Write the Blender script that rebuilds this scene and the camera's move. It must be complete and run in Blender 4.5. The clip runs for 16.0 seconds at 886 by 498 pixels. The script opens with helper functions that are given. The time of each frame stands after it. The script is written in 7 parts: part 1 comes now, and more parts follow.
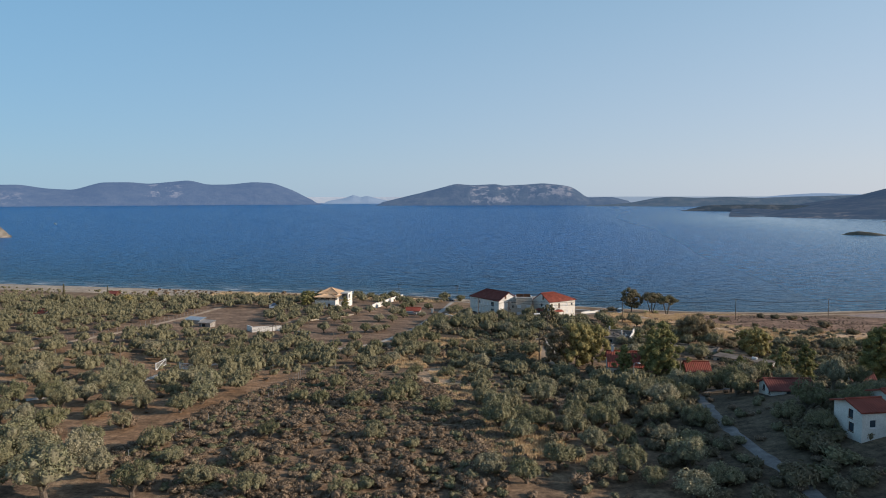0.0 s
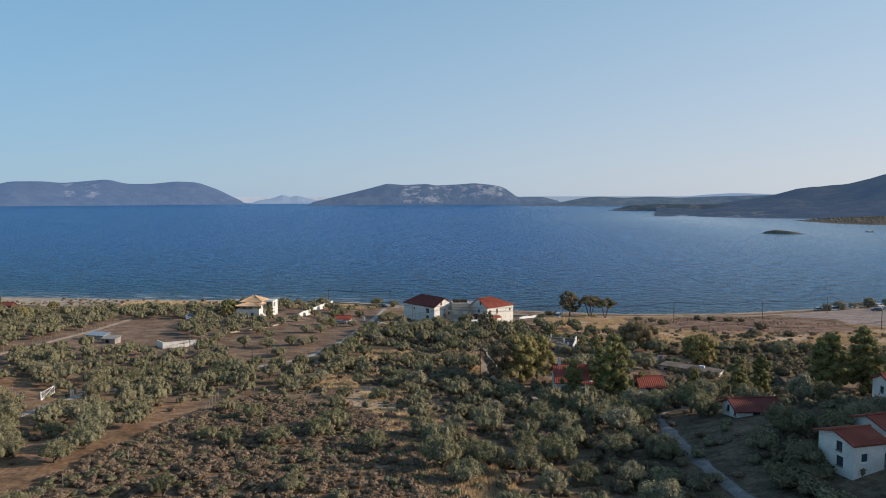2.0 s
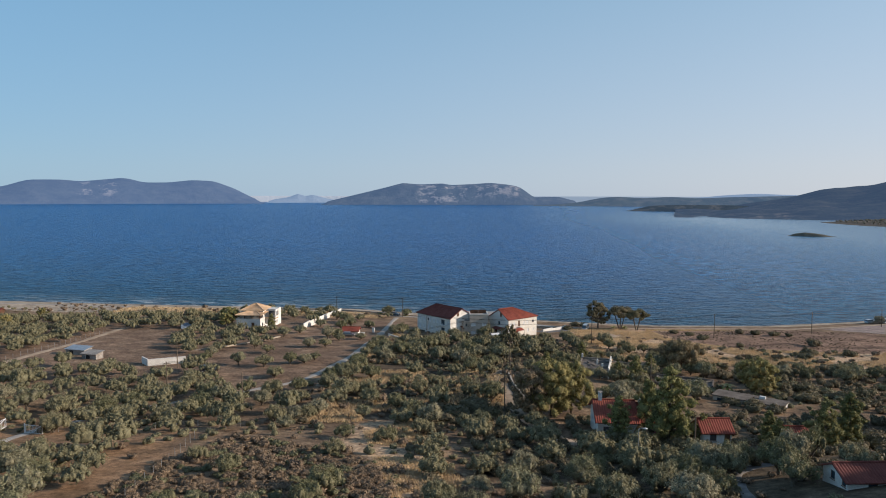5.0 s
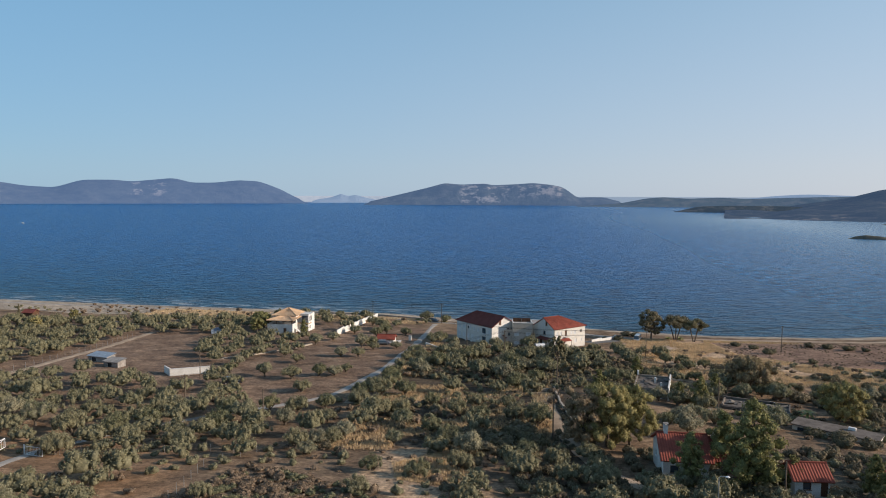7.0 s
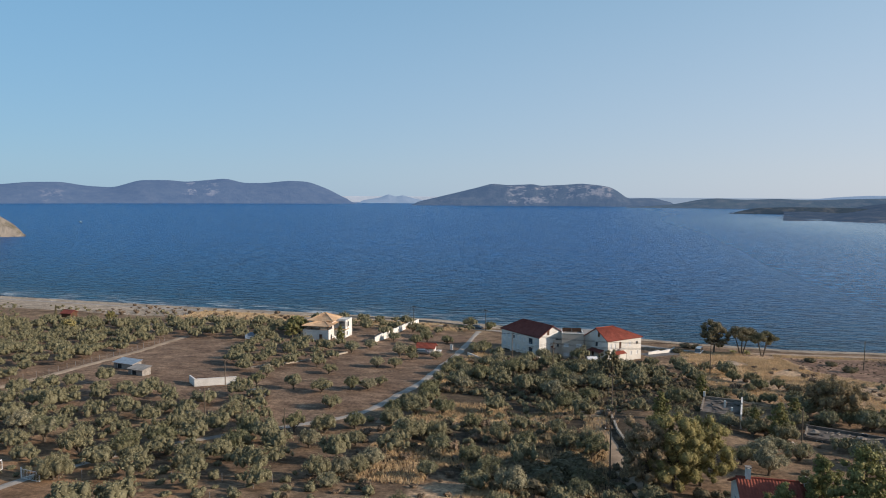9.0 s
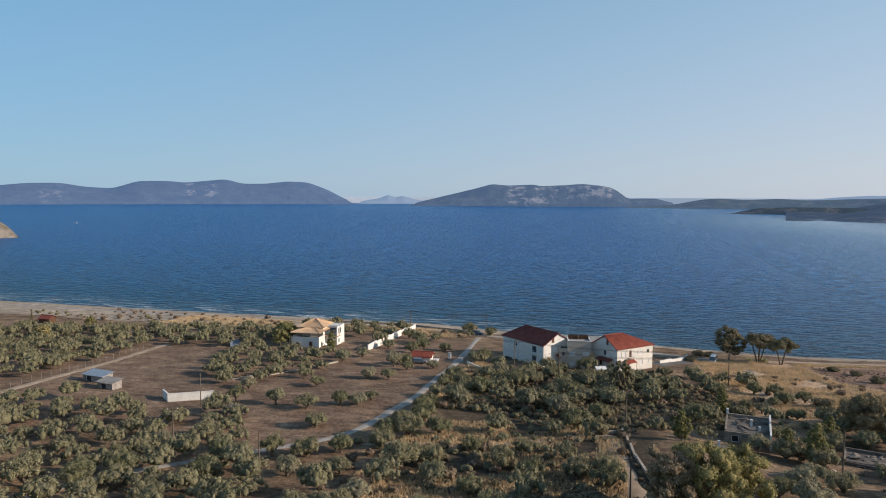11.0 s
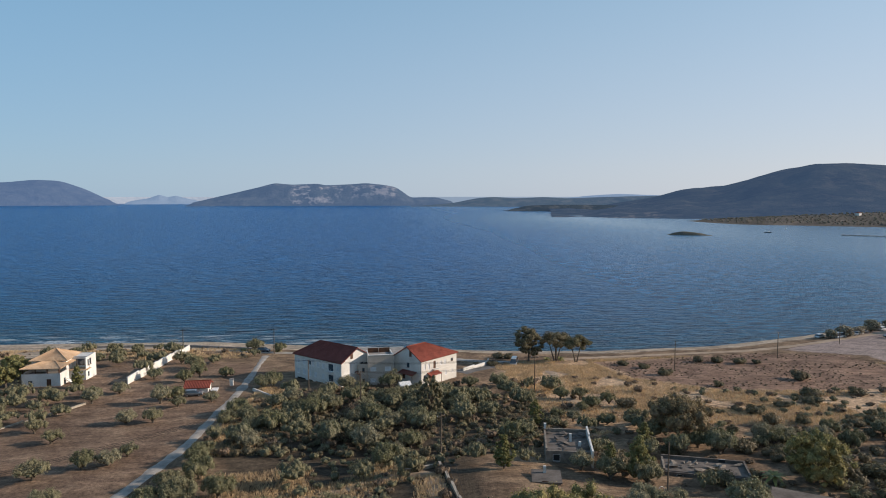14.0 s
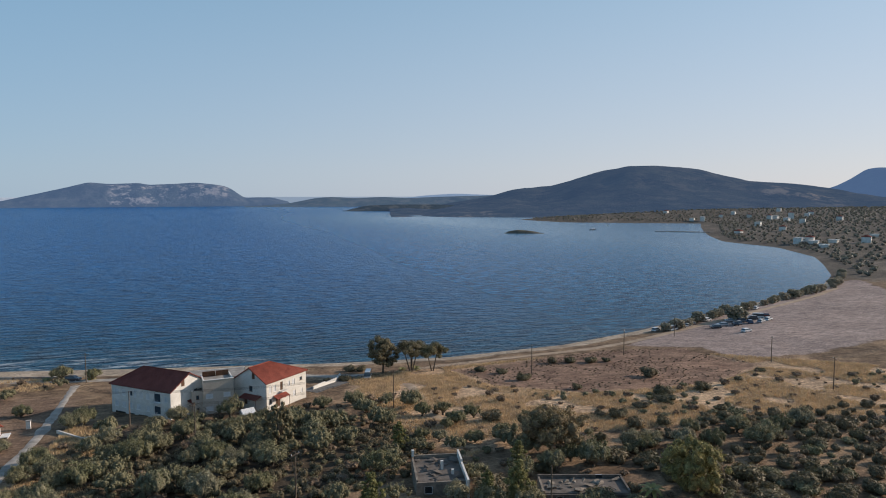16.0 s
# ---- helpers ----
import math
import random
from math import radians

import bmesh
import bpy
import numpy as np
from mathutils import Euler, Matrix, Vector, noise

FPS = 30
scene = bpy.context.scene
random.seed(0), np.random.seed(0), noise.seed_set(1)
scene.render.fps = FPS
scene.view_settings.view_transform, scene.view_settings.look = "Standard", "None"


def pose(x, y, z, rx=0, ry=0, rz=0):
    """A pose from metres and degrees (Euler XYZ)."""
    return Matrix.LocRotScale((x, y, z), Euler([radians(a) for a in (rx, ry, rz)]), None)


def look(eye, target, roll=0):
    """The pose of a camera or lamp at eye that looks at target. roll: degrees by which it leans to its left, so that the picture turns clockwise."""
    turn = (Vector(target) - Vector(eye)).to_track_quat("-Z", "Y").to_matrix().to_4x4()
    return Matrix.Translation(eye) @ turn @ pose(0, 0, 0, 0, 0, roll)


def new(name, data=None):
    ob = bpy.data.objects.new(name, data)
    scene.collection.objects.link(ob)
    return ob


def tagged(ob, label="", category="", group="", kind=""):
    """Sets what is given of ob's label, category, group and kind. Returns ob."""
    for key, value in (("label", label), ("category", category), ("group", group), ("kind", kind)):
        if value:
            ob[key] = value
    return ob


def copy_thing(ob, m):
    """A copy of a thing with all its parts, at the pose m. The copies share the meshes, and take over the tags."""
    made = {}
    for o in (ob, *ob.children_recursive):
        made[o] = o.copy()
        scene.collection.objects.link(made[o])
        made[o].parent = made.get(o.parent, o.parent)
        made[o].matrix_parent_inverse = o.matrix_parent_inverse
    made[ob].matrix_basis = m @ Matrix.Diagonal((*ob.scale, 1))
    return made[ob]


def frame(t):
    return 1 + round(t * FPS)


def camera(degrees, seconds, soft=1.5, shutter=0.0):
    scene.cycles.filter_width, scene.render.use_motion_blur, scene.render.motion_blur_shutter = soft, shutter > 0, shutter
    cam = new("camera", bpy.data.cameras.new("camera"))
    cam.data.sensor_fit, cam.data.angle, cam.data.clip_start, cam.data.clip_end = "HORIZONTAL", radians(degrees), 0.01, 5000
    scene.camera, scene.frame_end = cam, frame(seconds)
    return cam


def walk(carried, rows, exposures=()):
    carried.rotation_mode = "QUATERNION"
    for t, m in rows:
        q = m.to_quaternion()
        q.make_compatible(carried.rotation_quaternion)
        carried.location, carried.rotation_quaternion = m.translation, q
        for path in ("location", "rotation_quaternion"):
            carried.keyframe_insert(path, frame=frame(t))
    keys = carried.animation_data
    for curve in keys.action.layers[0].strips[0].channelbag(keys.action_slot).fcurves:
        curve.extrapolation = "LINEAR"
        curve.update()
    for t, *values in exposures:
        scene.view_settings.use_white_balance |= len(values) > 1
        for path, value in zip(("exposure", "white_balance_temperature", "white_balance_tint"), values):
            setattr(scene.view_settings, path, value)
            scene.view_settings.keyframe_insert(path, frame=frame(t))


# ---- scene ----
cam = camera(66.4, 16.0, soft=1.0)
PATH = [
    (0, (-12.863, -275.822, 52.541), (-13.156, -273.85, 52.384), -0.1),
    (0.5, (-13.342, -272.374, 52.666), (-13.547, -270.39, 52.509), -0.1),
    (1, (-13.896, -268.795, 52.797), (-14.028, -266.806, 52.64), -0.2),
    (1.5, (-14.412, -265.276, 52.897), (-14.515, -263.285, 52.739), -0.1),
    (2, (-14.872, -261.672, 52.999), (-14.966, -259.681, 52.841), -0.1),
    (2.5, (-15.236, -258.135, 53.101), (-15.33, -256.144, 52.943), -0.1),
    (3, (-15.539, -254.486, 53.187), (-15.633, -252.495, 53.028), -0.1),
    (3.5, (-15.776, -250.836, 53.215), (-15.865, -248.844, 53.056), -0.0),
    (6, (-17.173, -232.159, 53.461), (-17.372, -230.175, 53.301), 0.2),
    (6.5, (-17.341, -228.641, 53.417), (-17.568, -226.66, 53.257), 0.2),
    (7, (-17.597, -225.026, 53.334), (-17.858, -223.05, 53.175), 0.2),
    (7.5, (-17.741, -221.483, 53.251), (-18.082, -219.519, 53.092), 0.2),
    (8, (-17.888, -217.936, 53.219), (-18.283, -215.982, 53.06), 0.3),
    (8.5, (-18.168, -214.46, 53.184), (-18.565, -212.506, 53.026), 0.3),
    (9, (-18.595, -210.921, 53.13), (-18.993, -208.967, 52.972), 0.3),
    (11.5, (-20.911, -194.255, 52.248), (-21.308, -192.301, 52.093), 0.2),
    (12, (-21.365, -190.821, 52.207), (-21.487, -188.831, 52.051), 0.1),
    (12.5, (-22.262, -187.382, 52.229), (-22.206, -185.389, 52.072), 0.0),
    (13, (-22.898, -183.995, 52.281), (-22.811, -182.003, 52.124), 0.0),
    (13.5, (-23.391, -180.619, 52.349), (-23.25, -178.63, 52.193), 0.0),
    (14, (-23.742, -177.169, 52.452), (-23.516, -175.188, 52.295), -0.0),
    (14.5, (-23.967, -173.663, 52.57), (-23.629, -171.698, 52.413), -0.1),
    (15, (-24.107, -170.09, 52.663), (-23.648, -168.149, 52.506), -0.1),
    (15.5, (-24.141, -166.605, 52.72), (-23.569, -164.695, 52.562), -0.2),
    (16, (-24.089, -163.05, 52.785), (-23.403, -161.177, 52.627), -0.1),
]
walk(cam, [(t, look(eye, target, roll)) for t, eye, target, roll in PATH],
     exposures=[(0, 0.0, 6500, 14), (12.5, 0.0, 6500, 14), (14.5, -0.07, 6500, 14), (16, -0.12, 6500, 14)])

# ---- world, sun ----
SUN_AZ, SUN_EL = radians(90), radians(20)   # clockwise from +y; the sun stands off to the right
world = bpy.data.worlds.new("world")
scene.world = world
world.use_nodes = True
wn = world.node_tree.nodes
sky = wn.new("ShaderNodeTexSky")
sky.sky_type = 'NISHITA'
sky.sun_disc = False
sky.sun_elevation, sky.sun_rotation = SUN_EL, SUN_AZ
sky.altitude, sky.air_density, sky.dust_density, sky.ozone_density = 600, 1.0, 0.5, 2.0
veil = wn.new("ShaderNodeMix")            # thin even summer haze over the clear sky
veil.data_type = 'RGBA'
toward = wn.new("ShaderNodeVectorMath")    # the haze is paler and warmer on the sun's side
toward.operation = 'DOT_PRODUCT'
toward.inputs[1].default_value = (math.sin(SUN_AZ), math.cos(SUN_AZ), 0.0)
side = wn.new("ShaderNodeMapRange")
side.inputs[1].default_value, side.inputs[2].default_value = -0.8, 1.0
haze_tone = wn.new("ShaderNodeMix")
haze_tone.data_type = 'RGBA'
haze_tone.inputs[6].default_value, haze_tone.inputs[7].default_value = (1.72, 3.58, 5.20, 1), (5.6, 5.7, 6.1, 1)
up_way = wn.new("ShaderNodeTexCoord")
height_of = wn.new("ShaderNodeSeparateXYZ")
thins = wn.new("ShaderNodeMapRange")
thins.interpolation_type = 'SMOOTHSTEP'
for k, v in ((1, -0.05), (2, 0.85), (3, 0.84), (4, 0.22)):
    thins.inputs[k].default_value = v
world.node_tree.links.new(up_way.outputs["Generated"], height_of.inputs[0])
world.node_tree.links.new(up_way.outputs["Generated"], toward.inputs[0])
world.node_tree.links.new(toward.outputs[1], side.inputs[0])
world.node_tree.links.new(side.outputs[0], haze_tone.inputs[0])
climb = wn.new("ShaderNodeMapRange")       # clearer and bluer away from the horizon
climb.inputs[1].default_value, climb.inputs[2].default_value = 0.04, 0.28
deeper = wn.new("ShaderNodeMix")
deeper.data_type, deeper.blend_type = 'RGBA', 'MULTIPLY'
deeper.inputs[7].default_value = (0.74, 0.97, 1.05, 1)
world.node_tree.links.new(height_of.outputs[2], climb.inputs[0])
world.node_tree.links.new(climb.outputs[0], deeper.inputs[0])
world.node_tree.links.new(haze_tone.outputs[2], deeper.inputs[6])
world.node_tree.links.new(deeper.outputs[2], veil.inputs[7])
world.node_tree.links.new(height_of.outputs[2], thins.inputs[0])
world.node_tree.links.new(thins.outputs[0], veil.inputs[0])
world.node_tree.links.new(sky.outputs[0], veil.inputs[6])
world.node_tree.links.new(veil.outputs[2], wn["Background"].inputs[0])
wn["Background"].inputs[1].default_value = 0.122
sun = new("sun", bpy.data.lights.new("sun", 'SUN'))
sun.data.energy, sun.data.angle, sun.data.color = 5.0, radians(0.55), (1.0, 0.86, 0.70)
sun_dir = Vector((math.sin(SUN_AZ) * math.cos(SUN_EL), math.cos(SUN_AZ) * math.cos(SUN_EL), math.sin(SUN_EL)))
sun.matrix_world = look((300, -100, 200), Vector((300, -100, 200)) - sun_dir)

# ---- materials ----
def nodes_of(name):
    m = bpy.data.materials.new(name)
    m.use_nodes = True
    nt = m.node_tree
    return m, nt, nt.nodes["Principled BSDF"]


def noise_at(nt, scale, detail=4.0, rough=0.6, stretch=None):
    geo = nt.nodes.new("ShaderNodeNewGeometry")
    vec = geo.outputs["Position"]
    if stretch:
        mul = nt.nodes.new("ShaderNodeVectorMath")
        mul.operation = 'MULTIPLY'
        mul.inputs[1].default_value = stretch
        nt.links.new(vec, mul.inputs[0])
        vec = mul.outputs[0]
    tex = nt.nodes.new("ShaderNodeTexNoise")
    tex.inputs["Scale"].default_value, tex.inputs["Detail"].default_value = scale, detail
    tex.inputs["Roughness"].default_value = rough
    nt.links.new(vec, tex.inputs["Vector"])
    return tex.outputs["Fac"]


def ramp(nt, fac, stops):
    r = nt.nodes.new("ShaderNodeValToRGB")
    e = r.color_ramp.elements
    while len(e) < len(stops):
        e.new(0.5)
    for k, (pos, col) in zip(e, stops):
        k.position, k.color = pos, (*col, 1)
    nt.links.new(fac, r.inputs[0])
    return r.outputs[0]


def blend(nt, fac, a, b, how='MIX'):
    m = nt.nodes.new("ShaderNodeMix")
    m.data_type, m.blend_type = 'RGBA', how
    for sock, v in ((m.inputs[0], fac), (m.inputs[6], a), (m.inputs[7], b)):
        if isinstance(v, (int, float)):
            sock.default_value = v
        elif isinstance(v, tuple):
            sock.default_value = (*v, 1)
        else:
            nt.links.new(v, sock)
    return m.outputs[2]


def bump(nt, bsdf, fac, strength, distance):
    b = nt.nodes.new("ShaderNodeBump")
    b.inputs["Strength"].default_value, b.inputs["Distance"].default_value = strength, distance
    nt.links.new(fac, b.inputs["Height"])
    nt.links.new(b.outputs[0], bsdf.inputs["Normal"])


def surface(name, dark, light, scale, rough=0.85, fine=0.0, relief=0.3, depth=0.02, metal=0.0, stretch=None):
    """A surface with two scales of variation: stains of size 1/scale and grain of size 1/fine."""
    m, nt, bsdf = nodes_of(name)
    fine = fine or scale * 9
    big = ramp(nt, noise_at(nt, scale, 5, 0.6, stretch), [(0.32, dark), (0.68, light)])
    grain = noise_at(nt, fine, 3, 0.7, stretch)
    grey = ramp(nt, grain, [(0.25, (0.72, 0.72, 0.72)), (0.75, (1.2, 1.2, 1.2))])
    col = blend(nt, 0.75, big, grey, 'MULTIPLY')
    nt.links.new(col, bsdf.inputs["Base Color"])
    bsdf.inputs["Roughness"].default_value, bsdf.inputs["Metallic"].default_value = rough, metal
    bsdf.inputs["Specular IOR Level"].default_value = 0.3
    bump(nt, bsdf, grain, relief, depth)
    return m


TONES = {}


def leafy(name, dark, light, scale=1.2):
    """Foliage: each leaf clump its own shade, and each plant too."""
    TONES[name] = (dark, light)
    m, nt, bsdf = nodes_of(name)
    geo = nt.nodes.new("ShaderNodeNewGeometry")
    info = nt.nodes.new("ShaderNodeObjectInfo")
    one = ramp(nt, geo.outputs["Random Per Island"], [(0.0, dark), (1.0, light)])
    per = ramp(nt, info.outputs["Random"], [(0.0, (0.60, 0.66, 0.60)), (0.35, (0.95, 0.98, 0.86)), (0.7, (1.02, 1.0, 1.0)), (1.0, (1.30, 1.26, 1.24))])
    col = blend(nt, 1.0, one, per, 'MULTIPLY')
    patch = ramp(nt, noise_at(nt, scale, 2), [(0.3, (0.75, 0.75, 0.75)), (0.7, (1.2, 1.2, 1.15))])
    col = blend(nt, 1.0, col, patch, 'MULTIPLY')
    nt.links.new(col, bsdf.inputs["Base Color"])
    bsdf.inputs["Roughness"].default_value = 0.6
    bsdf.inputs["Specular IOR Level"].default_value = 0.25
    glow = nt.nodes.new("ShaderNodeBsdfTranslucent")     # light that shines through the leaves
    nt.links.new(col, glow.inputs[0])
    mix = nt.nodes.new("ShaderNodeMixShader")
    mix.inputs[0].default_value = 0.16
    nt.links.new(bsdf.outputs[0], mix.inputs[1])
    nt.links.new(glow.outputs[0], mix.inputs[2])
    nt.links.new(mix.outputs[0], nt.nodes["Material Output"].inputs[0])
    return m


M = {}
M["olive"] = leafy("olive_leaf", (0.165, 0.155, 0.090), (0.290, 0.270, 0.162))
M["olive_pale"] = leafy("olive_leaf_pale", (0.205, 0.192, 0.124), (0.345, 0.320, 0.212))
M["carob"] = leafy("dark_leaf", (0.116, 0.098, 0.060), (0.235, 0.196, 0.122))
M["pine"] = leafy("pine_needle", (0.140, 0.136, 0.056), (0.310, 0.290, 0.116))
M["eucalyptus"] = leafy("eucalyptus_leaf", (0.180, 0.158, 0.064), (0.420, 0.360, 0.155))
M["gum"] = leafy("gum_leaf", (0.120, 0.104, 0.060), (0.275, 0.235, 0.140))
M["scrub"] = leafy("scrub_leaf", (0.120, 0.086, 0.060), (0.340, 0.250, 0.172), 0.5)
M["drygrass"] = leafy("dry_grass", (0.54, 0.375, 0.250), (0.78, 0.565, 0.400), 0.3)
M["tamarisk"] = leafy("tamarisk_leaf", (0.275, 0.238, 0.178), (0.520, 0.450, 0.335))
M["carob_brown"] = leafy("carob_tree_leaf", (0.215, 0.160, 0.098), (0.395, 0.298, 0.180))
# leaf of the far plain, its colour lightened and greyed to imitate haze
M["far_leaf"] = leafy("hazed_leaf", (0.180, 0.164, 0.138), (0.320, 0.292, 0.244), 0.05)
M["bark"] = surface("bark", (0.075, 0.058, 0.042), (0.17, 0.14, 0.11), 3.0, 0.95, 18, 0.8, 0.03)
M["plaster"] = surface("white_plaster", (0.62, 0.60, 0.55), (0.80, 0.78, 0.73), 0.35, 0.85, 6.0, 0.15, 0.01)
M["cream"] = surface("cream_plaster", (0.62, 0.59, 0.53), (0.76, 0.73, 0.66), 0.3, 0.85, 6.0, 0.15, 0.01)
M["beige"] = surface("beige_plaster", (0.44, 0.39, 0.33), (0.56, 0.50, 0.43), 0.3, 0.85, 6.0, 0.15, 0.01)
M["tile"] = surface("red_roof_tile", (0.195, 0.046, 0.030), (0.32, 0.082, 0.052), 0.5, 0.8, 5.0, 0.4, 0.03)
M["tile_dark"] = surface("maroon_roof_tile", (0.135, 0.038, 0.030), (0.205, 0.062, 0.048), 0.5, 0.8, 5.0, 0.4, 0.03)
M["tile_orange"] = surface("ochre_roof_tile", (0.48, 0.31, 0.18), (0.63, 0.44, 0.28), 0.5, 0.8, 5.0, 0.4, 0.03)
M["concrete"] = surface("weathered_concrete", (0.22, 0.20, 0.18), (0.42, 0.39, 0.35), 0.5, 0.9, 4.0, 0.3, 0.02)
M["stone"] = surface("stone_wall", (0.28, 0.24, 0.19), (0.48, 0.42, 0.34), 0.9, 0.9, 5.0, 0.7, 0.05)
M["slab"] = surface("weathered_slab", (0.095, 0.080, 0.068), (0.20, 0.172, 0.148), 0.7, 0.9, 4.0, 0.5, 0.03)
M["rubblestone"] = surface("rough_rubble_stone", (0.16, 0.135, 0.11), (0.34, 0.29, 0.235), 0.9, 0.95, 5.0, 0.9, 0.06)
M["magenta"] = leafy("bougainvillea_bract", (0.22, 0.02, 0.10), (0.50, 0.06, 0.25))
M["road"] = surface("pale_concrete_road", (0.26, 0.235, 0.205), (0.45, 0.41, 0.36), 0.6, 0.9, 3.0, 0.3, 0.02)
M["lane"] = surface("worn_grey_lane", (0.14, 0.132, 0.125), (0.27, 0.252, 0.236), 0.8, 0.9, 4.0, 0.3, 0.02)
M["asphalt"] = surface("grey_asphalt", (0.10, 0.10, 0.10), (0.19, 0.18, 0.17), 0.2, 0.9, 6.0, 0.3, 0.01)
M["dirt"] = surface("dirt_track", (0.30, 0.22, 0.15), (0.47, 0.36, 0.26), 0.3, 0.95, 2.0, 0.5, 0.05)
M["wood"] = surface("weathered_pole_wood", (0.10, 0.075, 0.055), (0.20, 0.16, 0.12), 1.5, 0.9, 12.0, 0.5, 0.01)
M["metal"] = surface("galvanised_metal", (0.42, 0.43, 0.44), (0.60, 0.60, 0.60), 1.0, 0.45, 8.0, 0.1, 0.01, 0.7)
M["whitemetal"] = surface("white_paint", (0.70, 0.70, 0.69), (0.82, 0.82, 0.80), 1.0, 0.5, 8.0, 0.1, 0.01)
M["dark"] = surface("dark_opening", (0.02, 0.02, 0.022), (0.05, 0.05, 0.05), 1.0, 0.7)
M["shutter"] = surface("pale_shutter", (0.55, 0.56, 0.56), (0.70, 0.71, 0.71), 1.0, 0.6, 9.0)
M["brown"] = surface("brown_joinery", (0.07, 0.035, 0.02), (0.14, 0.07, 0.04), 1.0, 0.6, 9.0)
M["rubber"] = surface("black_rubber", (0.015, 0.015, 0.015), (0.03, 0.03, 0.03), 3.0, 0.8)


def glass_mat():
    m, nt, bsdf = nodes_of("window_glass")
    bsdf.inputs["Base Color"].default_value = (0.05, 0.07, 0.09, 1)
    bsdf.inputs["Roughness"].default_value = 0.06
    bsdf.inputs["Specular IOR Level"].default_value = 0.8
    return m


M["glass"] = glass_mat()


def attr(nt, name):
    a = nt.nodes.new("ShaderNodeAttribute")
    a.attribute_name = name
    return a.outputs["Fac"]


def ground_mat():
    m, nt, bsdf = nodes_of("ground_soil")
    fine = noise_at(nt, 1.3, 7, 0.8)
    mid = noise_at(nt, 0.16, 5, 0.65)
    big = noise_at(nt, 0.03, 4, 0.6)
    scrub = ramp(nt, mid, [(0.3, (0.10, 0.070, 0.048)), (0.5, (0.22, 0.155, 0.105)), (0.70, (0.35, 0.255, 0.165))])
    soil = ramp(nt, mid, [(0.25, (0.145, 0.100, 0.073)), (0.5, (0.215, 0.150, 0.108)), (0.72, (0.335, 0.245, 0.175))])
    orange = ramp(nt, mid, [(0.25, (0.15, 0.10, 0.06)), (0.5, (0.27, 0.172, 0.105)), (0.72, (0.42, 0.285, 0.18))])
    grass = ramp(nt, fine, [(0.3, (0.33, 0.228, 0.148)), (0.7, (0.63, 0.465, 0.315))])
    sand = ramp(nt, mid, [(0.3, (0.27, 0.225, 0.175)), (0.7, (0.54, 0.46, 0.37))])
    lot = ramp(nt, mid, [(0.3, (0.275, 0.222, 0.206)), (0.7, (0.385, 0.318, 0.297))])
    heath = ramp(nt, mid, [(0.35, (0.165, 0.106, 0.080)), (0.65, (0.325, 0.220, 0.163))])
    plain = ramp(nt, noise_at(nt, 0.02, 6, 0.7), [(0.35, (0.088, 0.080, 0.070)), (0.56, (0.135, 0.120, 0.104)), (0.76, (0.27, 0.225, 0.185))])
    col = scrub
    # darker soil tones paint in the shade on the slope and under the groves
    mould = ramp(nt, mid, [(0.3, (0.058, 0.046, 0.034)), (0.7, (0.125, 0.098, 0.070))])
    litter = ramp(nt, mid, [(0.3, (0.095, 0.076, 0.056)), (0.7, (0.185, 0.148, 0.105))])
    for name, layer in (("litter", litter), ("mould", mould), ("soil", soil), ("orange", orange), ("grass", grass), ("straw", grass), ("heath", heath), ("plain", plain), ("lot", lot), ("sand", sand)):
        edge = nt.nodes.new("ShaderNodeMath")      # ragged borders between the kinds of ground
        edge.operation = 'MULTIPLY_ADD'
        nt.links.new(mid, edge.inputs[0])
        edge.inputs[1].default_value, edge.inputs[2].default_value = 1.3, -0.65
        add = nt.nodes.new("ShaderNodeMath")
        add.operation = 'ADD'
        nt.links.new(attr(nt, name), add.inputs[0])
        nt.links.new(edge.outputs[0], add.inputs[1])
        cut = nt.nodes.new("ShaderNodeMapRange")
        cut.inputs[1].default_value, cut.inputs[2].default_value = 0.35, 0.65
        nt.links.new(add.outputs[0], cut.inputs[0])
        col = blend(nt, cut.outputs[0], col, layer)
    grain = ramp(nt, fine, [(0.34, (0.34, 0.34, 0.36)), (0.66, (1.55, 1.52, 1.46))])
    col = blend(nt, 0.8, col, grain, 'MULTIPLY')
    streak = noise_at(nt, 0.5, 4, 0.7, (0.45, 1.3, 1.0))       # worked soil and wheel marks
    col = blend(nt, 0.7, col, ramp(nt, streak, [(0.36, (0.60, 0.60, 0.62)), (0.64, (1.34, 1.31, 1.27))]), 'MULTIPLY')
    tone = ramp(nt, big, [(0.3, (0.82, 0.82, 0.82)), (0.7, (1.15, 1.13, 1.1))])
    col = blend(nt, 1.0, col, tone, 'MULTIPLY')
    nt.links.new(col, bsdf.inputs["Base Color"])
    bsdf.inputs["Roughness"].default_value = 0.95
    bsdf.inputs["Specular IOR Level"].default_value = 0.1
    bump(nt, bsdf, fine, 0.7, 0.25)
    return m


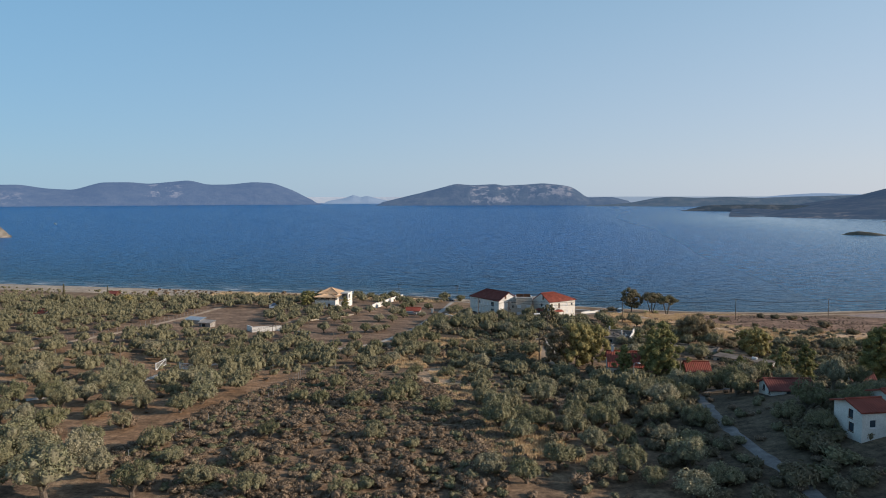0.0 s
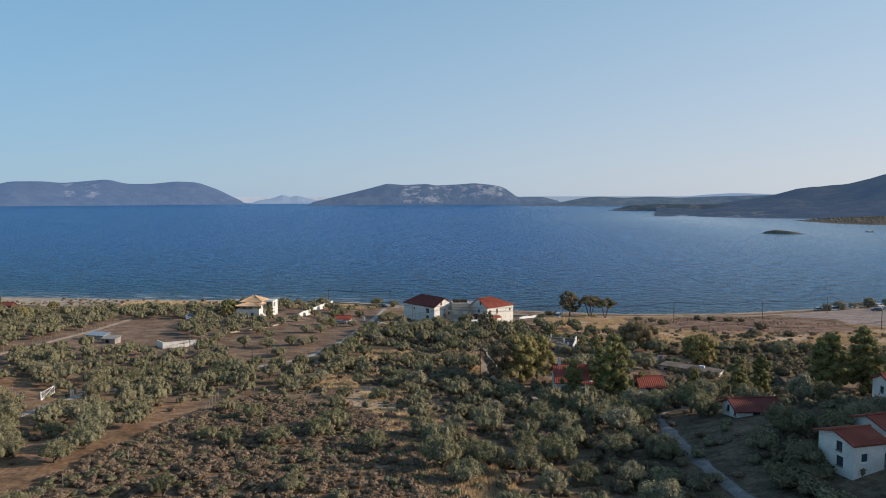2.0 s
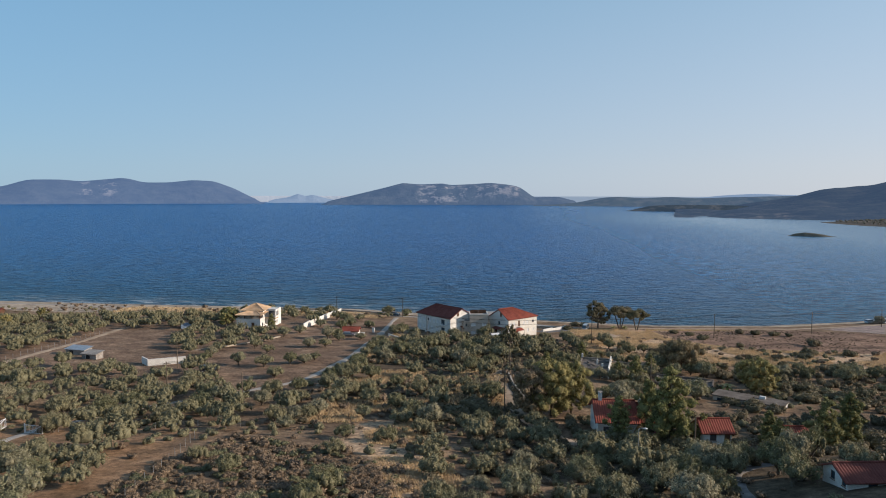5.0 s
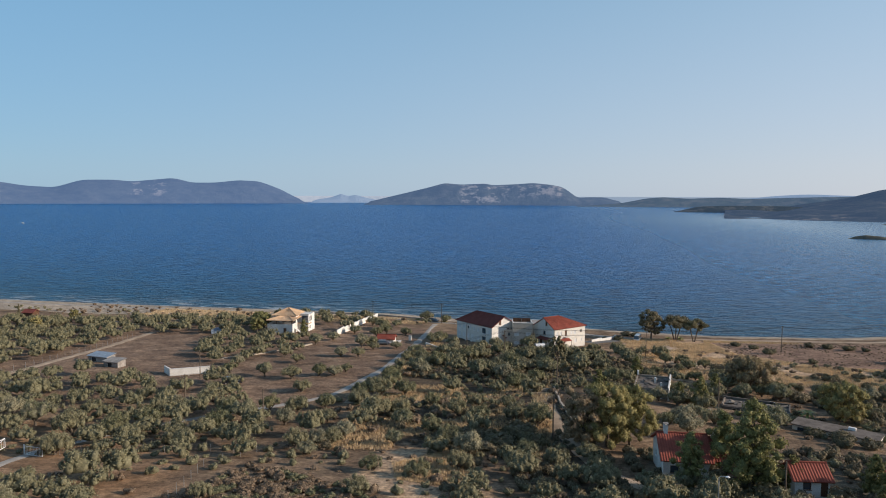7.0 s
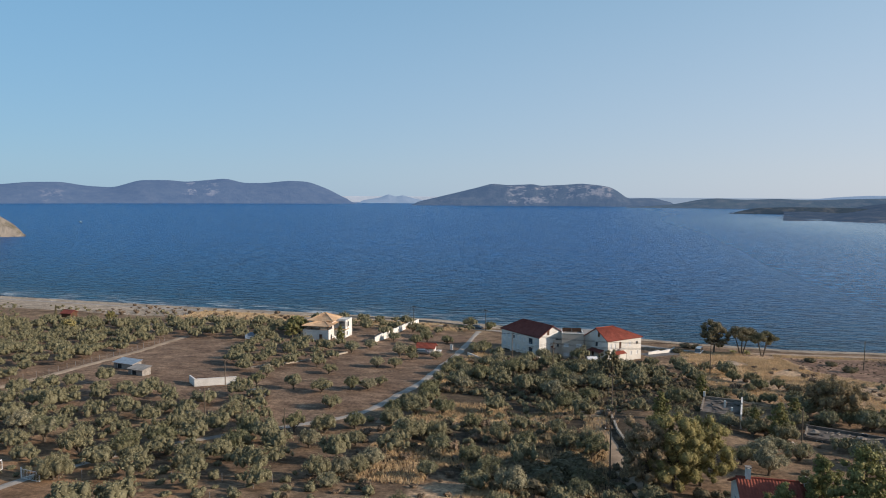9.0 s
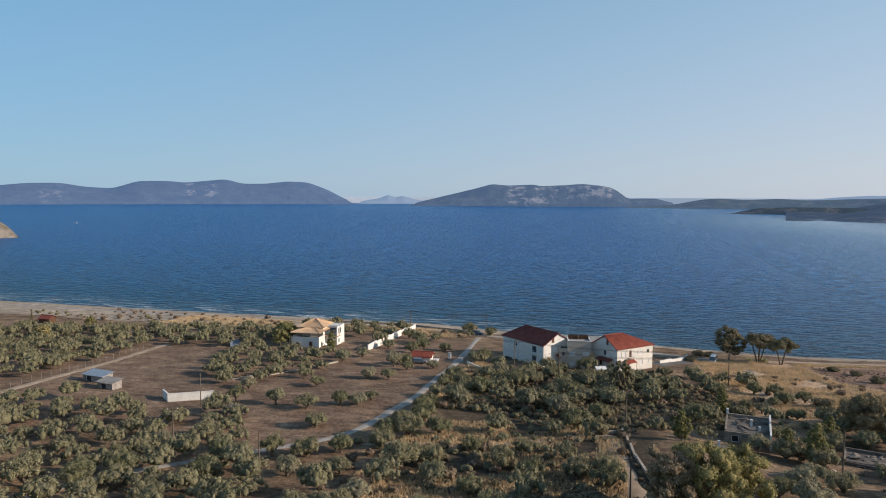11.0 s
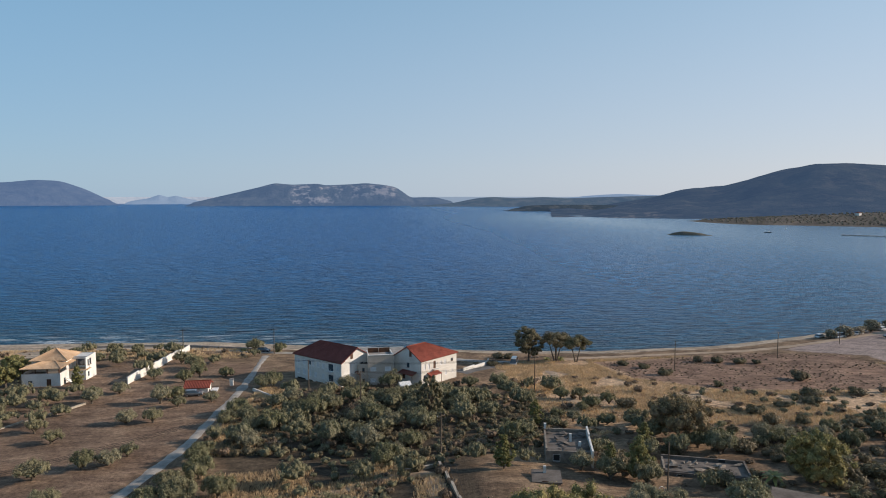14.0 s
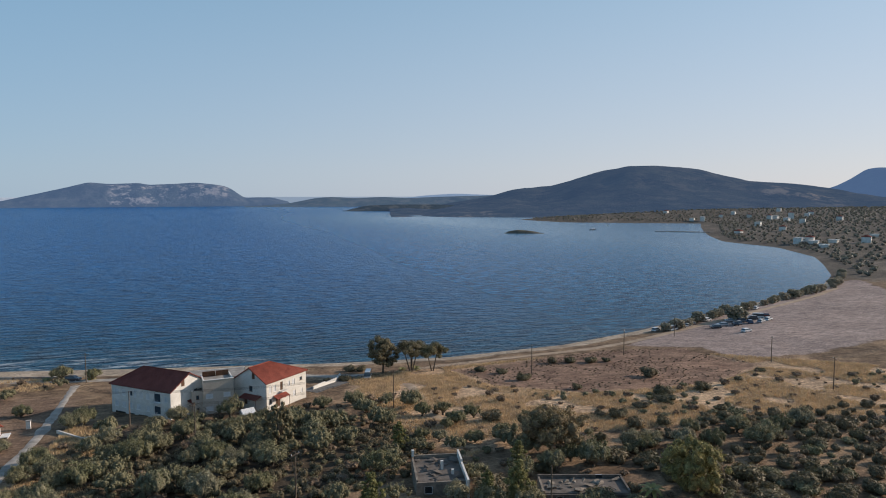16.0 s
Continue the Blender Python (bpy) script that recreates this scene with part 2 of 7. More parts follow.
def sea_mat():
    m, nt, bsdf = nodes_of("sea_water")
    near = attr(nt, "shallow")
    patch = noise_at(nt, 0.006, 4, 0.6, (1.0, 3.0, 1.0))
    deep = ramp(nt, patch, [(0.3, (0.003, 0.096, 0.300)), (0.7, (0.004, 0.120, 0.350))])
    col = blend(nt, near, deep, (0.004, 0.064, 0.118))
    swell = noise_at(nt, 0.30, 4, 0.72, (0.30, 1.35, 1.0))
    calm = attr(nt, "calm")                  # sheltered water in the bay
    # the bay's bright sky reflection is mixed into its base colour
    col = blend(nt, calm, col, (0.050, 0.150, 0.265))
    ripple_shade = nt.nodes.new("ShaderNodeMapRange")
    ripple_shade.inputs[3].default_value, ripple_shade.inputs[4].default_value = 0.95, 0.45
    nt.links.new(calm, ripple_shade.inputs[0])
    # dark troughs and bright crests of the ripples are painted into the colour
    col = blend(nt, ripple_shade.outputs[0], col, ramp(nt, swell, [(0.40, (0.26, 0.30, 0.36)), (0.50, (0.95, 0.95, 0.95)), (0.61, (1.9, 1.85, 1.72))]), 'MULTIPLY')
    foam_n = noise_at(nt, 0.16, 5, 0.7, (0.35, 2.2, 1.0))
    foam = ramp(nt, foam_n, [(0.525, (0, 0, 0)), (0.59, (1, 1, 1))])
    surf = blend(nt, 1.0, foam, attr(nt, "surf"), 'MULTIPLY')
    col = blend(nt, surf, col, (0.60, 0.64, 0.66))
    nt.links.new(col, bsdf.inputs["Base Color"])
    glaze = nt.nodes.new("ShaderNodeMapRange")
    glaze.inputs[3].default_value, glaze.inputs[4].default_value = 0.30, 0.18
    nt.links.new(calm, glaze.inputs[0])
    nt.links.new(glaze.outputs[0], bsdf.inputs["Roughness"])
    shine = nt.nodes.new("ShaderNodeMapRange")
    shine.inputs[3].default_value, shine.inputs[4].default_value = 0.22, 0.75
    nt.links.new(calm, shine.inputs[0])
    nt.links.new(shine.outputs[0], bsdf.inputs["Specular IOR Level"])
    bsdf.inputs["IOR"].default_value = 1.33
    w1 = noise_at(nt, 0.16, 3, 0.6, (0.7, 1.9, 1.0))
    w2 = noise_at(nt, 0.7, 3, 0.6, (0.8, 1.5, 1.0))
    mix = nt.nodes.new("ShaderNodeMath")
    mix.operation = 'MULTIPLY_ADD'
    nt.links.new(w2, mix.inputs[0])
    mix.inputs[1].default_value = 0.35
    nt.links.new(w1, mix.inputs[2])
    slope = nt.nodes.new("ShaderNodeMapRange")
    slope.inputs[3].default_value, slope.inputs[4].default_value = 1.0, 0.13
    nt.links.new(calm, slope.inputs[0])
    wave = nt.nodes.new("ShaderNodeBump")
    wave.inputs["Distance"].default_value = 5.0
    nt.links.new(slope.outputs[0], wave.inputs["Strength"])
    nt.links.new(mix.outputs[0], wave.inputs["Height"])
    nt.links.new(wave.outputs[0], bsdf.inputs["Normal"])
    return m


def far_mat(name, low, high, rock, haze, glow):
    """Far land as a backdrop: scrub, pale rock, and haze put in as bluish tones and glow."""
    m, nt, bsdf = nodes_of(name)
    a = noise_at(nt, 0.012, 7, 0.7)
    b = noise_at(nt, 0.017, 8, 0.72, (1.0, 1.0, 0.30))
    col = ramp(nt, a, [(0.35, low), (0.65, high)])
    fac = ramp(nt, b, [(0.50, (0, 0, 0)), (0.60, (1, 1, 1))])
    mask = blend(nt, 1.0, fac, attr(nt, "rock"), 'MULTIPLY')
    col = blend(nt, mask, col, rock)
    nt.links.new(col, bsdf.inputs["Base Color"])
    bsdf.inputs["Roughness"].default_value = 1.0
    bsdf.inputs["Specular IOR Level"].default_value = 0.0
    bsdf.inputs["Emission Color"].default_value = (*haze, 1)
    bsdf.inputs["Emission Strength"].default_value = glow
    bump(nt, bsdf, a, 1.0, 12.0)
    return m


M["ground"], M["sea"] = ground_mat(), sea_mat()


# ---- mesh helpers ----
def mesh_of(name, verts, faces, material, smooth=False):
    me = bpy.data.meshes.new(name)
    verts = np.asarray(verts, np.float32)
    faces = np.asarray(faces, np.int32)
    me.vertices.add(len(verts))
    me.vertices.foreach_set("co", verts.ravel())
    n = faces.shape[1]
    me.loops.add(faces.size)
    me.loops.foreach_set("vertex_index", faces.ravel())
    me.polygons.add(len(faces))
    me.polygons.foreach_set("loop_start", np.arange(0, faces.size, n, dtype=np.int32))
    me.polygons.foreach_set("loop_total", np.full(len(faces), n, np.int32))
    if smooth:
        me.polygons.foreach_set("use_smooth", np.ones(len(faces), bool))
    me.materials.append(material)
    me.update(calc_edges=True)
    me.validate()
    return me


def part(name, bm, material, parent=None, label="", smooth=False):
    """Links a bmesh as one mesh object, under a thing or a part."""
    me = bpy.data.meshes.new(name)
    bm.normal_update()
    bm.to_mesh(me)
    bm.free()
    me.materials.append(material)
    if smooth:
        me.polygons.foreach_set("use_smooth", np.ones(len(me.polygons), bool))
    ob = new(name, me)
    ob.parent = parent
    return tagged(ob, label)


def thing(name, m, label, category, group="", kind=""):
    ob = new(name)
    ob.matrix_basis = m
    return tagged(ob, label, category, group, kind)


def box(bm, x0, y0, z0, x1, y1, z1, m=None):
    r = bmesh.ops.create_cube(bm, size=1.0, matrix=Matrix.Translation(((x0 + x1) / 2, (y0 + y1) / 2, (z0 + z1) / 2)) @ Matrix.Diagonal((x1 - x0, y1 - y0, z1 - z0, 1)))
    if m:
        bmesh.ops.transform(bm, matrix=m, verts=r["verts"])
    return r["verts"]


def boxes(*bs):
    bm = bmesh.new()
    for b in bs:
        box(bm, *b)
    return bm


def tube(bm, p0, p1, r0, r1=None, n=8):
    p0, p1 = Vector(p0), Vector(p1)
    d = p1 - p0
    m = Matrix.Translation((p0 + p1) / 2) @ d.to_track_quat("Z", "Y").to_matrix().to_4x4()
    bmesh.ops.create_cone(bm, cap_ends=True, segments=n, radius1=r0, radius2=r0 if r1 is None else r1, depth=d.length, matrix=m)


def strand(bm, pts, r, n=4):
    """One unbroken tube along the points."""
    pts = [Vector(p) for p in pts]
    rings = []
    for i, p in enumerate(pts):
        d = (pts[min(i + 1, len(pts) - 1)] - pts[max(i - 1, 0)]).normalized()
        m = d.to_track_quat("Z", "Y").to_matrix()
        rings.append([bm.verts.new(p + m @ Vector((r * math.cos(6.2832 * k / n), r * math.sin(6.2832 * k / n), 0))) for k in range(n)])
    for a, b in zip(rings[:-1], rings[1:]):
        for k in range(n):
            bm.faces.new((a[k], a[(k + 1) % n], b[(k + 1) % n], b[k]))
    bm.faces.new(rings[0][::-1])
    bm.faces.new(rings[-1])


def hull(bm, pts):
    vs = [bm.verts.new(p) for p in pts]
    bmesh.ops.convex_hull(bm, input=vs)


# ---- the ground, one sheet ----
SHORE = [(-2500, 190), (-900, 110), (-340, 86), (-200, 76), (-118, 73), (-80, 71), (-40, 60), (17, 46), (52, 41), (97, 44), (138, 56),
         (190, 77), (271, 107), (320, 130), (366, 163), (420, 215), (470, 267), (526, 360), (537, 446), (600, 540), (667, 627),
         (760, 740), (853, 848), (760, 915), (650, 989), (633, 1163), (800, 1280), (5200, 2000)]
PROFILE = ([-400, -60, -10, 0, 8, 20, 40, 80, 110, 140, 170, 190, 215, 240, 270, 340, 700, 3000],
           [-12, -6, -1.2, 0, 0.9, 2, 3.5, 5.5, 7, 9.3, 11.5, 13.5, 16, 18.5, 20, 22, 26, 45])


def inland(x, y):
    """Metres from the waterline, positive on land."""
    x, y = np.asarray(x, float), np.asarray(y, float)
    best = np.full(np.broadcast(x, y).shape, 1e9)
    side = np.ones_like(best)
    for (ax, ay), (bx, by) in zip(SHORE[:-1], SHORE[1:]):
        dx, dy = bx - ax, by - ay
        u = np.clip(((x - ax) * dx + (y - ay) * dy) / (dx * dx + dy * dy), 0, 1)
        d = np.hypot(x - ax - u * dx, y - ay - u * dy)
        s = np.sign((x - ax) * dy - (y - ay) * dx)
        m = d < best - 1e-9
        best, side = np.where(m, d, best), np.where(m, s, side)
    return best * side


def knob(x, y, cx, cy, rx, ry):
    return np.exp(-((x - cx) / rx) ** 2 - ((y - cy) / ry) ** 2)


def height(x, y):
    x, y = np.asarray(x, float), np.asarray(y, float)
    sd = inland(x, y)
    z = np.interp(sd, *PROFILE)
    near = np.exp(-(np.maximum(0, np.abs(x) - 250) / 150) ** 2)
    z = z - 1.5 * near * np.clip((-70 - x) / 40, 0, 1) * np.clip((sd - 140) / 60, 0, 1)
    z = z + knob(x, y, -25, -168, 40, 28) + knob(x, y, 60, -45, 45, 40) + 5.6 * knob(x, y, 42, -178, 24, 30)
    z = z + 2.8 * knob(x, y, 28, -158, 26, 42) + 2.2 * knob(x, y, -5, -84, 16, 18) - 2.6 * knob(x, y, -88, -108, 45, 30) + 0.7 * knob(x, y, 27, -190, 9, 9)
    return z + 46.5 * np.exp(-((x - 125) / 40) ** 2 - ((y + 187) / 45) ** 4)      # unseen hill added off to the right to shade the houses


def ground_at(x, y):
    return float(height(x, y))


def within(x, y, poly, soft):
    """1 inside a polygon, 0 outside, over a soft border."""
    inside = np.zeros(np.shape(x), bool)
    best = np.full(np.shape(x), 1e9)
    for (ax, ay), (bx, by) in zip(poly, poly[1:] + poly[:1]):
        dx, dy = bx - ax, by - ay
        u = np.clip(((x - ax) * dx + (y - ay) * dy) / (dx * dx + dy * dy), 0, 1)
        best = np.minimum(best, np.hypot(x - ax - u * dx, y - ay - u * dy))
        cross = ((ay > y) != (by > y)) & (x < dx * (y - ay) / (dy if dy else 1e-9) + ax)
        inside ^= cross
    return np.clip(0.5 + np.where(inside, best, -best) / (2 * soft), 0, 1)


ROADS = {   # name: centre line, width, material, label
    "road_concrete": ([(-104, -175), (-96, -168), (-92.8, -152.9), (-95.2, -141), (-97, -134), (-96.5, -122.9), (-92.1, -108.8), (-84.1, -99.9), (-71.2, -91.1), (-67.7, -88.3), (-63.7, -85.1), (-60.8, -80.8), (-58.6, -68.2), (-56.5, -55), (-55.7, -35), (-54.5, -15), (-54.6, 10), (-55.2, 38)], 1.9, "road", "narrow pale concrete lane between olive groves"),
    "road_coast": ([(-420, 74), (-300, 68), (-200, 60), (-130, 56), (-92, 55), (-55, 43), (-22, 37), (0, 28), (16, 20), (26, 19)], 4.0, "road", "grey coast road behind the beach"),
    "road_beach": ([(26, 19), (45, 26), (70, 28), (97, 29), (120, 34), (140, 42), (170, 53), (220, 72), (270, 92), (310, 112)], 3.4, "dirt", "pale track along the beach"),
    "road_yard": ([(0, 4), (8, 11), (14, 17), (20, 20)], 6.0, "asphalt", "grey paved yard beside the hotel"),
    "track_beach": ([(25, 18), (27, 8), (26.7, -4), (24.3, -21), (22, -37), (19, -48)], 2.6, "dirt", "worn dirt track through dry grass"),
    "track_middle": ([(-59, -85.3), (-47.4, -85.2), (-35.1, -82.7), (-25, -76.7), (-14.3, -72.2), (-13.9, -91.6), (-11.6, -104.3), (-8, -118), (-5.1, -128), (5.2, -137.4), (14.5, -145.9)], 2.8, "dirt", "dusty track past the eucalyptus trees"),
    "road_houses": ([(28.2, -146.9), (18.5, -147.3), (14.1, -152.6), (13.5, -160.8), (12.9, -172.8), (13, -180.7), (14.1, -191.1), (16.1, -201.2), (18.6, -215.9)], 1.6, "lane", "shaded grey lane between the houses"),
    "track_left": ([(-150, -130), (-147.9, -97.5), (-145, -85), (-142.5, -72), (-143.8, -50), (-146.5, -20), (-147, -8)], 2.4, "dirt", "straight sandy track beside the orchard"),
}


def line_gap(x, y, line):
    best = np.full(np.shape(x), 1e9)
    for (ax, ay), (bx, by) in zip(line[:-1], line[1:]):
        dx, dy = bx - ax, by - ay
        u = np.clip(((x - ax) * dx + (y - ay) * dy) / (dx * dx + dy * dy), 0, 1)
        best = np.minimum(best, np.hypot(x - ax - u * dx, y - ay - u * dy))
    return best


KINDS = {
    "soil": ([(-250, -100), (-140, -100), (-100, -88), (-84, -100), (-66, -88), (-57, -60), (-52, 20), (-80, 30), (-150, 20), (-250, 10)], 4),
    "orange": ([(-260, -110), (-105, -110), (-70, -128), (-62, -150), (-64, -200), (-120, -215), (-260, -200)], 5),
    # these two outlines bound the ground whose shade is put into the colour
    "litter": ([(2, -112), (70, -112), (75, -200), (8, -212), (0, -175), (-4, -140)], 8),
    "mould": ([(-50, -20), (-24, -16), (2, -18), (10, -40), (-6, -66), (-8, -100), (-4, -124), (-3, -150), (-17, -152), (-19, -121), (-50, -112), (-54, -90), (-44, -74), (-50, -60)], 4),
    "grass": ([(14, 20), (60, 22), (100, 22), (125, 0), (150, -30), (155, -75), (120, -72), (90, -58), (60, -56), (34, -50), (20, -56), (10, -20)], 6),
    "straw": ([(-42, -112), (-27, -117), (-24, -140), (-20, -160), (-18, -182), (-27, -172), (-32, -150), (-42, -134)], 5),
    "heath": ([(44, 16), (100, 24), (122, 14), (124, -18), (96, -30), (62, -26), (46, -8)], 5),
    "lot": ([(112, 28), (128, 10), (126, -8), (150, -12), (205, -5), (300, 70), (350, 130), (330, 140), (240, 88), (190, 66), (140, 44)], 3),
}
gx = np.concatenate([-400 - np.cumsum(1.06 ** np.arange(72) * 3)[::-1], np.arange(-400, 330, 2.2), 330 + np.cumsum(1.05 ** np.arange(86) * 3.2)])
gy = np.concatenate([-330 - np.cumsum(1.07 ** np.arange(60) * 4)[::-1], np.arange(-330, 110, 2.0), 110 + np.cumsum(1.05 ** np.arange(76) * 3)])
GX, GY = np.meshgrid(gx, gy)
SD = inland(GX, GY)
GZ = height(GX, GY)
rough_n = np.array([noise.fractal((a * 0.05, b * 0.05, 0.0), 1.0, 2.0, 4) for a, b in zip(GX.ravel(), GY.ravel())]).reshape(GX.shape)
even = np.minimum.reduce([np.clip((line_gap(GX, GY, r[0]) - r[1]) / 4, 0, 1) for r in ROADS.values()])
GZ = GZ + np.clip((SD - 12) / 30, 0, 1) * rough_n * 0.35 * even
idx = np.arange(GX.size).reshape(GX.shape)
quads = np.stack([idx[:-1, :-1], idx[:-1, 1:], idx[1:, 1:], idx[1:, :-1]], -1).reshape(-1, 4)
keep = (SD.ravel()[quads] > -90).any(1)
gm = mesh_of("ground", np.stack([GX, GY, GZ], -1).reshape(-1, 3), quads[keep], M["ground"], True)
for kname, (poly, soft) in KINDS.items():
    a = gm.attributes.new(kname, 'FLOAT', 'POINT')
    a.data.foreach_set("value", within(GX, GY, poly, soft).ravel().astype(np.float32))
for kname, val in (("sand", np.clip((np.where(GX > 0, 9, np.interp(GX, [-150, -90, -60], [46, 24, 15])) - SD) / 5, 0, 1) * (GX < 345)), ("plain", np.clip((np.maximum(GX - 330, GY - 160)) / 40, 0, 1) * (GX > 0))):
    a = gm.attributes.new(kname, 'FLOAT', 'POINT')
    a.data.foreach_set("value", val.ravel().astype(np.float32))
ground = tagged(new("ground", gm), "dry reddish soil, scrub and pale beach sloping to the sea", "ground", kind="structure")

def road_strip(name, line, width, material, label):
    pts = []
    for (ax, ay), (bx, by) in zip(line[:-1], line[1:]):
        n = max(2, int(math.hypot(bx - ax, by - ay) / 1.5))
        pts += [(ax + (bx - ax) * i / n, ay + (by - ay) * i / n) for i in range(n)]
    P = np.array(pts + [line[-1]])
    P = np.stack([np.convolve(np.pad(P[:, k], 4, 'edge'), np.ones(9) / 9, 'valid') for k in (0, 1)], -1)
    T = np.gradient(P, axis=0)
    T /= np.linalg.norm(T, axis=1, keepdims=True)
    N = np.stack([-T[:, 1], T[:, 0]], -1)
    ragged = np.array([noise.fractal((a * 0.3, b * 0.3, 1.0), 1.0, 2.0, 3) for a, b in P])[:, None] * 0.45
    rows = [P + N * (k * width / 2 + (ragged if abs(k) == 1 else 0) * k) for k in (-1, -0.5, 0, 0.5, 1)]
    V = np.stack([np.c_[r, height(r[:, 0], r[:, 1]) + (0.10 if k not in (0, 4) else 0.0)] for k, r in enumerate(rows)], 1)
    i = np.arange(V.shape[0] * 5).reshape(-1, 5)
    q = np.stack([i[:-1, :-1], i[:-1, 1:], i[1:, 1:], i[1:, :-1]], -1).reshape(-1, 4)[:, ::-1]
    return tagged(new(name, mesh_of(name, V.reshape(-1, 3), q, material, True)), label, "road", kind="structure")


for rname, (line, width, mat_name, label) in ROADS.items():
    road_strip(rname, line, width, M[mat_name], label)

# ---- the sea ----
sx = np.concatenate([np.linspace(-5200, -420, 20), np.arange(-410, 700, 8.0), np.linspace(720, 5200, 24)])
sy = np.concatenate([np.arange(20, 330, 4.0), np.linspace(340, 1300, 60), np.linspace(1400, 5200, 16)])
SX, SY = np.meshgrid(sx, sy)
sd2 = -inland(SX, SY)
idx = np.arange(SX.size).reshape(SX.shape)
quads = np.stack([idx[:-1, :-1], idx[:-1, 1:], idx[1:, 1:], idx[1:, :-1]], -1).reshape(-1, 4)
quads = quads[(sd2.ravel()[quads] > -60).any(1)]
sm = mesh_of("sea", np.stack([SX, SY, 0 * SX], -1).reshape(-1, 3), quads, M["sea"], True)
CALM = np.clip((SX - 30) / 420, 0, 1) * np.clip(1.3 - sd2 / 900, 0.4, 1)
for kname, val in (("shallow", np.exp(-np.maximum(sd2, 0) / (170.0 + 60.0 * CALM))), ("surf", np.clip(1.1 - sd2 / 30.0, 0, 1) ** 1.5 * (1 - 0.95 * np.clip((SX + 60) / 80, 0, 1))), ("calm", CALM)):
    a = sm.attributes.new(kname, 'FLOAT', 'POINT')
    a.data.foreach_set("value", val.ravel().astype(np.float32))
sea = tagged(new("sea", sm), "wide blue sea with small ripples and thin surf", "sea", kind="structure")

# ---- far land: azimuth from the pivot, elevation of the crest, distance ----
PIVOT, EYE = (-20.0, -210.0), 53.0


def far_land(name, crest, near, mid, material, label, rocky=0.0, rough=6.0, seed=1, kind="structure", cat="island", cliffs=()):
    """A range of land: its crest line as (azimuth, elevation) in degrees at distance mid, its waterline at distance near."""
    az = np.linspace(crest[0][0], crest[-1][0], 160)
    el = np.interp(az, [c[0] for c in crest], [c[1] for c in crest])
    el = np.convolve(np.pad(el, 2, 'edge'), np.ones(5) / 5, 'valid')
    top = EYE + mid * np.tan(np.radians(el))
    ends = np.minimum(np.arange(160), np.arange(160)[::-1])
    top = np.maximum(top * np.clip(ends / 4, 0, 1), 0.5)
    rows = []
    vs = np.linspace(0, 1, 22)
    for v in vs:
        d = near + (mid - near) * v * 1.35
        up = math.sin(min(v / 0.74, 1.0) * math.pi / 2) if v < 0.74 else 1.0 - ((v - 0.74) / 0.26) * 0.5
        x = PIVOT[0] + d * np.sin(np.radians(az))
        y = PIVOT[1] + d * np.cos(np.radians(az))
        n = np.array([noise.fractal((p * 0.004, q * 0.004, seed * 7.3), 1.0, 2.1, 5) for p, q in zip(x, y)])
        z = top * up + n * rough * math.sin(math.pi * min(v, 0.74) / 0.74) - (3.0 if v == 0 else 0.0)
        z = np.where((v > 0.7) & (v < 0.78), np.minimum(z, top + 0.5 * n), z)
        rows.append(np.stack([x, y, z], -1))
    V = np.array(rows)
    idx = np.arange(V.shape[0] * V.shape[1]).reshape(V.shape[:2])
    q = np.stack([idx[:-1, :-1], idx[:-1, 1:], idx[1:, 1:], idx[1:, :-1]], -1).reshape(-1, 4)
    me = mesh_of(name, V.reshape(-1, 3), q, material, True)
    a = me.attributes.new("rock", 'FLOAT', 'POINT')
    bare = np.full(V.shape[:2], rocky)
    for a0, a1, v0, v1, much in cliffs:        # bare rock faces: a stretch of the shore and of the slope
        bare = np.maximum(bare, much * np.clip((az - a0) / 0.5, 0, 1) * np.clip((a1 - az) / 0.5, 0, 1) * (np.clip((vs - v0) / 0.1, 0, 1) * np.clip((v1 - vs) / 0.1, 0, 1))[:, None])
    a.data.foreach_set("value", bare.ravel().astype(np.float32))
    return tagged(new(name, me), label, cat, kind=kind)


# colour of the haze that the far land gives off; farther land glows more
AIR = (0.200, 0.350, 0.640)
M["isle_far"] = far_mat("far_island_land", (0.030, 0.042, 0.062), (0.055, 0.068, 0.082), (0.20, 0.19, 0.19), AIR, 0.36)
M["isle_hazed"] = far_mat("distant_hazed_land", (0.09, 0.11, 0.13), (0.13, 0.15, 0.17), (0.3, 0.3, 0.3), (0.30, 0.45, 0.68), 0.52)
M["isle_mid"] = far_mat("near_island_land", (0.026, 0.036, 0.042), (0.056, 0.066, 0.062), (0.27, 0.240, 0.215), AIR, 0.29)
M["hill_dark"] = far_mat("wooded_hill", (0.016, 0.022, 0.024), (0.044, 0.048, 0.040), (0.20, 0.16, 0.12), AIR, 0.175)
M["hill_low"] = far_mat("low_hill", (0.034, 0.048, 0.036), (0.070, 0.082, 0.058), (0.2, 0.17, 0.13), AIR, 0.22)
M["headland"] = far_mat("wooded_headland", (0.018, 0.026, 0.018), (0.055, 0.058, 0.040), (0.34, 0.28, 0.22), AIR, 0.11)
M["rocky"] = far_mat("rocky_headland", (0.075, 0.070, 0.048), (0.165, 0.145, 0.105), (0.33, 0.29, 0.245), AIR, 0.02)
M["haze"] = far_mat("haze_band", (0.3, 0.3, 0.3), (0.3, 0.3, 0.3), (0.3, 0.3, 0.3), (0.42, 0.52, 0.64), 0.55)

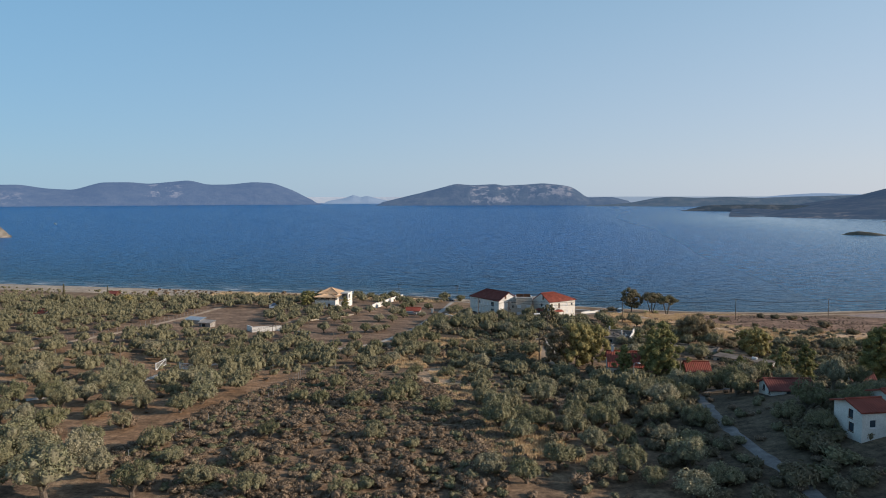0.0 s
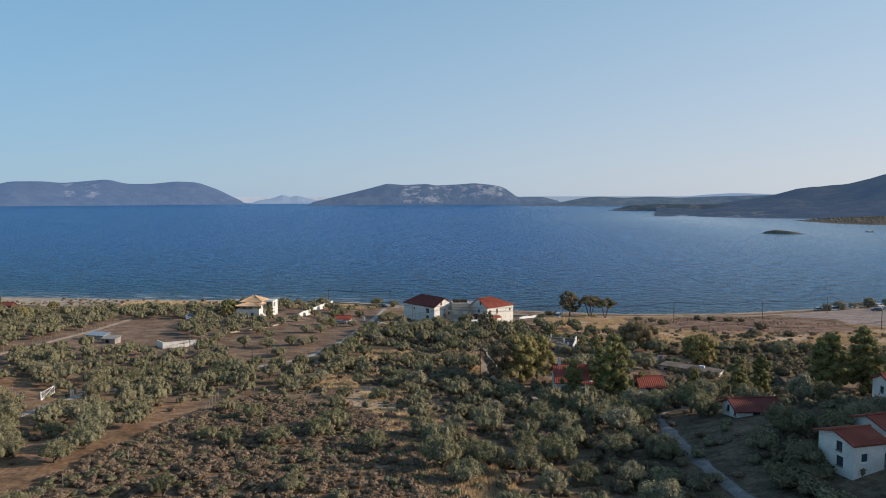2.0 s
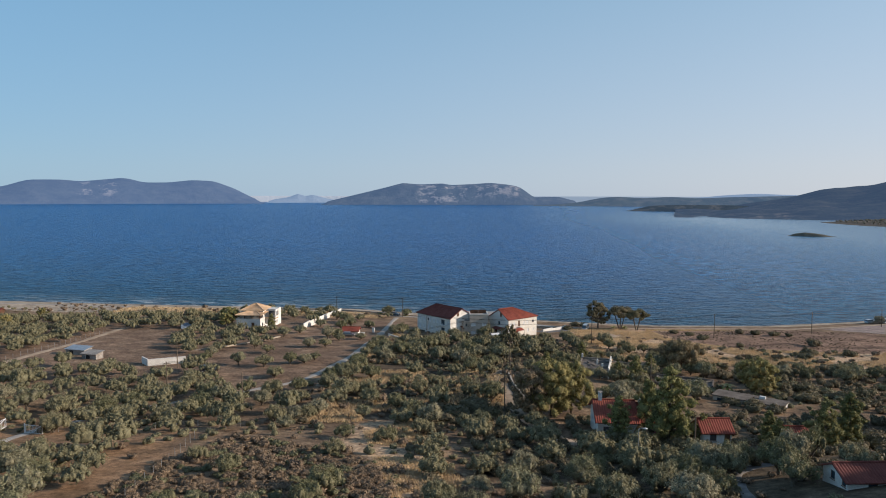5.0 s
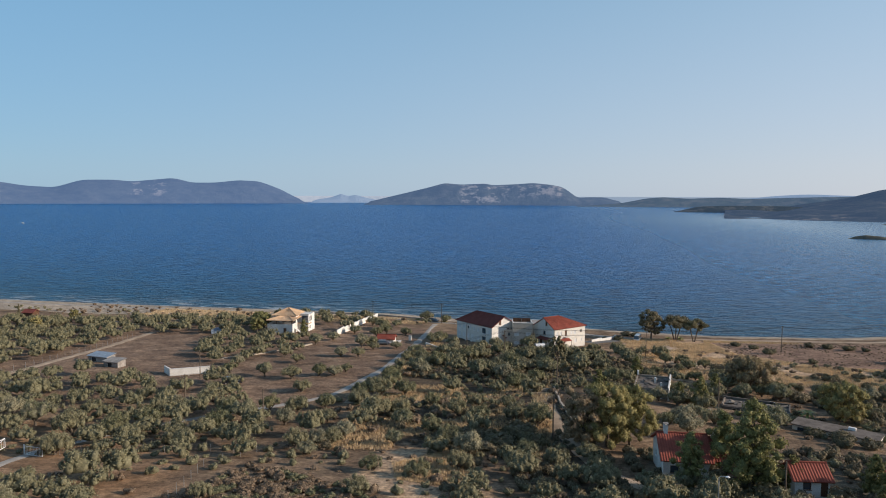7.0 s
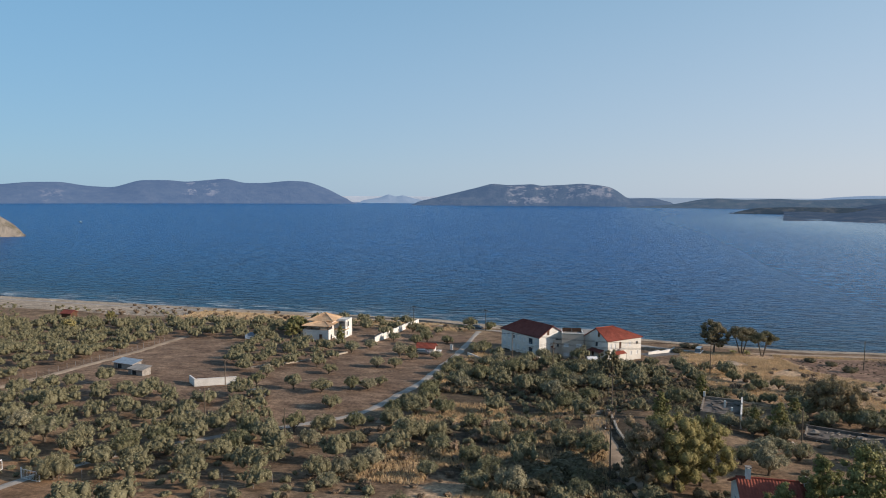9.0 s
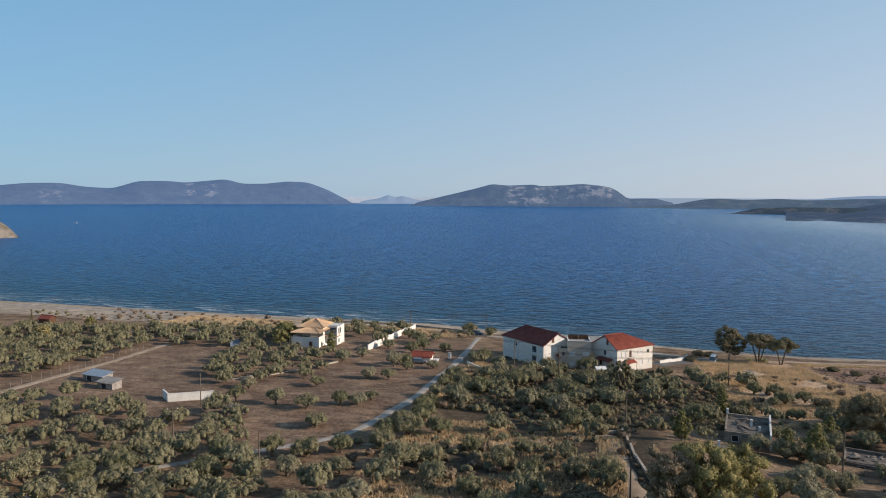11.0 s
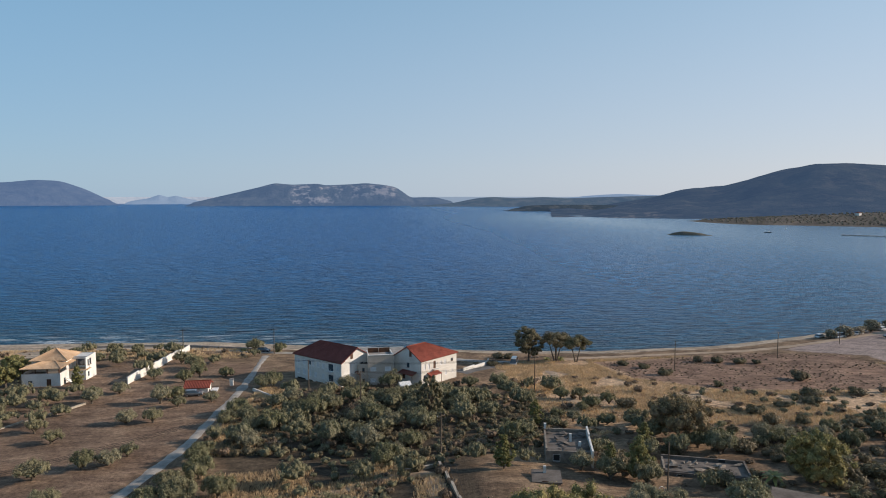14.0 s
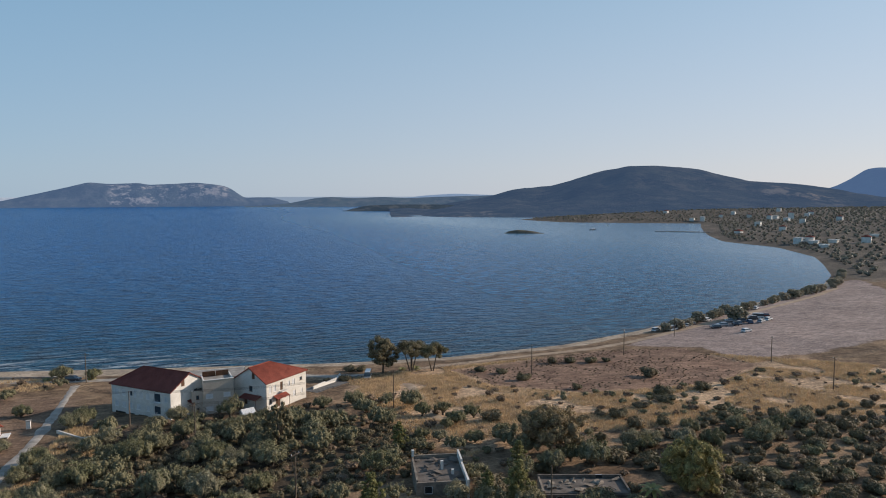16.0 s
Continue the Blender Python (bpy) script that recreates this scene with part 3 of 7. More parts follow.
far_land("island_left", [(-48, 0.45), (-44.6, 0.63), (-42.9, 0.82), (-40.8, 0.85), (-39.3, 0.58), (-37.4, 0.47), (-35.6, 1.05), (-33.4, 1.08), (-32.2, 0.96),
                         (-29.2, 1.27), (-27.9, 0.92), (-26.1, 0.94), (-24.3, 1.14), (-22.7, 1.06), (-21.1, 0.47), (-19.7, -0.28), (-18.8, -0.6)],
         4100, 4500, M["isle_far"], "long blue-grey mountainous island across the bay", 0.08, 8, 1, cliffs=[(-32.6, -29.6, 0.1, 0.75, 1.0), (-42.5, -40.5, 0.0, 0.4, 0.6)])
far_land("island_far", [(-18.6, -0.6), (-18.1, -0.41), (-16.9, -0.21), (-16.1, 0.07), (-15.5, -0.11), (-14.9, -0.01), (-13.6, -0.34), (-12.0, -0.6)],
         4500, 4650, M["isle_hazed"], "small pale peak far across the sea", 0.0, 3, 2)
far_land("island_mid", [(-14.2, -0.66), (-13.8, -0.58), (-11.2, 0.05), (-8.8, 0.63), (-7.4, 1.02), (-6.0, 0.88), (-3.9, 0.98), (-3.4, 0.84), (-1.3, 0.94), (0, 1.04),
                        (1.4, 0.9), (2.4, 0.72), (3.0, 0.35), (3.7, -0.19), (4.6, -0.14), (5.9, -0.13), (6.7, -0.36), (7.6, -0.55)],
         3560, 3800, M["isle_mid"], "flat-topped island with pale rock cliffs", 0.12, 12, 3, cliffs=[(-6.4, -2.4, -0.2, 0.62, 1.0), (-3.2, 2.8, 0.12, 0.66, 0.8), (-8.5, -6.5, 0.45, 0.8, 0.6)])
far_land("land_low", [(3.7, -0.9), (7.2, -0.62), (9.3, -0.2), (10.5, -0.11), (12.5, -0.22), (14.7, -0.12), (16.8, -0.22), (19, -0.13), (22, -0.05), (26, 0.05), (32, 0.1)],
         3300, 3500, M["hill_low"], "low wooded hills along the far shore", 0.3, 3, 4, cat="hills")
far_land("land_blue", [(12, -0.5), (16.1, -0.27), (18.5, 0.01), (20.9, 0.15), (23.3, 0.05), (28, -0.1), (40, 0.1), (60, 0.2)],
         4500, 4700, M["isle_hazed"], "pale blue ridge on the horizon", 0.0, 2, 5, cat="hills")
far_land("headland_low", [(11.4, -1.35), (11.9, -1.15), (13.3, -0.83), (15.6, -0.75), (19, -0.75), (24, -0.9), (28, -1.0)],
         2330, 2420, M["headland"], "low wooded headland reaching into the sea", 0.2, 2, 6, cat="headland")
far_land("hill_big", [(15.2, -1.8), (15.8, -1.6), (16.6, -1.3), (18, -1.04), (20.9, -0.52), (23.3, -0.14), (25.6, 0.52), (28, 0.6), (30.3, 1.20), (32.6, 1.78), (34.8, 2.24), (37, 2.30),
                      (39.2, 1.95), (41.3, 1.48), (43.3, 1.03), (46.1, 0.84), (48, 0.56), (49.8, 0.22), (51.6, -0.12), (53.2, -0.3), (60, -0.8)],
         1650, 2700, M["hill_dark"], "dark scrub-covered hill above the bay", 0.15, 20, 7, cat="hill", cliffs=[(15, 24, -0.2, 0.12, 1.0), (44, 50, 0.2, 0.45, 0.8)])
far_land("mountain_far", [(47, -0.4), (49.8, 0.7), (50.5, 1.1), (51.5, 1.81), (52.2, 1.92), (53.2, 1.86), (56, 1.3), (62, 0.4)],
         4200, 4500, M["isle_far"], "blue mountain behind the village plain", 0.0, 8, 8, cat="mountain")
# added glowing ring that covers the empty band below the horizon
far_land("haze", [(-75, -0.1), (75, -0.1)], 4900, 4905, M["haze"], "glowing pale strip standing in for haze at the horizon", 0, 0, 9, cat="haze")
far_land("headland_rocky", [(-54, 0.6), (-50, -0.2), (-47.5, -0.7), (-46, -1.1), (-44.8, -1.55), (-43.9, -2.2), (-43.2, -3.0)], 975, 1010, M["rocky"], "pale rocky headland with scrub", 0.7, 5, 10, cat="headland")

# ---- plants ----
RNG = np.random.default_rng(7)


def cards(rng, centres, normals, size, jitter=0.7, thin=0.42):
    """Small bent leaf clumps: one quad at each centre, turned about its normal."""
    n = len(centres)
    nr = normals + rng.normal(0, jitter, (n, 3))
    nr /= np.linalg.norm(nr, axis=1, keepdims=True) + 1e-9
    a = np.cross(nr, rng.normal(0, 1, (n, 3)))
    a /= np.linalg.norm(a, axis=1, keepdims=True) + 1e-9
    b = np.cross(nr, a)
    s = size * rng.uniform(0.55, 1.35, (n, 1))
    a, b = a * s, b * s * thin
    return np.stack([centres - a, centres - b * 0.9, centres + a, centres + b], 1).reshape(-1, 3)


def lobes_cards(rng, lobes, n, size, jitter=0.7, inner=0.72, down=0.15):
    L = np.array(lobes, float)
    w = (L[:, 3] * L[:, 4] + L[:, 3] * L[:, 5] + L[:, 4] * L[:, 5])
    k = rng.choice(len(L), n, p=w / w.sum())
    d = rng.normal(0, 1, (n, 3))
    d[:, 2] = np.where(d[:, 2] < -0.4, -d[:, 2] * (1 - down), d[:, 2])
    d /= np.linalg.norm(d, axis=1, keepdims=True)
    r = rng.uniform(inner, 1.0, (n, 1)) + 0.32 * rng.uniform(0, 1, (n, 1)) ** 3
    return cards(rng, L[k, :3] + d * r * L[k, 3:], d, size, jitter)


def lobes_core(rng, lobes, f=0.72, seg=8, rings=4):
    vs, fs, base = [], [], 0
    for cx, cy, cz, rx, ry, rz in lobes:
        th = np.linspace(0, 2 * np.pi, seg, endpoint=False)
        ph = np.linspace(0.25, np.pi - 0.25, rings)
        P, T = np.meshgrid(ph, th, indexing='ij')
        j = rng.uniform(0.85, 1.12, P.shape)
        v = np.stack([cx + f * rx * j * np.sin(P) * np.cos(T), cy + f * ry * j * np.sin(P) * np.sin(T), cz + f * rz * j * np.cos(P)], -1)
        i = np.arange(rings * seg).reshape(rings, seg)
        nx = np.roll(i, -1, axis=1)
        fs.append(np.stack([i[:-1], i[1:], nx[1:], nx[:-1]], -1).reshape(-1, 4) + base)
        top = np.array([[i[0, 0], i[0, 2], i[0, 4], i[0, 6]], [i[-1, 6], i[-1, 4], i[-1, 2], i[-1, 0]]]) + base
        fs.append(top)
        vs.append(v.reshape(-1, 3))
        base += rings * seg
    return np.concatenate(vs), np.concatenate(fs)


def dark_inner_of(leaf):
    """The mass of twigs and leaves behind the outer leaves, the leaf tone darkened to paint in inner shade."""
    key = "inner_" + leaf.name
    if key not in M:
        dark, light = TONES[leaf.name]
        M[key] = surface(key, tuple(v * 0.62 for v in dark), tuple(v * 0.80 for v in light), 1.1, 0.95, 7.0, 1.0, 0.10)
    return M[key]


def crown_mesh(name, rng, lobes, n, size, leaf, jitter=0.42, core=True, down=0.15, f=0.82, inner=0.78):
    v = lobes_cards(rng, lobes, n, size, jitter, inner, down)
    q = np.arange(len(v)).reshape(-1, 4)
    k = len(q)
    if core:
        cv, cf = lobes_core(rng, lobes if n > 100 else lobes[:1], f)
        q = np.concatenate([q, cf + len(v)])
        v = np.concatenate([v, cv])
    me = mesh_of(name, v, q, leaf)
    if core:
        me.materials.append(dark_inner_of(leaf))
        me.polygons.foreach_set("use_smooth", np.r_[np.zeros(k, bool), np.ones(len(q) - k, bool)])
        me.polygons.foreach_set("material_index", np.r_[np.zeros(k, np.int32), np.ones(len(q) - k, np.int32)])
    return me


def trunk_mesh(name, rng, limbs):
    """Limbs: (start, end, radius at start, radius at end)."""
    bm = bmesh.new()
    for a, b, r0, r1 in limbs:
        tube(bm, a, b, r0, r1, 6)
    me = bpy.data.meshes.new(name)
    bm.to_mesh(me)
    bm.free()
    me.materials.append(M["bark"])
    return me


def olive_parts(rng, leaf, n=2600, wide=2.5, tall=2.3, base=0.5, size=0.15, count=30):
    """An olive: upright plumes of leaves on spreading limbs, with gaps between them."""
    lobes = [(0, 0, base + tall * 0.46, wide * (0.8 if count > 30 else 0.55), wide * (0.8 if count > 30 else 0.55), tall * (0.46 if count > 30 else 0.36))]
    lean, stretch = rng.uniform(0, 6.283), rng.uniform(0.0, 0.25)
    for i in range(count):
        a = i * 2.4 + rng.uniform(-0.5, 0.5)
        u = math.sqrt(rng.uniform(0.02, 1.0))
        r = wide * 0.78 * u * (1 + stretch * math.cos(a - lean))
        top = math.sqrt(max(0.0, 1 - (0.92 * u) ** 2))
        s = wide * rng.uniform(0.10, 0.27)
        lobes.append((r * math.cos(a), r * math.sin(a), base + tall * (0.16 + 0.78 * top * rng.uniform(0.55, 1.1)), s, s, s * rng.uniform(0.9, 1.6)))
    limbs = [((0, 0, -0.3), (0.1, 0.05, base * 0.8), 0.30, 0.22)]
    for x, y, z, *_ in lobes[1:9]:
        limbs.append(((0.1, 0.05, base * 0.7), (x * 0.8, y * 0.8, z), 0.14, 0.04))
    v = lobes_cards(rng, lobes, n, size, 0.62, 0.74, 0.2)
    q = np.arange(len(v)).reshape(-1, 4)
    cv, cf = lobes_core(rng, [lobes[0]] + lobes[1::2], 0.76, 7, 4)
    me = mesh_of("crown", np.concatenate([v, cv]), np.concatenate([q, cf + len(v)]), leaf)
    me.materials.append(dark_inner_of(leaf))
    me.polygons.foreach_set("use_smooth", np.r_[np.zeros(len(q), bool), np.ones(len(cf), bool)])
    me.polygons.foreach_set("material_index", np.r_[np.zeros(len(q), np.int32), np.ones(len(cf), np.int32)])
    return me, trunk_mesh("trunk", rng, limbs)


def tree_thing(name, crown, trunk, label, category, group, m):
    t = thing(name, m, label, category, group)
    c, k = new("crown", crown), new("trunk", trunk)
    c.parent = k.parent = t
    return t


def spot(x, y, s=1.0, sz=None, turn=None):
    return Matrix.Translation((x, y, ground_at(x, y) - 0.05)) @ Matrix.Rotation(RNG.uniform(0, 6.283) if turn is None else turn, 4, 'Z') @ Matrix.Diagonal((s, s, sz or s, 1))


def plant(kinds, places, size=5.0):
    """Copies of the kinds (built things) at places (x, y, width)."""
    for x, y, w in places:
        kind = kinds[int(RNG.integers(len(kinds)))]
        s = w / size
        copy_thing(kind, spot(x, y, s, s * RNG.uniform(0.88, 1.15)))


def scattered(poly, gap, seed, avoid=(), skip=0.0, clump=-9.0):
    """Places about gap metres apart within a polygon, clear of the avoided ones."""
    rng = np.random.default_rng(seed)
    xs, ys = [p[0] for p in poly], [p[1] for p in poly]
    n = int((max(xs) - min(xs)) * (max(ys) - min(ys)) / gap ** 2 * 7)
    X, Y = rng.uniform(min(xs), max(xs), n), rng.uniform(min(ys), max(ys), n)
    ok = within(X, Y, poly, 0.01) > 0.5
    drop = rng.uniform(size=n) < skip
    cells, out = {}, []

    def near(x, y):
        i, j = int(x // gap), int(y // gap)
        return any((x - a) ** 2 + (y - b) ** 2 < gap * gap for k in (i - 1, i, i + 1) for m in (j - 1, j, j + 1) for a, b in cells.get((k, m), ()))

    for a, b, *_ in avoid:
        cells.setdefault((int(a // gap), int(b // gap)), []).append((a, b))
    for x, y, d in zip(X[ok], Y[ok], drop[ok]):
        x, y = float(x), float(y)
        if near(x, y):
            continue
        cells.setdefault((int(x // gap), int(y // gap)), []).append((x, y))
        if not d and (clump < -1 or noise.noise((x * 0.055, y * 0.055, seed * 0.7)) > clump):
            out.append((x, y))
    return out


# places where no plant stands: roads, yards, buildings (x, y, radius)
CLEAR = ([(x, y, 2.3) for x, y in [(-69, -95), (-65, -92), (-61, -88), (-59, -80), (-58, -72), (-57, -64), (-56, -55), (-56, -46), (-55.5, -37), (-55, -28), (-54.5, -18), (-54.5, -8), (-54.5, 2), (-54.6, 12), (-55, 22), (-55, 32)]]
         + [(x, y, 9) for x, y in [(-36, -3), (-28, -2), (-20, 2), (-10, -2), (-104, 3), (-22, -5)]]
         + [(x, y, 4.2) for x, y in [(-64, -6), (11, -66), (8.5, -70), (13, -72), (7, -64), (13, -61), (2, -82), (27, -80), (32, -81), (28, -76), (10, -124), (6, -128), (2, -128), (14, -165), (13, -172), (13, -181), (14, -190), (26, -193), (29, -189), (25, -166), (36, -92), (3, -120), (10, -118), (19, -133), (32, -129), (29, -157), (30, -184), (35, -181), (57, -146), (50, -130), (-128, -63), (-122, -65), (-98, -67), (-104, -72), (-99, -142), (22, -150), (18, -166), (16, -178), (14, -188), (23, -142), (-90, -140)]])


def off_heath(places):
    """Places outside the open heath behind the beach."""
    if not places:
        return places
    x, y = np.array([p[0] for p in places]), np.array([p[1] for p in places])
    return [p for p, w in zip(places, within(x, y, KINDS["heath"][0], 4.0)) if w < 0.5]


def free(places, clear=0.0):
    return [p for p in places if all((p[0] - a) ** 2 + (p[1] - b) ** 2 > (r + clear) ** 2 for a, b, r in CLEAR)]


rng = np.random.default_rng(3)
FAR_AWAY = Matrix.Translation((0, -320, 12))
olive_kinds = []
for i in range(6):
    c, t = olive_parts(rng, M["olive_pale"] if i % 3 == 2 else M["olive"], 2700 if i % 3 else 1900, 2.5, rng.uniform(2.1, 2.9), rng.uniform(0.35, 0.85), 0.115, int(rng.integers(38, 54)) if i % 3 else 24)
    label = "silvery green olive tree with a rounded uneven crown" if i % 3 != 2 else "pale grey-green olive tree with a loose crown"
    olive_kinds.append(tree_thing("olive_tree", c, t, label, "tree", "olive trees", spot(-30 + 7 * i, -312 - 2 * i)))

hill_left = [(-81, -198, 6.8), (-66, -212, 8), (-72, -197, 4.8), (-64, -206, 4.6), (-57, -210, 5.7), (-73, -188, 4.2), (-81, -182, 4.6), (-89, -188, 5.2), (-89, -180, 5.6), (-76, -177, 4.8),
             (-69, -179, 4.9), (-58, -200, 3.4), (-51, -207, 5), (-45, -208, 4.8), (-49, -199, 3.8), (-50, -189, 3.6), (-35, -206, 3.6), (-36, -187, 3.7), (-37, -175, 2.8), (-74, -160, 6.2), (-44, -167, 3.5),
             (-79.4, -156.5, 6.2), (-88, -162, 6.5), (-111, -159, 5.9), (-136.9, -133.9, 6.8), (-101.7, -156.1, 4.2)]
hill_right = [(-12, -148.9, 4.6), (-18, -166, 4.8), (-23, -163, 4.4), (-16, -183, 4.8), (-13, -176.7, 4.6), (-8.1, -179.2, 5), (-19, -197, 4.5), (-14.6, -199, 4.3), (-10.6, -193.4, 4.5), (-6, -196.5, 4.6), (-6.1, -187, 4.2),
              (-2.1, -194.1, 5.6), (3.5, -184, 4), (-0.2, -198, 3.5), (7.6, -169.2, 4.6), (9.5, -176.2, 5), (19.3, -159.3, 5.6), (11.7, -151.3, 5.6), (-1.4, -159.4, 6), (-4.7, -152.3, 5.2), (-13, -160.9, 5.6), (3.8, -201.1, 5.6), (7.6, -197.7, 4.6), (28.4, -158, 5.4)]
field = [(-82.7, -67.7, 4.8), (-75.6, -68.6, 5.6), (-69.9, -64.6, 4.5), (-66.3, -63.3, 4.9), (-64.5, -59, 4.2), (-81, -50, 4.8), (-87, -43, 4.6), (-72, -38, 5), (-67, -37, 4.6), (-91.9, -67.6, 4.6), (-94.3, -57.5, 4.5), (-85, -21, 5.2),
         (-70, -22, 5.4), (-65.5, -25, 4.4), (-69.1, -79.6, 4.9), (-50.5, -81.3, 6), (-50.2, -70.2, 6), (-45.3, -78.8, 5.6), (-48, -39, 5.6), (-45, -56, 5.2), (-70, -1, 5), (-79, 4, 5.4), (-71, 15, 6), (-61, 5, 4.6), (-82, -12, 5.2)]
middle = [(-118.6, -107.2, 6.6), (-110.3, -111.2, 6), (-99.1, -115.9, 6.8), (-92.5, -129.1, 5.6), (-92, -113.3, 6), (-89, -107.7, 6), (-91, -95.5, 5.6), (-85.1, -90.1, 6.4), (-78, -117.5, 5.6), (-76.1, -106.6, 6.6), (-73.2, -101.3, 6), (-64.4, -102.4, 5), (-56.7, -118.5, 5.2),
          (-53.5, -115.8, 4.4), (-50.2, -111.2, 5), (-56.6, -100.5, 4.4), (-47.8, -96.2, 6.8), (-41.5, -101.4, 5), (-53.8, -87.3, 5), (-52.1, -63.5, 5), (-27.1, -98.3, 5), (-32.1, -93, 6), (-20, -97.7, 5.8), (-16.1, -96.8, 5.8), (-31.2, -112.4, 5.3), (-27.1, -119.8, 5.6), (-18, -118, 4.4), (-35.3, -106, 4.8)]
slope_olives = [(-47, -54, 5.8), (-46, -45, 5.2), (-36, -34, 6.6), (-23, -41, 5), (-31.5, -31.5, 5.8), (-19, -45.5, 5.8), (-31, -55, 6), (-24, -59, 5.8), (-21, -69, 5.8), (-16, -58.4, 5), (-41, -23, 6), (-47, -7, 5.4), (-27, -24, 6),
                (-18, -26, 6), (-8.6, -29, 6.8), (2, -12, 5.2), (9, -13, 5.6), (20.6, -28, 4.4), (25, -29, 4.8), (25, -37, 4.8), (30, -34, 4.2), (15, -44, 3.6), (72, -64, 5), (73, -70, 5.6)]
yard_olives = [(16.3, -166.4, 5.6), (24, -177, 7.4), (20.3, -179.5, 5.2), (10.5, -158.9, 5.2), (9.2, -153.1, 5), (4.4, -158.1, 5.9), (-1.2, -160.9, 5.6), (-3.3, -150.1, 5.4), (-7.8, -169.7, 5), (3.8, -174.3, 5.6), (9.4, -173.8, 4.8), (6.8, -185.3, 4.2), (34.4, -175, 5.1), (21.1, -157.7, 3.6), (28.9, -180.9, 6),
               (32, -185.2, 5), (22.6, -185.5, 4.4), (-43.5, -93.8, 5), (-38.2, -86.7, 4.6), (-22, -89.3, 4.8), (-29, -86, 4.6)]
slope_right = [(10.3, -74.9, 4.6), (13.4, -79.6, 6.0), (30, -66, 4.1), (35, -65, 4.7), (38, -68, 6.5), (48, -64, 5.4), (52, -64, 5.0), (17.5, -93.2, 6.4), (27.6, -93.7, 7.0), (11.3, -94.9, 5.2), (14.4, -89.6, 4.8), (22, -39, 3.2), (24, -49, 4.5), (18, -46, 3.6), (-13, -47, 7.0), (-19, -64.8, 4.3), (-4, -36, 5.7), (2.8, -59.7, 7.0), (-16, -101.1, 6.5), (7.4, -98.6, 5.2), (10.5, -101.9, 5.9), (18.6, -80.8, 5.9), (37, -69, 5.6), (49, -66, 4.7), (46, -66, 3.8), (57, -67, 5.3), (62, -69, 5.4), (70, -71, 6.0), (30, -68, 4.6), (74, -62, 5.0), (64, -60, 4.3), (86, -66, 6.2), (79, -68, 5.9)]
lane_side = [(29, -194.8, 4.6), (32.5, -192.6, 5.0), (-86, -165, 4.4), (-82, -170, 4.2), (-78, -166, 4.6), (-15, -21, 5.0), (-12, -20, 4.6), (-77, 23, 6.5), (-68, 6, 5.4), (-68, -18, 5.6), (-59, -21, 4.5), (-49, -9, 6.5), (-51, -33, 5.8), (-40, -34, 4.9), (-35, -37, 6.3), (-52, 43, 5.1), (-60, 46, 6.5), (-29, -11, 5.7), (-18, -14, 6.5), (-72, 17, 5.8), (-26, -41, 4.6), (-42, -45, 6.5), (-22, -40, 6.2), (-51.5, -60, 5), (-52, -51, 4.6), (-59.9, -90.9, 5), (-64.9, -94.1, 5.5), (-54.6, -82.4, 5.4), (-53.9, -74.7, 5), (-52, -41, 4.6), (-51, -31, 4.4), (-77.4, -99.2, 5.4), (-70.5, -95, 5)]
heath_olives = [(-52, -153, 4.0), (-43, -170, 5.0), (-49, -170, 4.4), (-54, -167, 4.0), (-37, -159, 5.2), (-38, -164, 4.6), (-29, -171, 5.0), (-22, -165, 5.4), (-18, -158, 4.6), (-40.4, -130.3, 4.2), (-40.2, -140.9, 4.4), (-33.2, -131.9, 4.6), (-40.6, -114.4, 3.8), (-28.1, -127, 4.8), (-19, -178, 6.0), (-15, -173.6, 5.6), (-53.3, -122.3, 4.0), (-51.3, -115, 4.0), (-58.5, -147.8, 3.6)]
placed = slope_right + lane_side + heath_olives + hill_left + hill_right + field + middle + slope_olives + yard_olives
for group_places in (slope_right, lane_side, heath_olives, hill_left, hill_right, field, middle, slope_olives, yard_olives):
    plant(olive_kinds, free(group_places, -1.0))

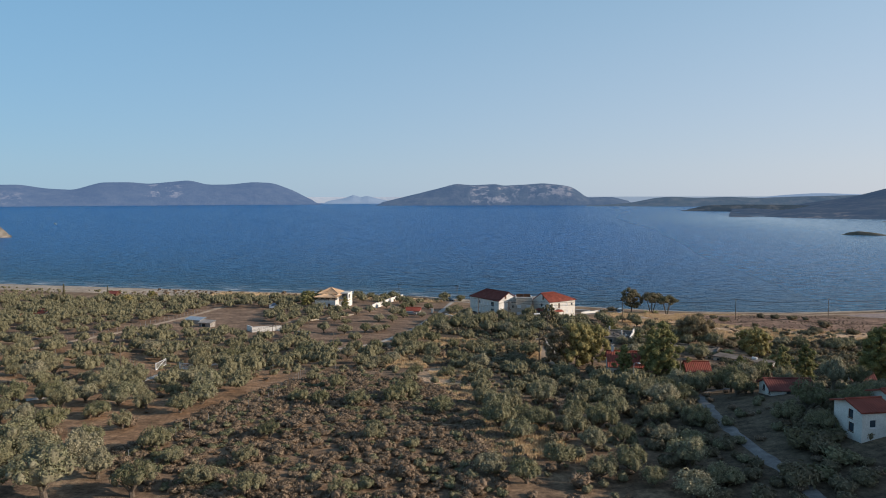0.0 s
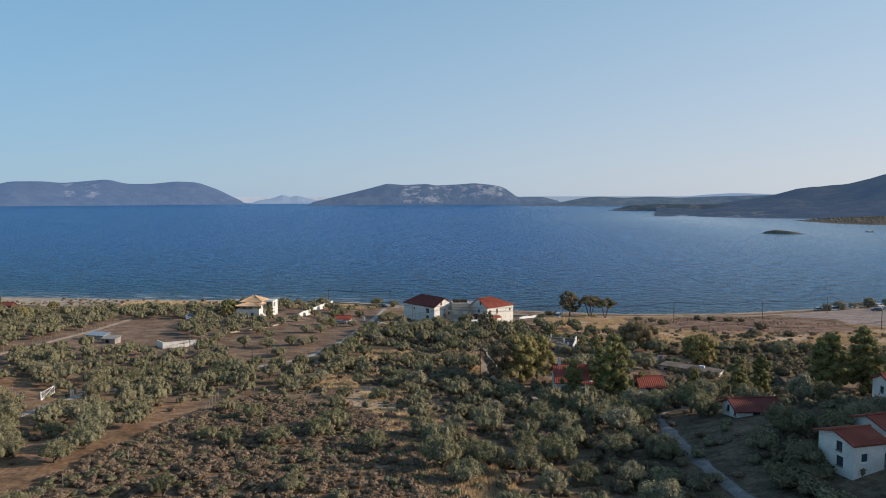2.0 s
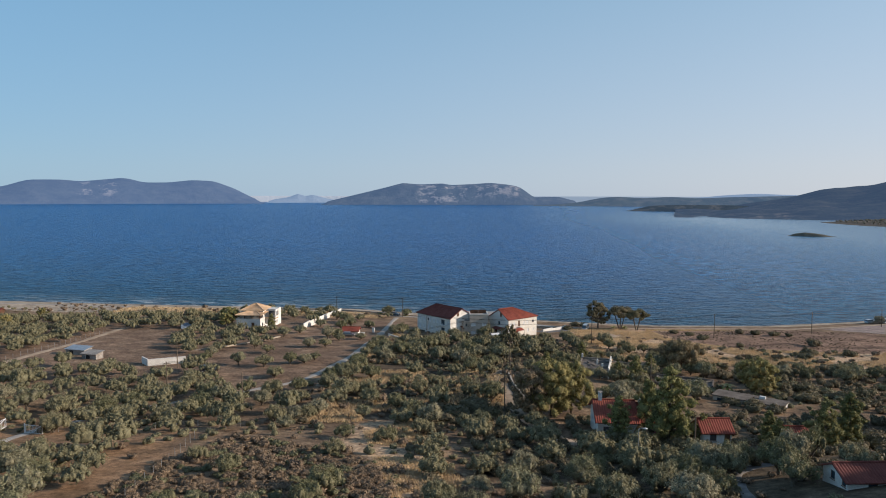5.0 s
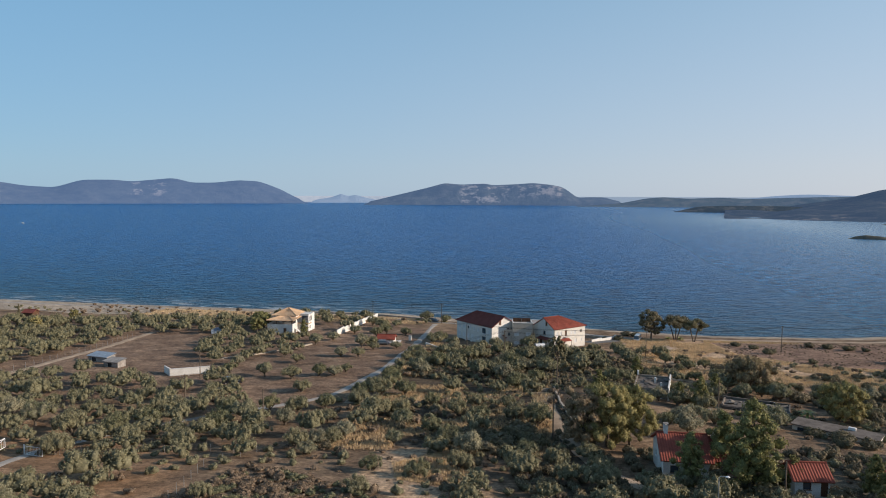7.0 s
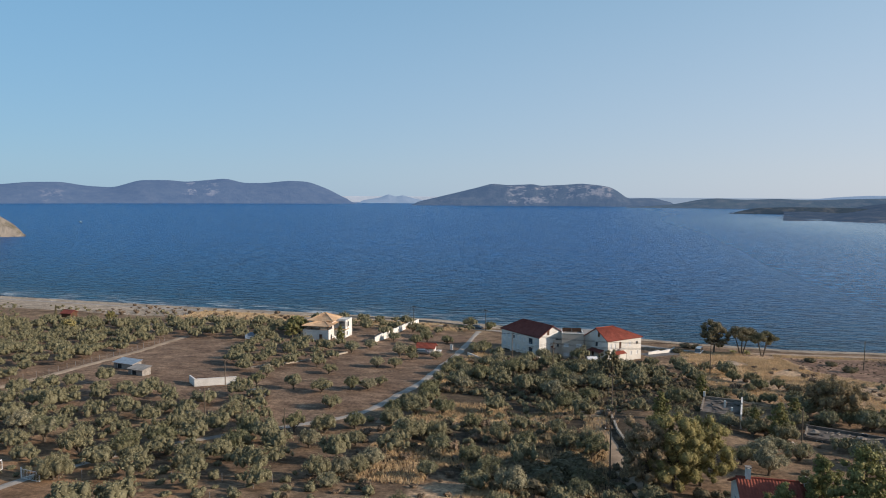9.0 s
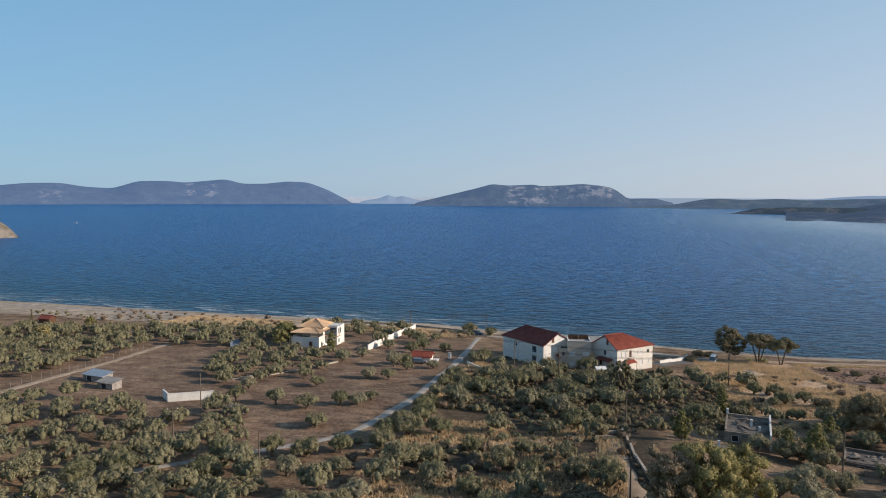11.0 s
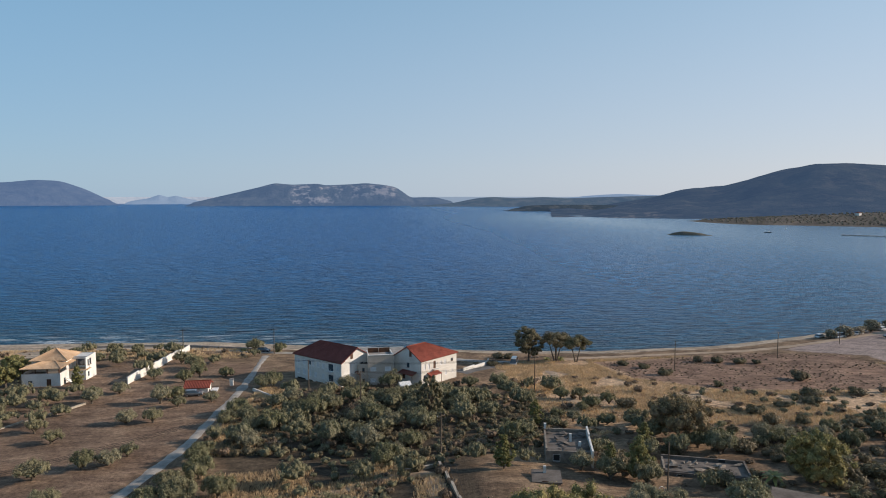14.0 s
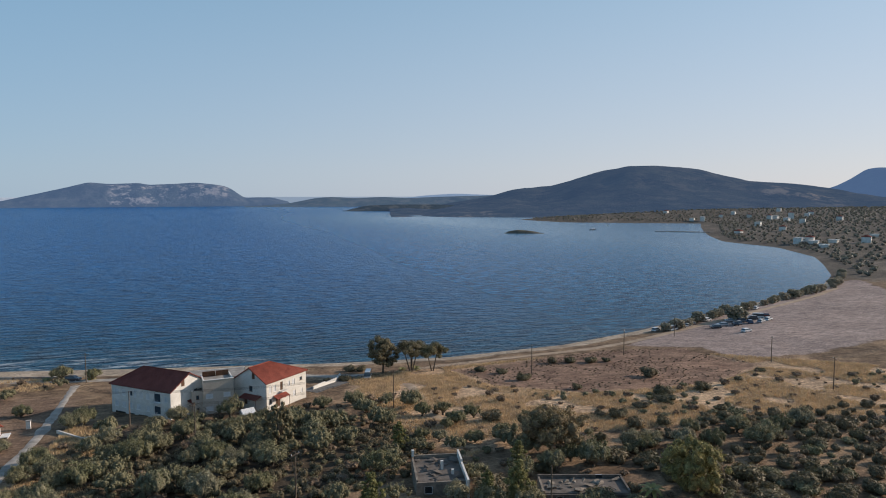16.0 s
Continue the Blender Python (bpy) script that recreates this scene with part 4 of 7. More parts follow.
GROVES = [  # outline, gap between trees, seed, gaps left out
    ([(-138, -92), (-135, -81), (-126, -74), (-109, -80), (-100, -85), (-88, -74), (-72, -98), (-65, -112), (-61, -125), (-72, -131), (-85, -127), (-107, -124)], 4.7, 11, 0.05),
    ([(-120, -30), (-118, -8), (-110, -14), (-84, -12), (-87, -34), (-92, -56), (-105, -56)], 4.9, 12, 0.05),
    ([(-46, -16), (-25, -14), (0, -20), (4, -38), (-11, -51), (-19, -60), (-36, -52), (-45, -33)], 4.8, 13, 0.03),
    ([(-57, -112), (-50, -118), (-36, -118), (-16, -118), (-14, -74), (-26, -66), (-47, -74), (-56, -87)], 6.6, 14, 0.25),
    ([(-7, -72), (10, -78), (24, -84), (30, -86), (33, -70), (30, -52), (7, -48)], 5.6, 15, 0.2),
    ([(-34, -118), (-7, -114), (3, -136), (14, -144), (10, -199), (-12, -200), (-20, -179)], 5.4, 16, 0.1),
    ([(-96, -185), (-74, -191), (-66, -195), (-48, -197), (-43, -208), (-71, -216), (-96, -205)], 5.0, 17, 0.1),
    ([(-169, -103), (-135, -98), (-112, -128), (-104, -150), (-100, -180), (-135, -185), (-180, -150)], 6.2, 18, 0.05),
    ([(-98, -150), (-74, -140), (-66, -158), (-68, -182), (-80, -182), (-98, -178)], 5.0, 19, 0.05),
    ([(-2, -140), (4, -132), (13, -141), (11, -160), (2, -150)], 4.8, 25, 0.05),
    ([(-72, 10), (-58, 6), (-58, 38), (-70, 34)], 7.5, 20, 0.2),
    ([(-100, 20), (-84, 8), (-82, 45), (-112, 52), (-118, 30)], 6.0, 21, 0.1),
    ([(6, -8), (22, -18), (20, -40), (8, -46), (2, -36)], 6.0, 22, 0.2),
]
spots = []
for poly, gap, seed, skip in GROVES:
    spots += free(scattered(poly, gap, seed, placed + spots, skip=skip))
room = 300 - len(placed)
near_first = sorted(spots, key=lambda p: p[1] - 0.4 * abs(p[0] + 40))
plant(olive_kinds, [(x, y, RNG.uniform(4.4, 6.6)) for x, y in near_first[:room]])
rest = near_first[room:]


def merged(name, kinds, places, size, material, label, category, keep=1.0, core=True):
    """Many plants of the given crown meshes joined into one object of kind stuff."""
    src = []
    for k in kinds:
        me = k.children[0].data
        v = np.empty(len(me.vertices) * 3, np.float32)
        me.vertices.foreach_get("co", v)
        idx = np.empty(len(me.loops), np.int32)
        me.loops.foreach_get("vertex_index", idx)
        mi = np.empty(len(me.polygons), np.int32)
        me.polygons.foreach_get("material_index", mi)
        v, idx = v.reshape(-1, 3), idx.reshape(-1, 4)
        if keep < 1:
            lf = idx[mi == 0]
            mid = v[lf].mean(1, keepdims=True)
            v[lf] = mid + (v[lf] - mid) * min(1.3, keep ** -0.4)
        src.append((v, idx, mi))
    V, Q, MI, base = [], [], [], 0
    places = np.array(places, float)
    for (x, y, w), gz in zip(places, height(places[:, 0], places[:, 1])):
        v, q, mi = src[int(RNG.integers(len(src)))]
        if keep < 1:        # fewer leaf clumps, each the larger
            sel = (RNG.uniform(size=len(q)) < keep) | (mi == 1)
            q, mi = q[sel], mi[sel]
        s, a = w / size, RNG.uniform(0, 6.283)
        c, sn = math.cos(a) * s, math.sin(a) * s
        p = np.stack([v[:, 0] * c - v[:, 1] * sn + x, v[:, 0] * sn + v[:, 1] * c + y, v[:, 2] * s * RNG.uniform(0.85, 1.1) + gz], -1)
        V.append(p), Q.append(q + base), MI.append(mi)
        base += len(v)
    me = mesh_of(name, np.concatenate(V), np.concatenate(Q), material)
    me.materials.append(dark_inner_of(material))
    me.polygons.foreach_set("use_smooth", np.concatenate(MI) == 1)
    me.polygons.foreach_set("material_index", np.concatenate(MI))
    return tagged(new(name, me), label, category, kind="stuff")


left_far = [([(-330, -10), (-227, -2), (-200, 4), (-160, 15), (-136, 30), (-120, 20), (-120, -4), (-129, -8), (-151, -12), (-150, -31), (-148, -85), (-170, -96), (-300, -96)], 5.0, 31, 0.04),
            ([(-330, -90), (-170, -82), (-150, -98), (-180, -150), (-330, -170)], 8.5, 32, 0.1)]
for poly, gap, seed, skip in left_far:
    rest += free(scattered(poly, gap, seed, skip=skip))
merged("olive_grove", olive_kinds, [(x, y, RNG.uniform(4.4, 6.8)) for x, y in rest], 5.0, M["olive"], "grey-green olive grove of many rounded trees", "olive grove", 0.26)


# shrubs: low rounded maquis
def shrub_kind(name, leaf, label, n=420, wide=1.2, tall=0.8, size=0.13, group="shrubs", cat="shrub"):
    lobes = [(0, 0, tall * 0.4, wide * 0.75, wide * 0.75, tall * 0.6)]
    for i in range(4):
        a = rng.uniform(0, 6.283)
        lobes.append((wide * 0.5 * math.cos(a), wide * 0.5 * math.sin(a), tall * rng.uniform(0.3, 0.7), wide * 0.42, wide * 0.42, tall * 0.42))
    c = crown_mesh("crown", rng, lobes, n, size, leaf)
    t = trunk_mesh("trunk", rng, [((0, 0, -0.2), (0, 0, tall * 0.5), 0.06, 0.03), ((0, 0, 0.1), (wide * 0.3, 0, tall * 0.5), 0.04, 0.02)])
    return tree_thing("shrub", c, t, label, cat, group, spot(20 + rng.uniform(0, 60), -318))


scrub_kinds = [shrub_kind("shrub", M["scrub"], "low dry brown-green maquis shrub") for _ in range(3)]
dark_kinds = [shrub_kind("shrub", M["carob"], "dense dark green rounded shrub", 700, 2.0, 2.0, 0.22) for _ in range(3)]
sage_kinds = [shrub_kind("shrub", M["olive"], "grey-green rounded wild olive shrub", 600, 1.8, 1.7, 0.22) for _ in range(3)]
scrub_hill = [(-68, -202), (-65, -178), (-63, -150), (-59, -131), (-38, -140), (-24, -160), (-19, -178), (-16, -206), (-46, -212)]
hummocks = free(scattered(scrub_hill, 1.12, 41, skip=0.12), -1)
merged("heather", scrub_kinds, [(x, y, RNG.uniform(0.9, 2.4)) for x, y in hummocks[::4]], 2.4, M["olive"], "low olive-green heather on the dry hillside", "scrub", 0.42)
merged("maquis", scrub_kinds, [(x, y, RNG.uniform(0.9, 2.6)) for i, (x, y) in enumerate(hummocks) if i % 4], 2.4, M["scrub"], "low brown maquis covering the dry hillside", "scrub", 0.42)
loose = [([(-60, -130), (-10, -118), (-12, -70), (-58, -90)], 3.2, 42), ([(-60, -210), (12, -208), (14, -140), (-34, -118), (-60, -140)], 3.4, 43),
         ([(8, -8), (48, -4), (100, -10), (140, -40), (120, -100), (20, -100), (8, -50)], 4.2, 44), ([(-56, -60), (-46, -10), (6, -10), (6, -60)], 3.2, 45),
         ([(-130, -150), (-66, -140), (-64, -205), (-110, -200)], 6.0, 46), ([(14, -200), (60, -190), (60, -110), (14, -110)], 3.4, 47), ([(-220, 30), (-60, 30), (-60, 52), (-220, 66)], 4.0, 48)]
low = []
for poly, gap, seed in loose:
    low += off_heath(free(scattered(poly, gap, seed, skip=0.2), -1))
merged("undergrowth", scrub_kinds + [sage_kinds[0]], [(x, y, RNG.uniform(0.8, 2.2)) for x, y in low], 2.4, M["scrub"], "scattered low brown shrubs and weeds", "scrub", 0.26)
thicket = [([(18, -204), (26, -192), (40, -196), (66, -186), (66, -150), (40, -149), (37, -166), (22, -176), (20, -186)], 2.3, 23), ([(18, -150), (22, -142), (36, -141), (60, -141), (60, -150), (40, -152), (24, -153)], 2.4, 24), ([(2, -142), (12, -142), (14, -205), (4, -205), (0, -170)], 2.6, 25),
           ([(-4, -118), (2, -112), (60, -108), (66, -140), (20, -140), (0, -126)], 2.8, 27), ([(40, -62), (70, -56), (110, -58), (140, -75), (110, -108), (60, -100), (46, -90)], 3.0, 29)]
dense = []
for poly, gap, seed in thicket:
    dense += free(scattered(poly, gap, seed, skip=0.1), -1.5)
brake = free(scattered([(-51, -60), (-47, -24), (-22, -24), (4, -22), (14, -24), (16, -60), (-8, -66), (-24, -62)], 2.1, 26, skip=0.12), -1.5) + free(scattered([(-34, -118), (2, -112), (6, -205), (-14, -205), (-20, -175)], 2.8, 28, skip=0.5, clump=-0.05), -1.5) + free(scattered([(-20, -104), (-8, -104), (-4, -128), (-4, -150), (-17, -150), (-20, -124)], 2.2, 31, skip=0.15), -1.5) + free(scattered([(-52, -120), (-14, -120), (-14, -74), (-30, -66), (-48, -76)], 2.6, 30, skip=0.2, clump=-0.05), -1.5)
merged("brake", dark_kinds, [(x, y, RNG.uniform(1.1, 2.9)) for x, y in brake], 4.0, M["carob"], "low dark evergreen brake between the olive trees", "scrub", 0.3)
merged("thicket", dark_kinds, [(x, y, RNG.uniform(1.6, 3.6)) for x, y in dense], 4.0, M["carob"], "dense dark evergreen thicket on the shaded slope", "thicket", 0.3)
for x, y in [(11.2, -149.6), (14.5, -152.3), (16.8, -148.3), (23.5, -149.1), (25.9, -148.7), (27, -157.9), (34, -160), (38.5, -157.8), (19.8, -153.8)]:
    copy_thing(olive_kinds[int(RNG.integers(6))], spot(x, y, RNG.uniform(0.9, 1.1), RNG.uniform(1.2, 1.5)))
merged("heath", scrub_kinds, [(x, y, RNG.uniform(0.3, 0.95)) for x, y in free(scattered(KINDS["heath"][0], 1.25, 60, skip=0.2, clump=-0.25))], 2.4, M["scrub"], "low brown heath behind the beach", "scrub", 0.15)
right_shrubs = [([(16, -200), (40, -200), (66, -186), (66, -150), (44, -146), (38, -166), (22, -178)], 3.6, 55, 0.1), ([(-4, -140), (2, -118), (14, -124), (14, -140), (6, -150)], 4.2, 56, 0.1), ([(18, -146), (36, -140), (60, -140), (60, -160), (40, -148), (20, -152)], 4.0, 57, 0.15),
                ([(36, -50), (100, -50), (150, -70), (120, -110), (60, -100), (44, -88), (40, -62)], 5.2, 51, 0.15), ([(16, -110), (58, -108), (64, -150), (44, -150), (40, -125), (14, -128)], 6.0, 52, 0.2),
                ([(14, -200), (24, -192), (40, -196), (60, -170), (60, -150), (42, -146), (40, -172), (20, -176)], 5.5, 53, 0.15), ([(18, -24), (44, -26), (44, -42), (20, -46)], 5.2, 54, 0.3)]
for poly, gap, seed, skip in right_shrubs:
    for x, y in free(scattered(poly, gap * 0.72, seed, placed, skip=skip, clump=-0.05)):
        k = dark_kinds if RNG.uniform() < 0.6 else sage_kinds
        s = RNG.uniform(0.55, 1.35)
        copy_thing(k[int(RNG.integers(3))], spot(x, y, s, s * RNG.uniform(0.6, 0.95)))
bushes = []
for poly, gap, seed, clump in [([(-60, -132), (-10, -116), (-10, -70), (-50, -62), (-62, -92)], 2.7, 151, 0.0), ([(-50, -60), (-46, -12), (8, -14), (10, -60), (-14, -70)], 2.6, 152, -0.1), ([(-46, -212), (14, -212), (14, -140), (-30, -116), (-40, -140), (-20, -170)], 2.8, 153, -0.05),
                               ([(-140, -130), (-62, -128), (-64, -205), (-110, -205)], 3.4, 154, 0.12), ([(10, -10), (100, -6), (140, -40), (130, -100), (16, -100), (8, -50)], 3.4, 155, 0.16), ([(-150, -100), (-66, -96), (-62, -130), (-110, -128)], 2.9, 156, 0.0),
                               ([(-330, -40), (-120, 10), (-116, 40), (-330, 56)], 3.6, 157, 0.0), ([(14, -206), (64, -190), (64, -110), (2, -112), (0, -140)], 2.6, 158, -0.15)]:
    bushes += off_heath(free(scattered(poly, gap, seed, clump=clump), -1.5))
merged("bushes", sage_kinds + dark_kinds, [(x, y, RNG.uniform(1.0, 2.6)) for x, y in bushes], 4.0, M["olive"], "low grey-green bushes between the trees", "bushes", 0.2)
for x, y, w in [(33.8, -97.2, 4.6), (37.2, -100.0, 5.2), (40.4, -103.6, 4.4), (36.0, -103.5, 4.0), (-30, -112, 7.5), (-26.5, -108, 8), (-22.5, -112.5, 8.5), (-19.5, -108, 7.5), (-25, -115, 6.5), (-17, -112, 6), (16.7, -72.7, 7.0), (16, -42, 3.7), (30, -82, 6.1), (74, -40, 6.6), (90, -34, 5.5), (56, -83, 6.8), (59, -86, 4.8), (61, -89, 5.6), (52, -91, 7.0), (88, -16, 5.8), (40, -60, 3.9), (37, -80, 2.9), (18.8, -73.5, 6.7), (29, -67, 4.9), (75, 12.5, 4), (80, 10.5, 4.6), (85, 8, 5.4), (51, 11, 4.5), (55, 5, 4.8), (56, -6, 5), (63, -21, 3.4), (66.6, -29, 2.2), (78, -35, 6), (50, -45, 3), (57, -47, 5), (65.6, -43, 4), (54.5, -44, 3), (90, 7, 3.4), (17, 28, 5), (13, 15, 5), (20, 27, 4),
                (8, 16, 3), (-13, 26, 4), (-2, 20, 3), (-30, 24, 4), (105, -30, 3), (118, -24, 3.4)]:
    copy_thing(dark_kinds[int(RNG.integers(3))], spot(x, y, w / 4.2, w / 4.2 * RNG.uniform(0.5, 0.85)))


# dry grass in tufts
def grass(name, polys, count, seed, label):
    g = np.random.default_rng(seed)
    P = []
    for poly, share in polys:
        xs, ys = [p[0] for p in poly], [p[1] for p in poly]
        n = int(count * share)
        x, y = g.uniform(min(xs), max(xs), n * 3), g.uniform(min(ys), max(ys), n * 3)
        k = np.array([noise.noise((a * 0.09, b * 0.09, 5.0)) for a, b in zip(x, y)]) > -0.2
        ok = (within(x, y, poly, 0.01) > 0.5) & k
        ok &= within(x, y, KINDS["heath"][0], 4.0) < 0.4
        P.append(np.stack([x[ok], y[ok]], -1)[:n])
    P = np.concatenate(P)
    z = height(P[:, 0], P[:, 1])
    blades = 4
    c = np.repeat(np.c_[P, z], blades, 0) + g.normal(0, 0.16, (len(P) * blades, 3)) * (1, 1, 0)
    a = g.uniform(0, 6.283, len(c))
    w = np.stack([np.cos(a), np.sin(a), 0 * a], -1) * g.uniform(0.02, 0.055, (len(c), 1))
    h = np.stack([g.normal(0, 0.14, len(c)), g.normal(0, 0.14, len(c)), g.uniform(0.22, 0.62, len(c))], -1)
    v = np.stack([c - w, c + w, c + w * 0.4 + h, c - w * 0.4 + h], 1).reshape(-1, 3)
    me = mesh_of(name, v, np.arange(len(v)).reshape(-1, 4), M["drygrass"])
    return tagged(new(name, me), label, "grass", kind="stuff")


grass("dry_grass", [(KINDS["grass"][0], 0.5), ([(-56, -118), (-14, -118), (-12, -66), (-50, -70)], 0.16), ([(-42, -112), (-27, -117), (-24, -140), (-16, -165), (-6, -196), (-18, -196), (-32, -150)], 0.20), ([(-54, -60), (-50, -8), (-44, -10), (-40, -60)], 0.06), ([(-180, 30), (-60, 30), (-60, 50), (-180, 58)], 0.12)],
      85000, 61, "tall sun-bleached dry grass in tufts")


# larger trees
def big_tree(name, leaf, label, cat, height_m, wide, n, size, seed, style="round", group=""):
    g = np.random.default_rng(seed)
    lobes, limbs = [], []
    if style == "pine":        # upright tufts round a tapering, uneven cone
        limbs.append(((0, 0, -0.4), (0.1, 0, height_m * 0.93), 0.26, 0.05))
        for i in range(96):
            f = (i + g.uniform(0, 1)) / 96
            z = height_m * (0.14 + 0.80 * f) + g.uniform(-0.4, 0.4)
            r = wide * 0.5 * min(1.0, 2.4 * f + 0.5) * (1 - f) ** 0.44 * (0.82 + 0.3 * math.sin(f * 19 + seed)) * g.uniform(0.3, 1.05)
            a = i * 2.4 + g.uniform(-0.4, 0.4)
            s = max(wide * 0.10 * (1.15 - 0.5 * f), 0.4) * g.uniform(0.6, 1.35)
            lobes.append((r * math.cos(a), r * math.sin(a), z, s, s, s * g.uniform(0.7, 1.1)))
            if i % 3 == 0:
                limbs.append(((0, 0, z - 0.6), (r * math.cos(a), r * math.sin(a), z), 0.07, 0.02))
    elif style == "umbrella":  # bare leaning limbs under a flat crown
        for i in range(4):
            a = i * 1.6 + g.uniform(-0.3, 0.3)
            x, y = wide * 0.26 * math.cos(a), wide * 0.26 * math.sin(a)
            limbs += [((0.2 * math.cos(a), 0.2 * math.sin(a), -0.3), (x * 0.6, y * 0.6, height_m * 0.45), 0.20, 0.13), ((x * 0.6, y * 0.6, height_m * 0.45), (x, y, height_m * 0.78), 0.13, 0.05)]
        for i in range(26):
            a, r = g.uniform(0, 6.283), wide * 0.5 * math.sqrt(g.uniform(0.02, 0.85))
            s = wide * g.uniform(0.10, 0.17)
            lobes.append((r * math.cos(a), r * math.sin(a), height_m * (0.58 + 0.34 * g.uniform(0, 1) * (1 - (2 * r / wide) ** 2 * 0.6)), s, s, s * 0.75))
    elif style == "cypress":
        limbs.append(((0, 0, -0.3), (0, 0, height_m * 0.8), 0.15, 0.04))
        for i in range(9):
            f = i / 8
            s = wide * 0.5 * (1.0 - 0.85 * f) ** 0.6
            lobes.append((g.normal(0, 0.06), g.normal(0, 0.06), height_m * (0.12 + 0.83 * f), s, s, height_m * 0.10))
    else:
        limbs.append(((0, 0, -0.4), (0.2, 0.1, height_m * 0.4), 0.32, 0.2))
        low, span = (0.30, 0.60) if style == "round" else (0.16, 0.74)
        count = 80 if style == "round" else 110
        for i in range(count):
            a = i * 2.4 + g.uniform(-0.5, 0.5)
            f = (i + g.uniform(0, 1)) / count
            prof = math.sin(math.pi * (0.20 + 0.68 * f)) ** (0.8 if style == "round" else 0.55)
            r = wide * 0.5 * prof * math.sqrt(g.uniform(0.08, 0.95))
            s = wide * g.uniform(0.05, 0.125)
            r *= g.uniform(0.8, 1.22)
            z = height_m * (low + span * f) + g.uniform(-0.05, 0.05) * height_m
            lobes.append((r * math.cos(a), r * math.sin(a), z, s, s, s * g.uniform(0.7, 1.2)))
            if i % 4 == 0:
                limbs.append(((0.2, 0.1, height_m * 0.25), (r * 0.8 * math.cos(a), r * 0.8 * math.sin(a), z), 0.12, 0.03))
    c = crown_mesh("crown", g, lobes, n, size, leaf, 0.6, True, 0.3, 0.72, 0.7)
    t = trunk_mesh("trunk", g, limbs)
    return lambda x, y, s=1.0, turn=0.0: tree_thing(name, c, t, label, cat, group, spot(x, y, s, s, turn))


gum = big_tree("eucalyptus_tree", M["gum"], "tall brown-green eucalyptus tree beside the beach track", "tree", 9.8, 8.2, 6500, 0.2, 71, "round")
gum(24.6, 19.5, 1.1)
umbrella = big_tree("spreading_tree", M["gum"], "open-crowned tree with several bare leaning trunks", "tree", 8.4, 8.8, 6500, 0.19, 72, "umbrella", "trees by the beach track")
umbrella(33.0, 19.5, 1.12, 0.0)
umbrella(39.0, 18.2, 1.0, 2.1)
euc = big_tree("eucalyptus_tree", M["eucalyptus"], "large olive-green eucalyptus with drooping foliage", "tree", 12.6, 10.8, 14000, 0.15, 73, "tall", "tall eucalyptus trees")
euc(-4.7, -110.9, 0.90, 0.4)
euc(-0.6, -108.8, 0.80, 2.5)
rusty = big_tree("eucalyptus_tree", M["carob_brown"], "brown-leaved eucalyptus beside the dusty track", "tree", 11.5, 8.0, 7000, 0.18, 78, "tall", "tall eucalyptus trees")
rusty(-8.8, -112, 0.92)
wisp = big_tree("eucalyptus_tree", M["gum"], "slender thin-leaved eucalyptus in front of the hotel", "tree", 9.0, 5.6, 1000, 0.2, 74, "tall")
wisp(-10.8, -38)
pine = [big_tree("pine_tree", M["pine"], "dark green pine with ragged layered branches", "tree", 11.5, 8.0, 6500, 0.17, 75 + i, "pine", "pine trees") for i in range(3)]
for i, (x, y, s) in enumerate([(11.6, -133.5, 1.15), (4.2, -131.5, 0.72), (16.8, -133.6, 0.48), (26.8, -133.5, 0.5), (22.6, -144.4, 0.36), (33.8, -136.4, 0.72), (40.2, -131.0, 0.78), (10.8, -123.7, 0.85), (60.0, -118.6, 1.2), (66.6, -117.9, 1.3), (62, -110, 1.0), (71, -112, 1.1),
                               (18, -79.3, 0.62), (9.5, -48, 0.5), (-94.8, -4.1, 0.5), (74, -120, 1.1), (27.0, -136.9, 0.42), (-2.6, -76.0, 0.5), (14.2, -77.0, 0.45), (24.2, -66.5, 0.5)]):
    pine[i % 3](x, y, s, i * 1.3)
carob = big_tree("carob_tree", M["carob_brown"], "broad domed carob tree with olive-brown crown", "tree", 8.0, 12.0, 9000, 0.19, 81, "round")
carob(34, -59.5)
broad = big_tree("broadleaf_tree", M["eucalyptus"], "bushy bright olive-green tree in dry scrub", "tree", 8.4, 8.8, 7000, 0.17, 82, "tall")
broad(44, -84.5)
broad2 = big_tree("broadleaf_tree", M["pine"], "full dark green tree beside the white villa", "tree", 6.5, 6.6, 2200, 0.25, 83, "round", "trees beside the villa")
for x, y, s in [(-112.5, 4, 1.0), (-112, -3, 0.85), (-116, 9, 0.95), (-104, 16, 0.7)]:
    broad2(x, y, s, x)
bract = big_tree("bougainvillea_bush", M["magenta"], "magenta flowering bougainvillea beside the red-roofed house", "shrub", 3.2, 3.4, 1500, 0.16, 91, "round")
bract(12.2, -128.0)
cypress = big_tree("cypress_tree", M["carob"], "slim dark cypress standing in the grove", "tree", 8.5, 1.6, 900, 0.2, 84, "cypress", "cypress trees")
cypress(-219, -11, 1.0, 0), cypress(-208, 3, 0.8, 1)
dry = big_tree("broadleaf_tree", M["eucalyptus"], "small yellowing tree near the beach", "tree", 5.5, 5.0, 1100, 0.24, 85, "round")
dry(-185, -18), dry(-192, 12, 0.8, 2)
tam = [big_tree("tamarisk_tree", M["tamarisk"], "rounded grey-brown tamarisk tree along the beach", "tree", 4.8, 6.6, 2400, 0.22, 86 + i, "tall", "tamarisk trees along the beach") for i in range(3)]
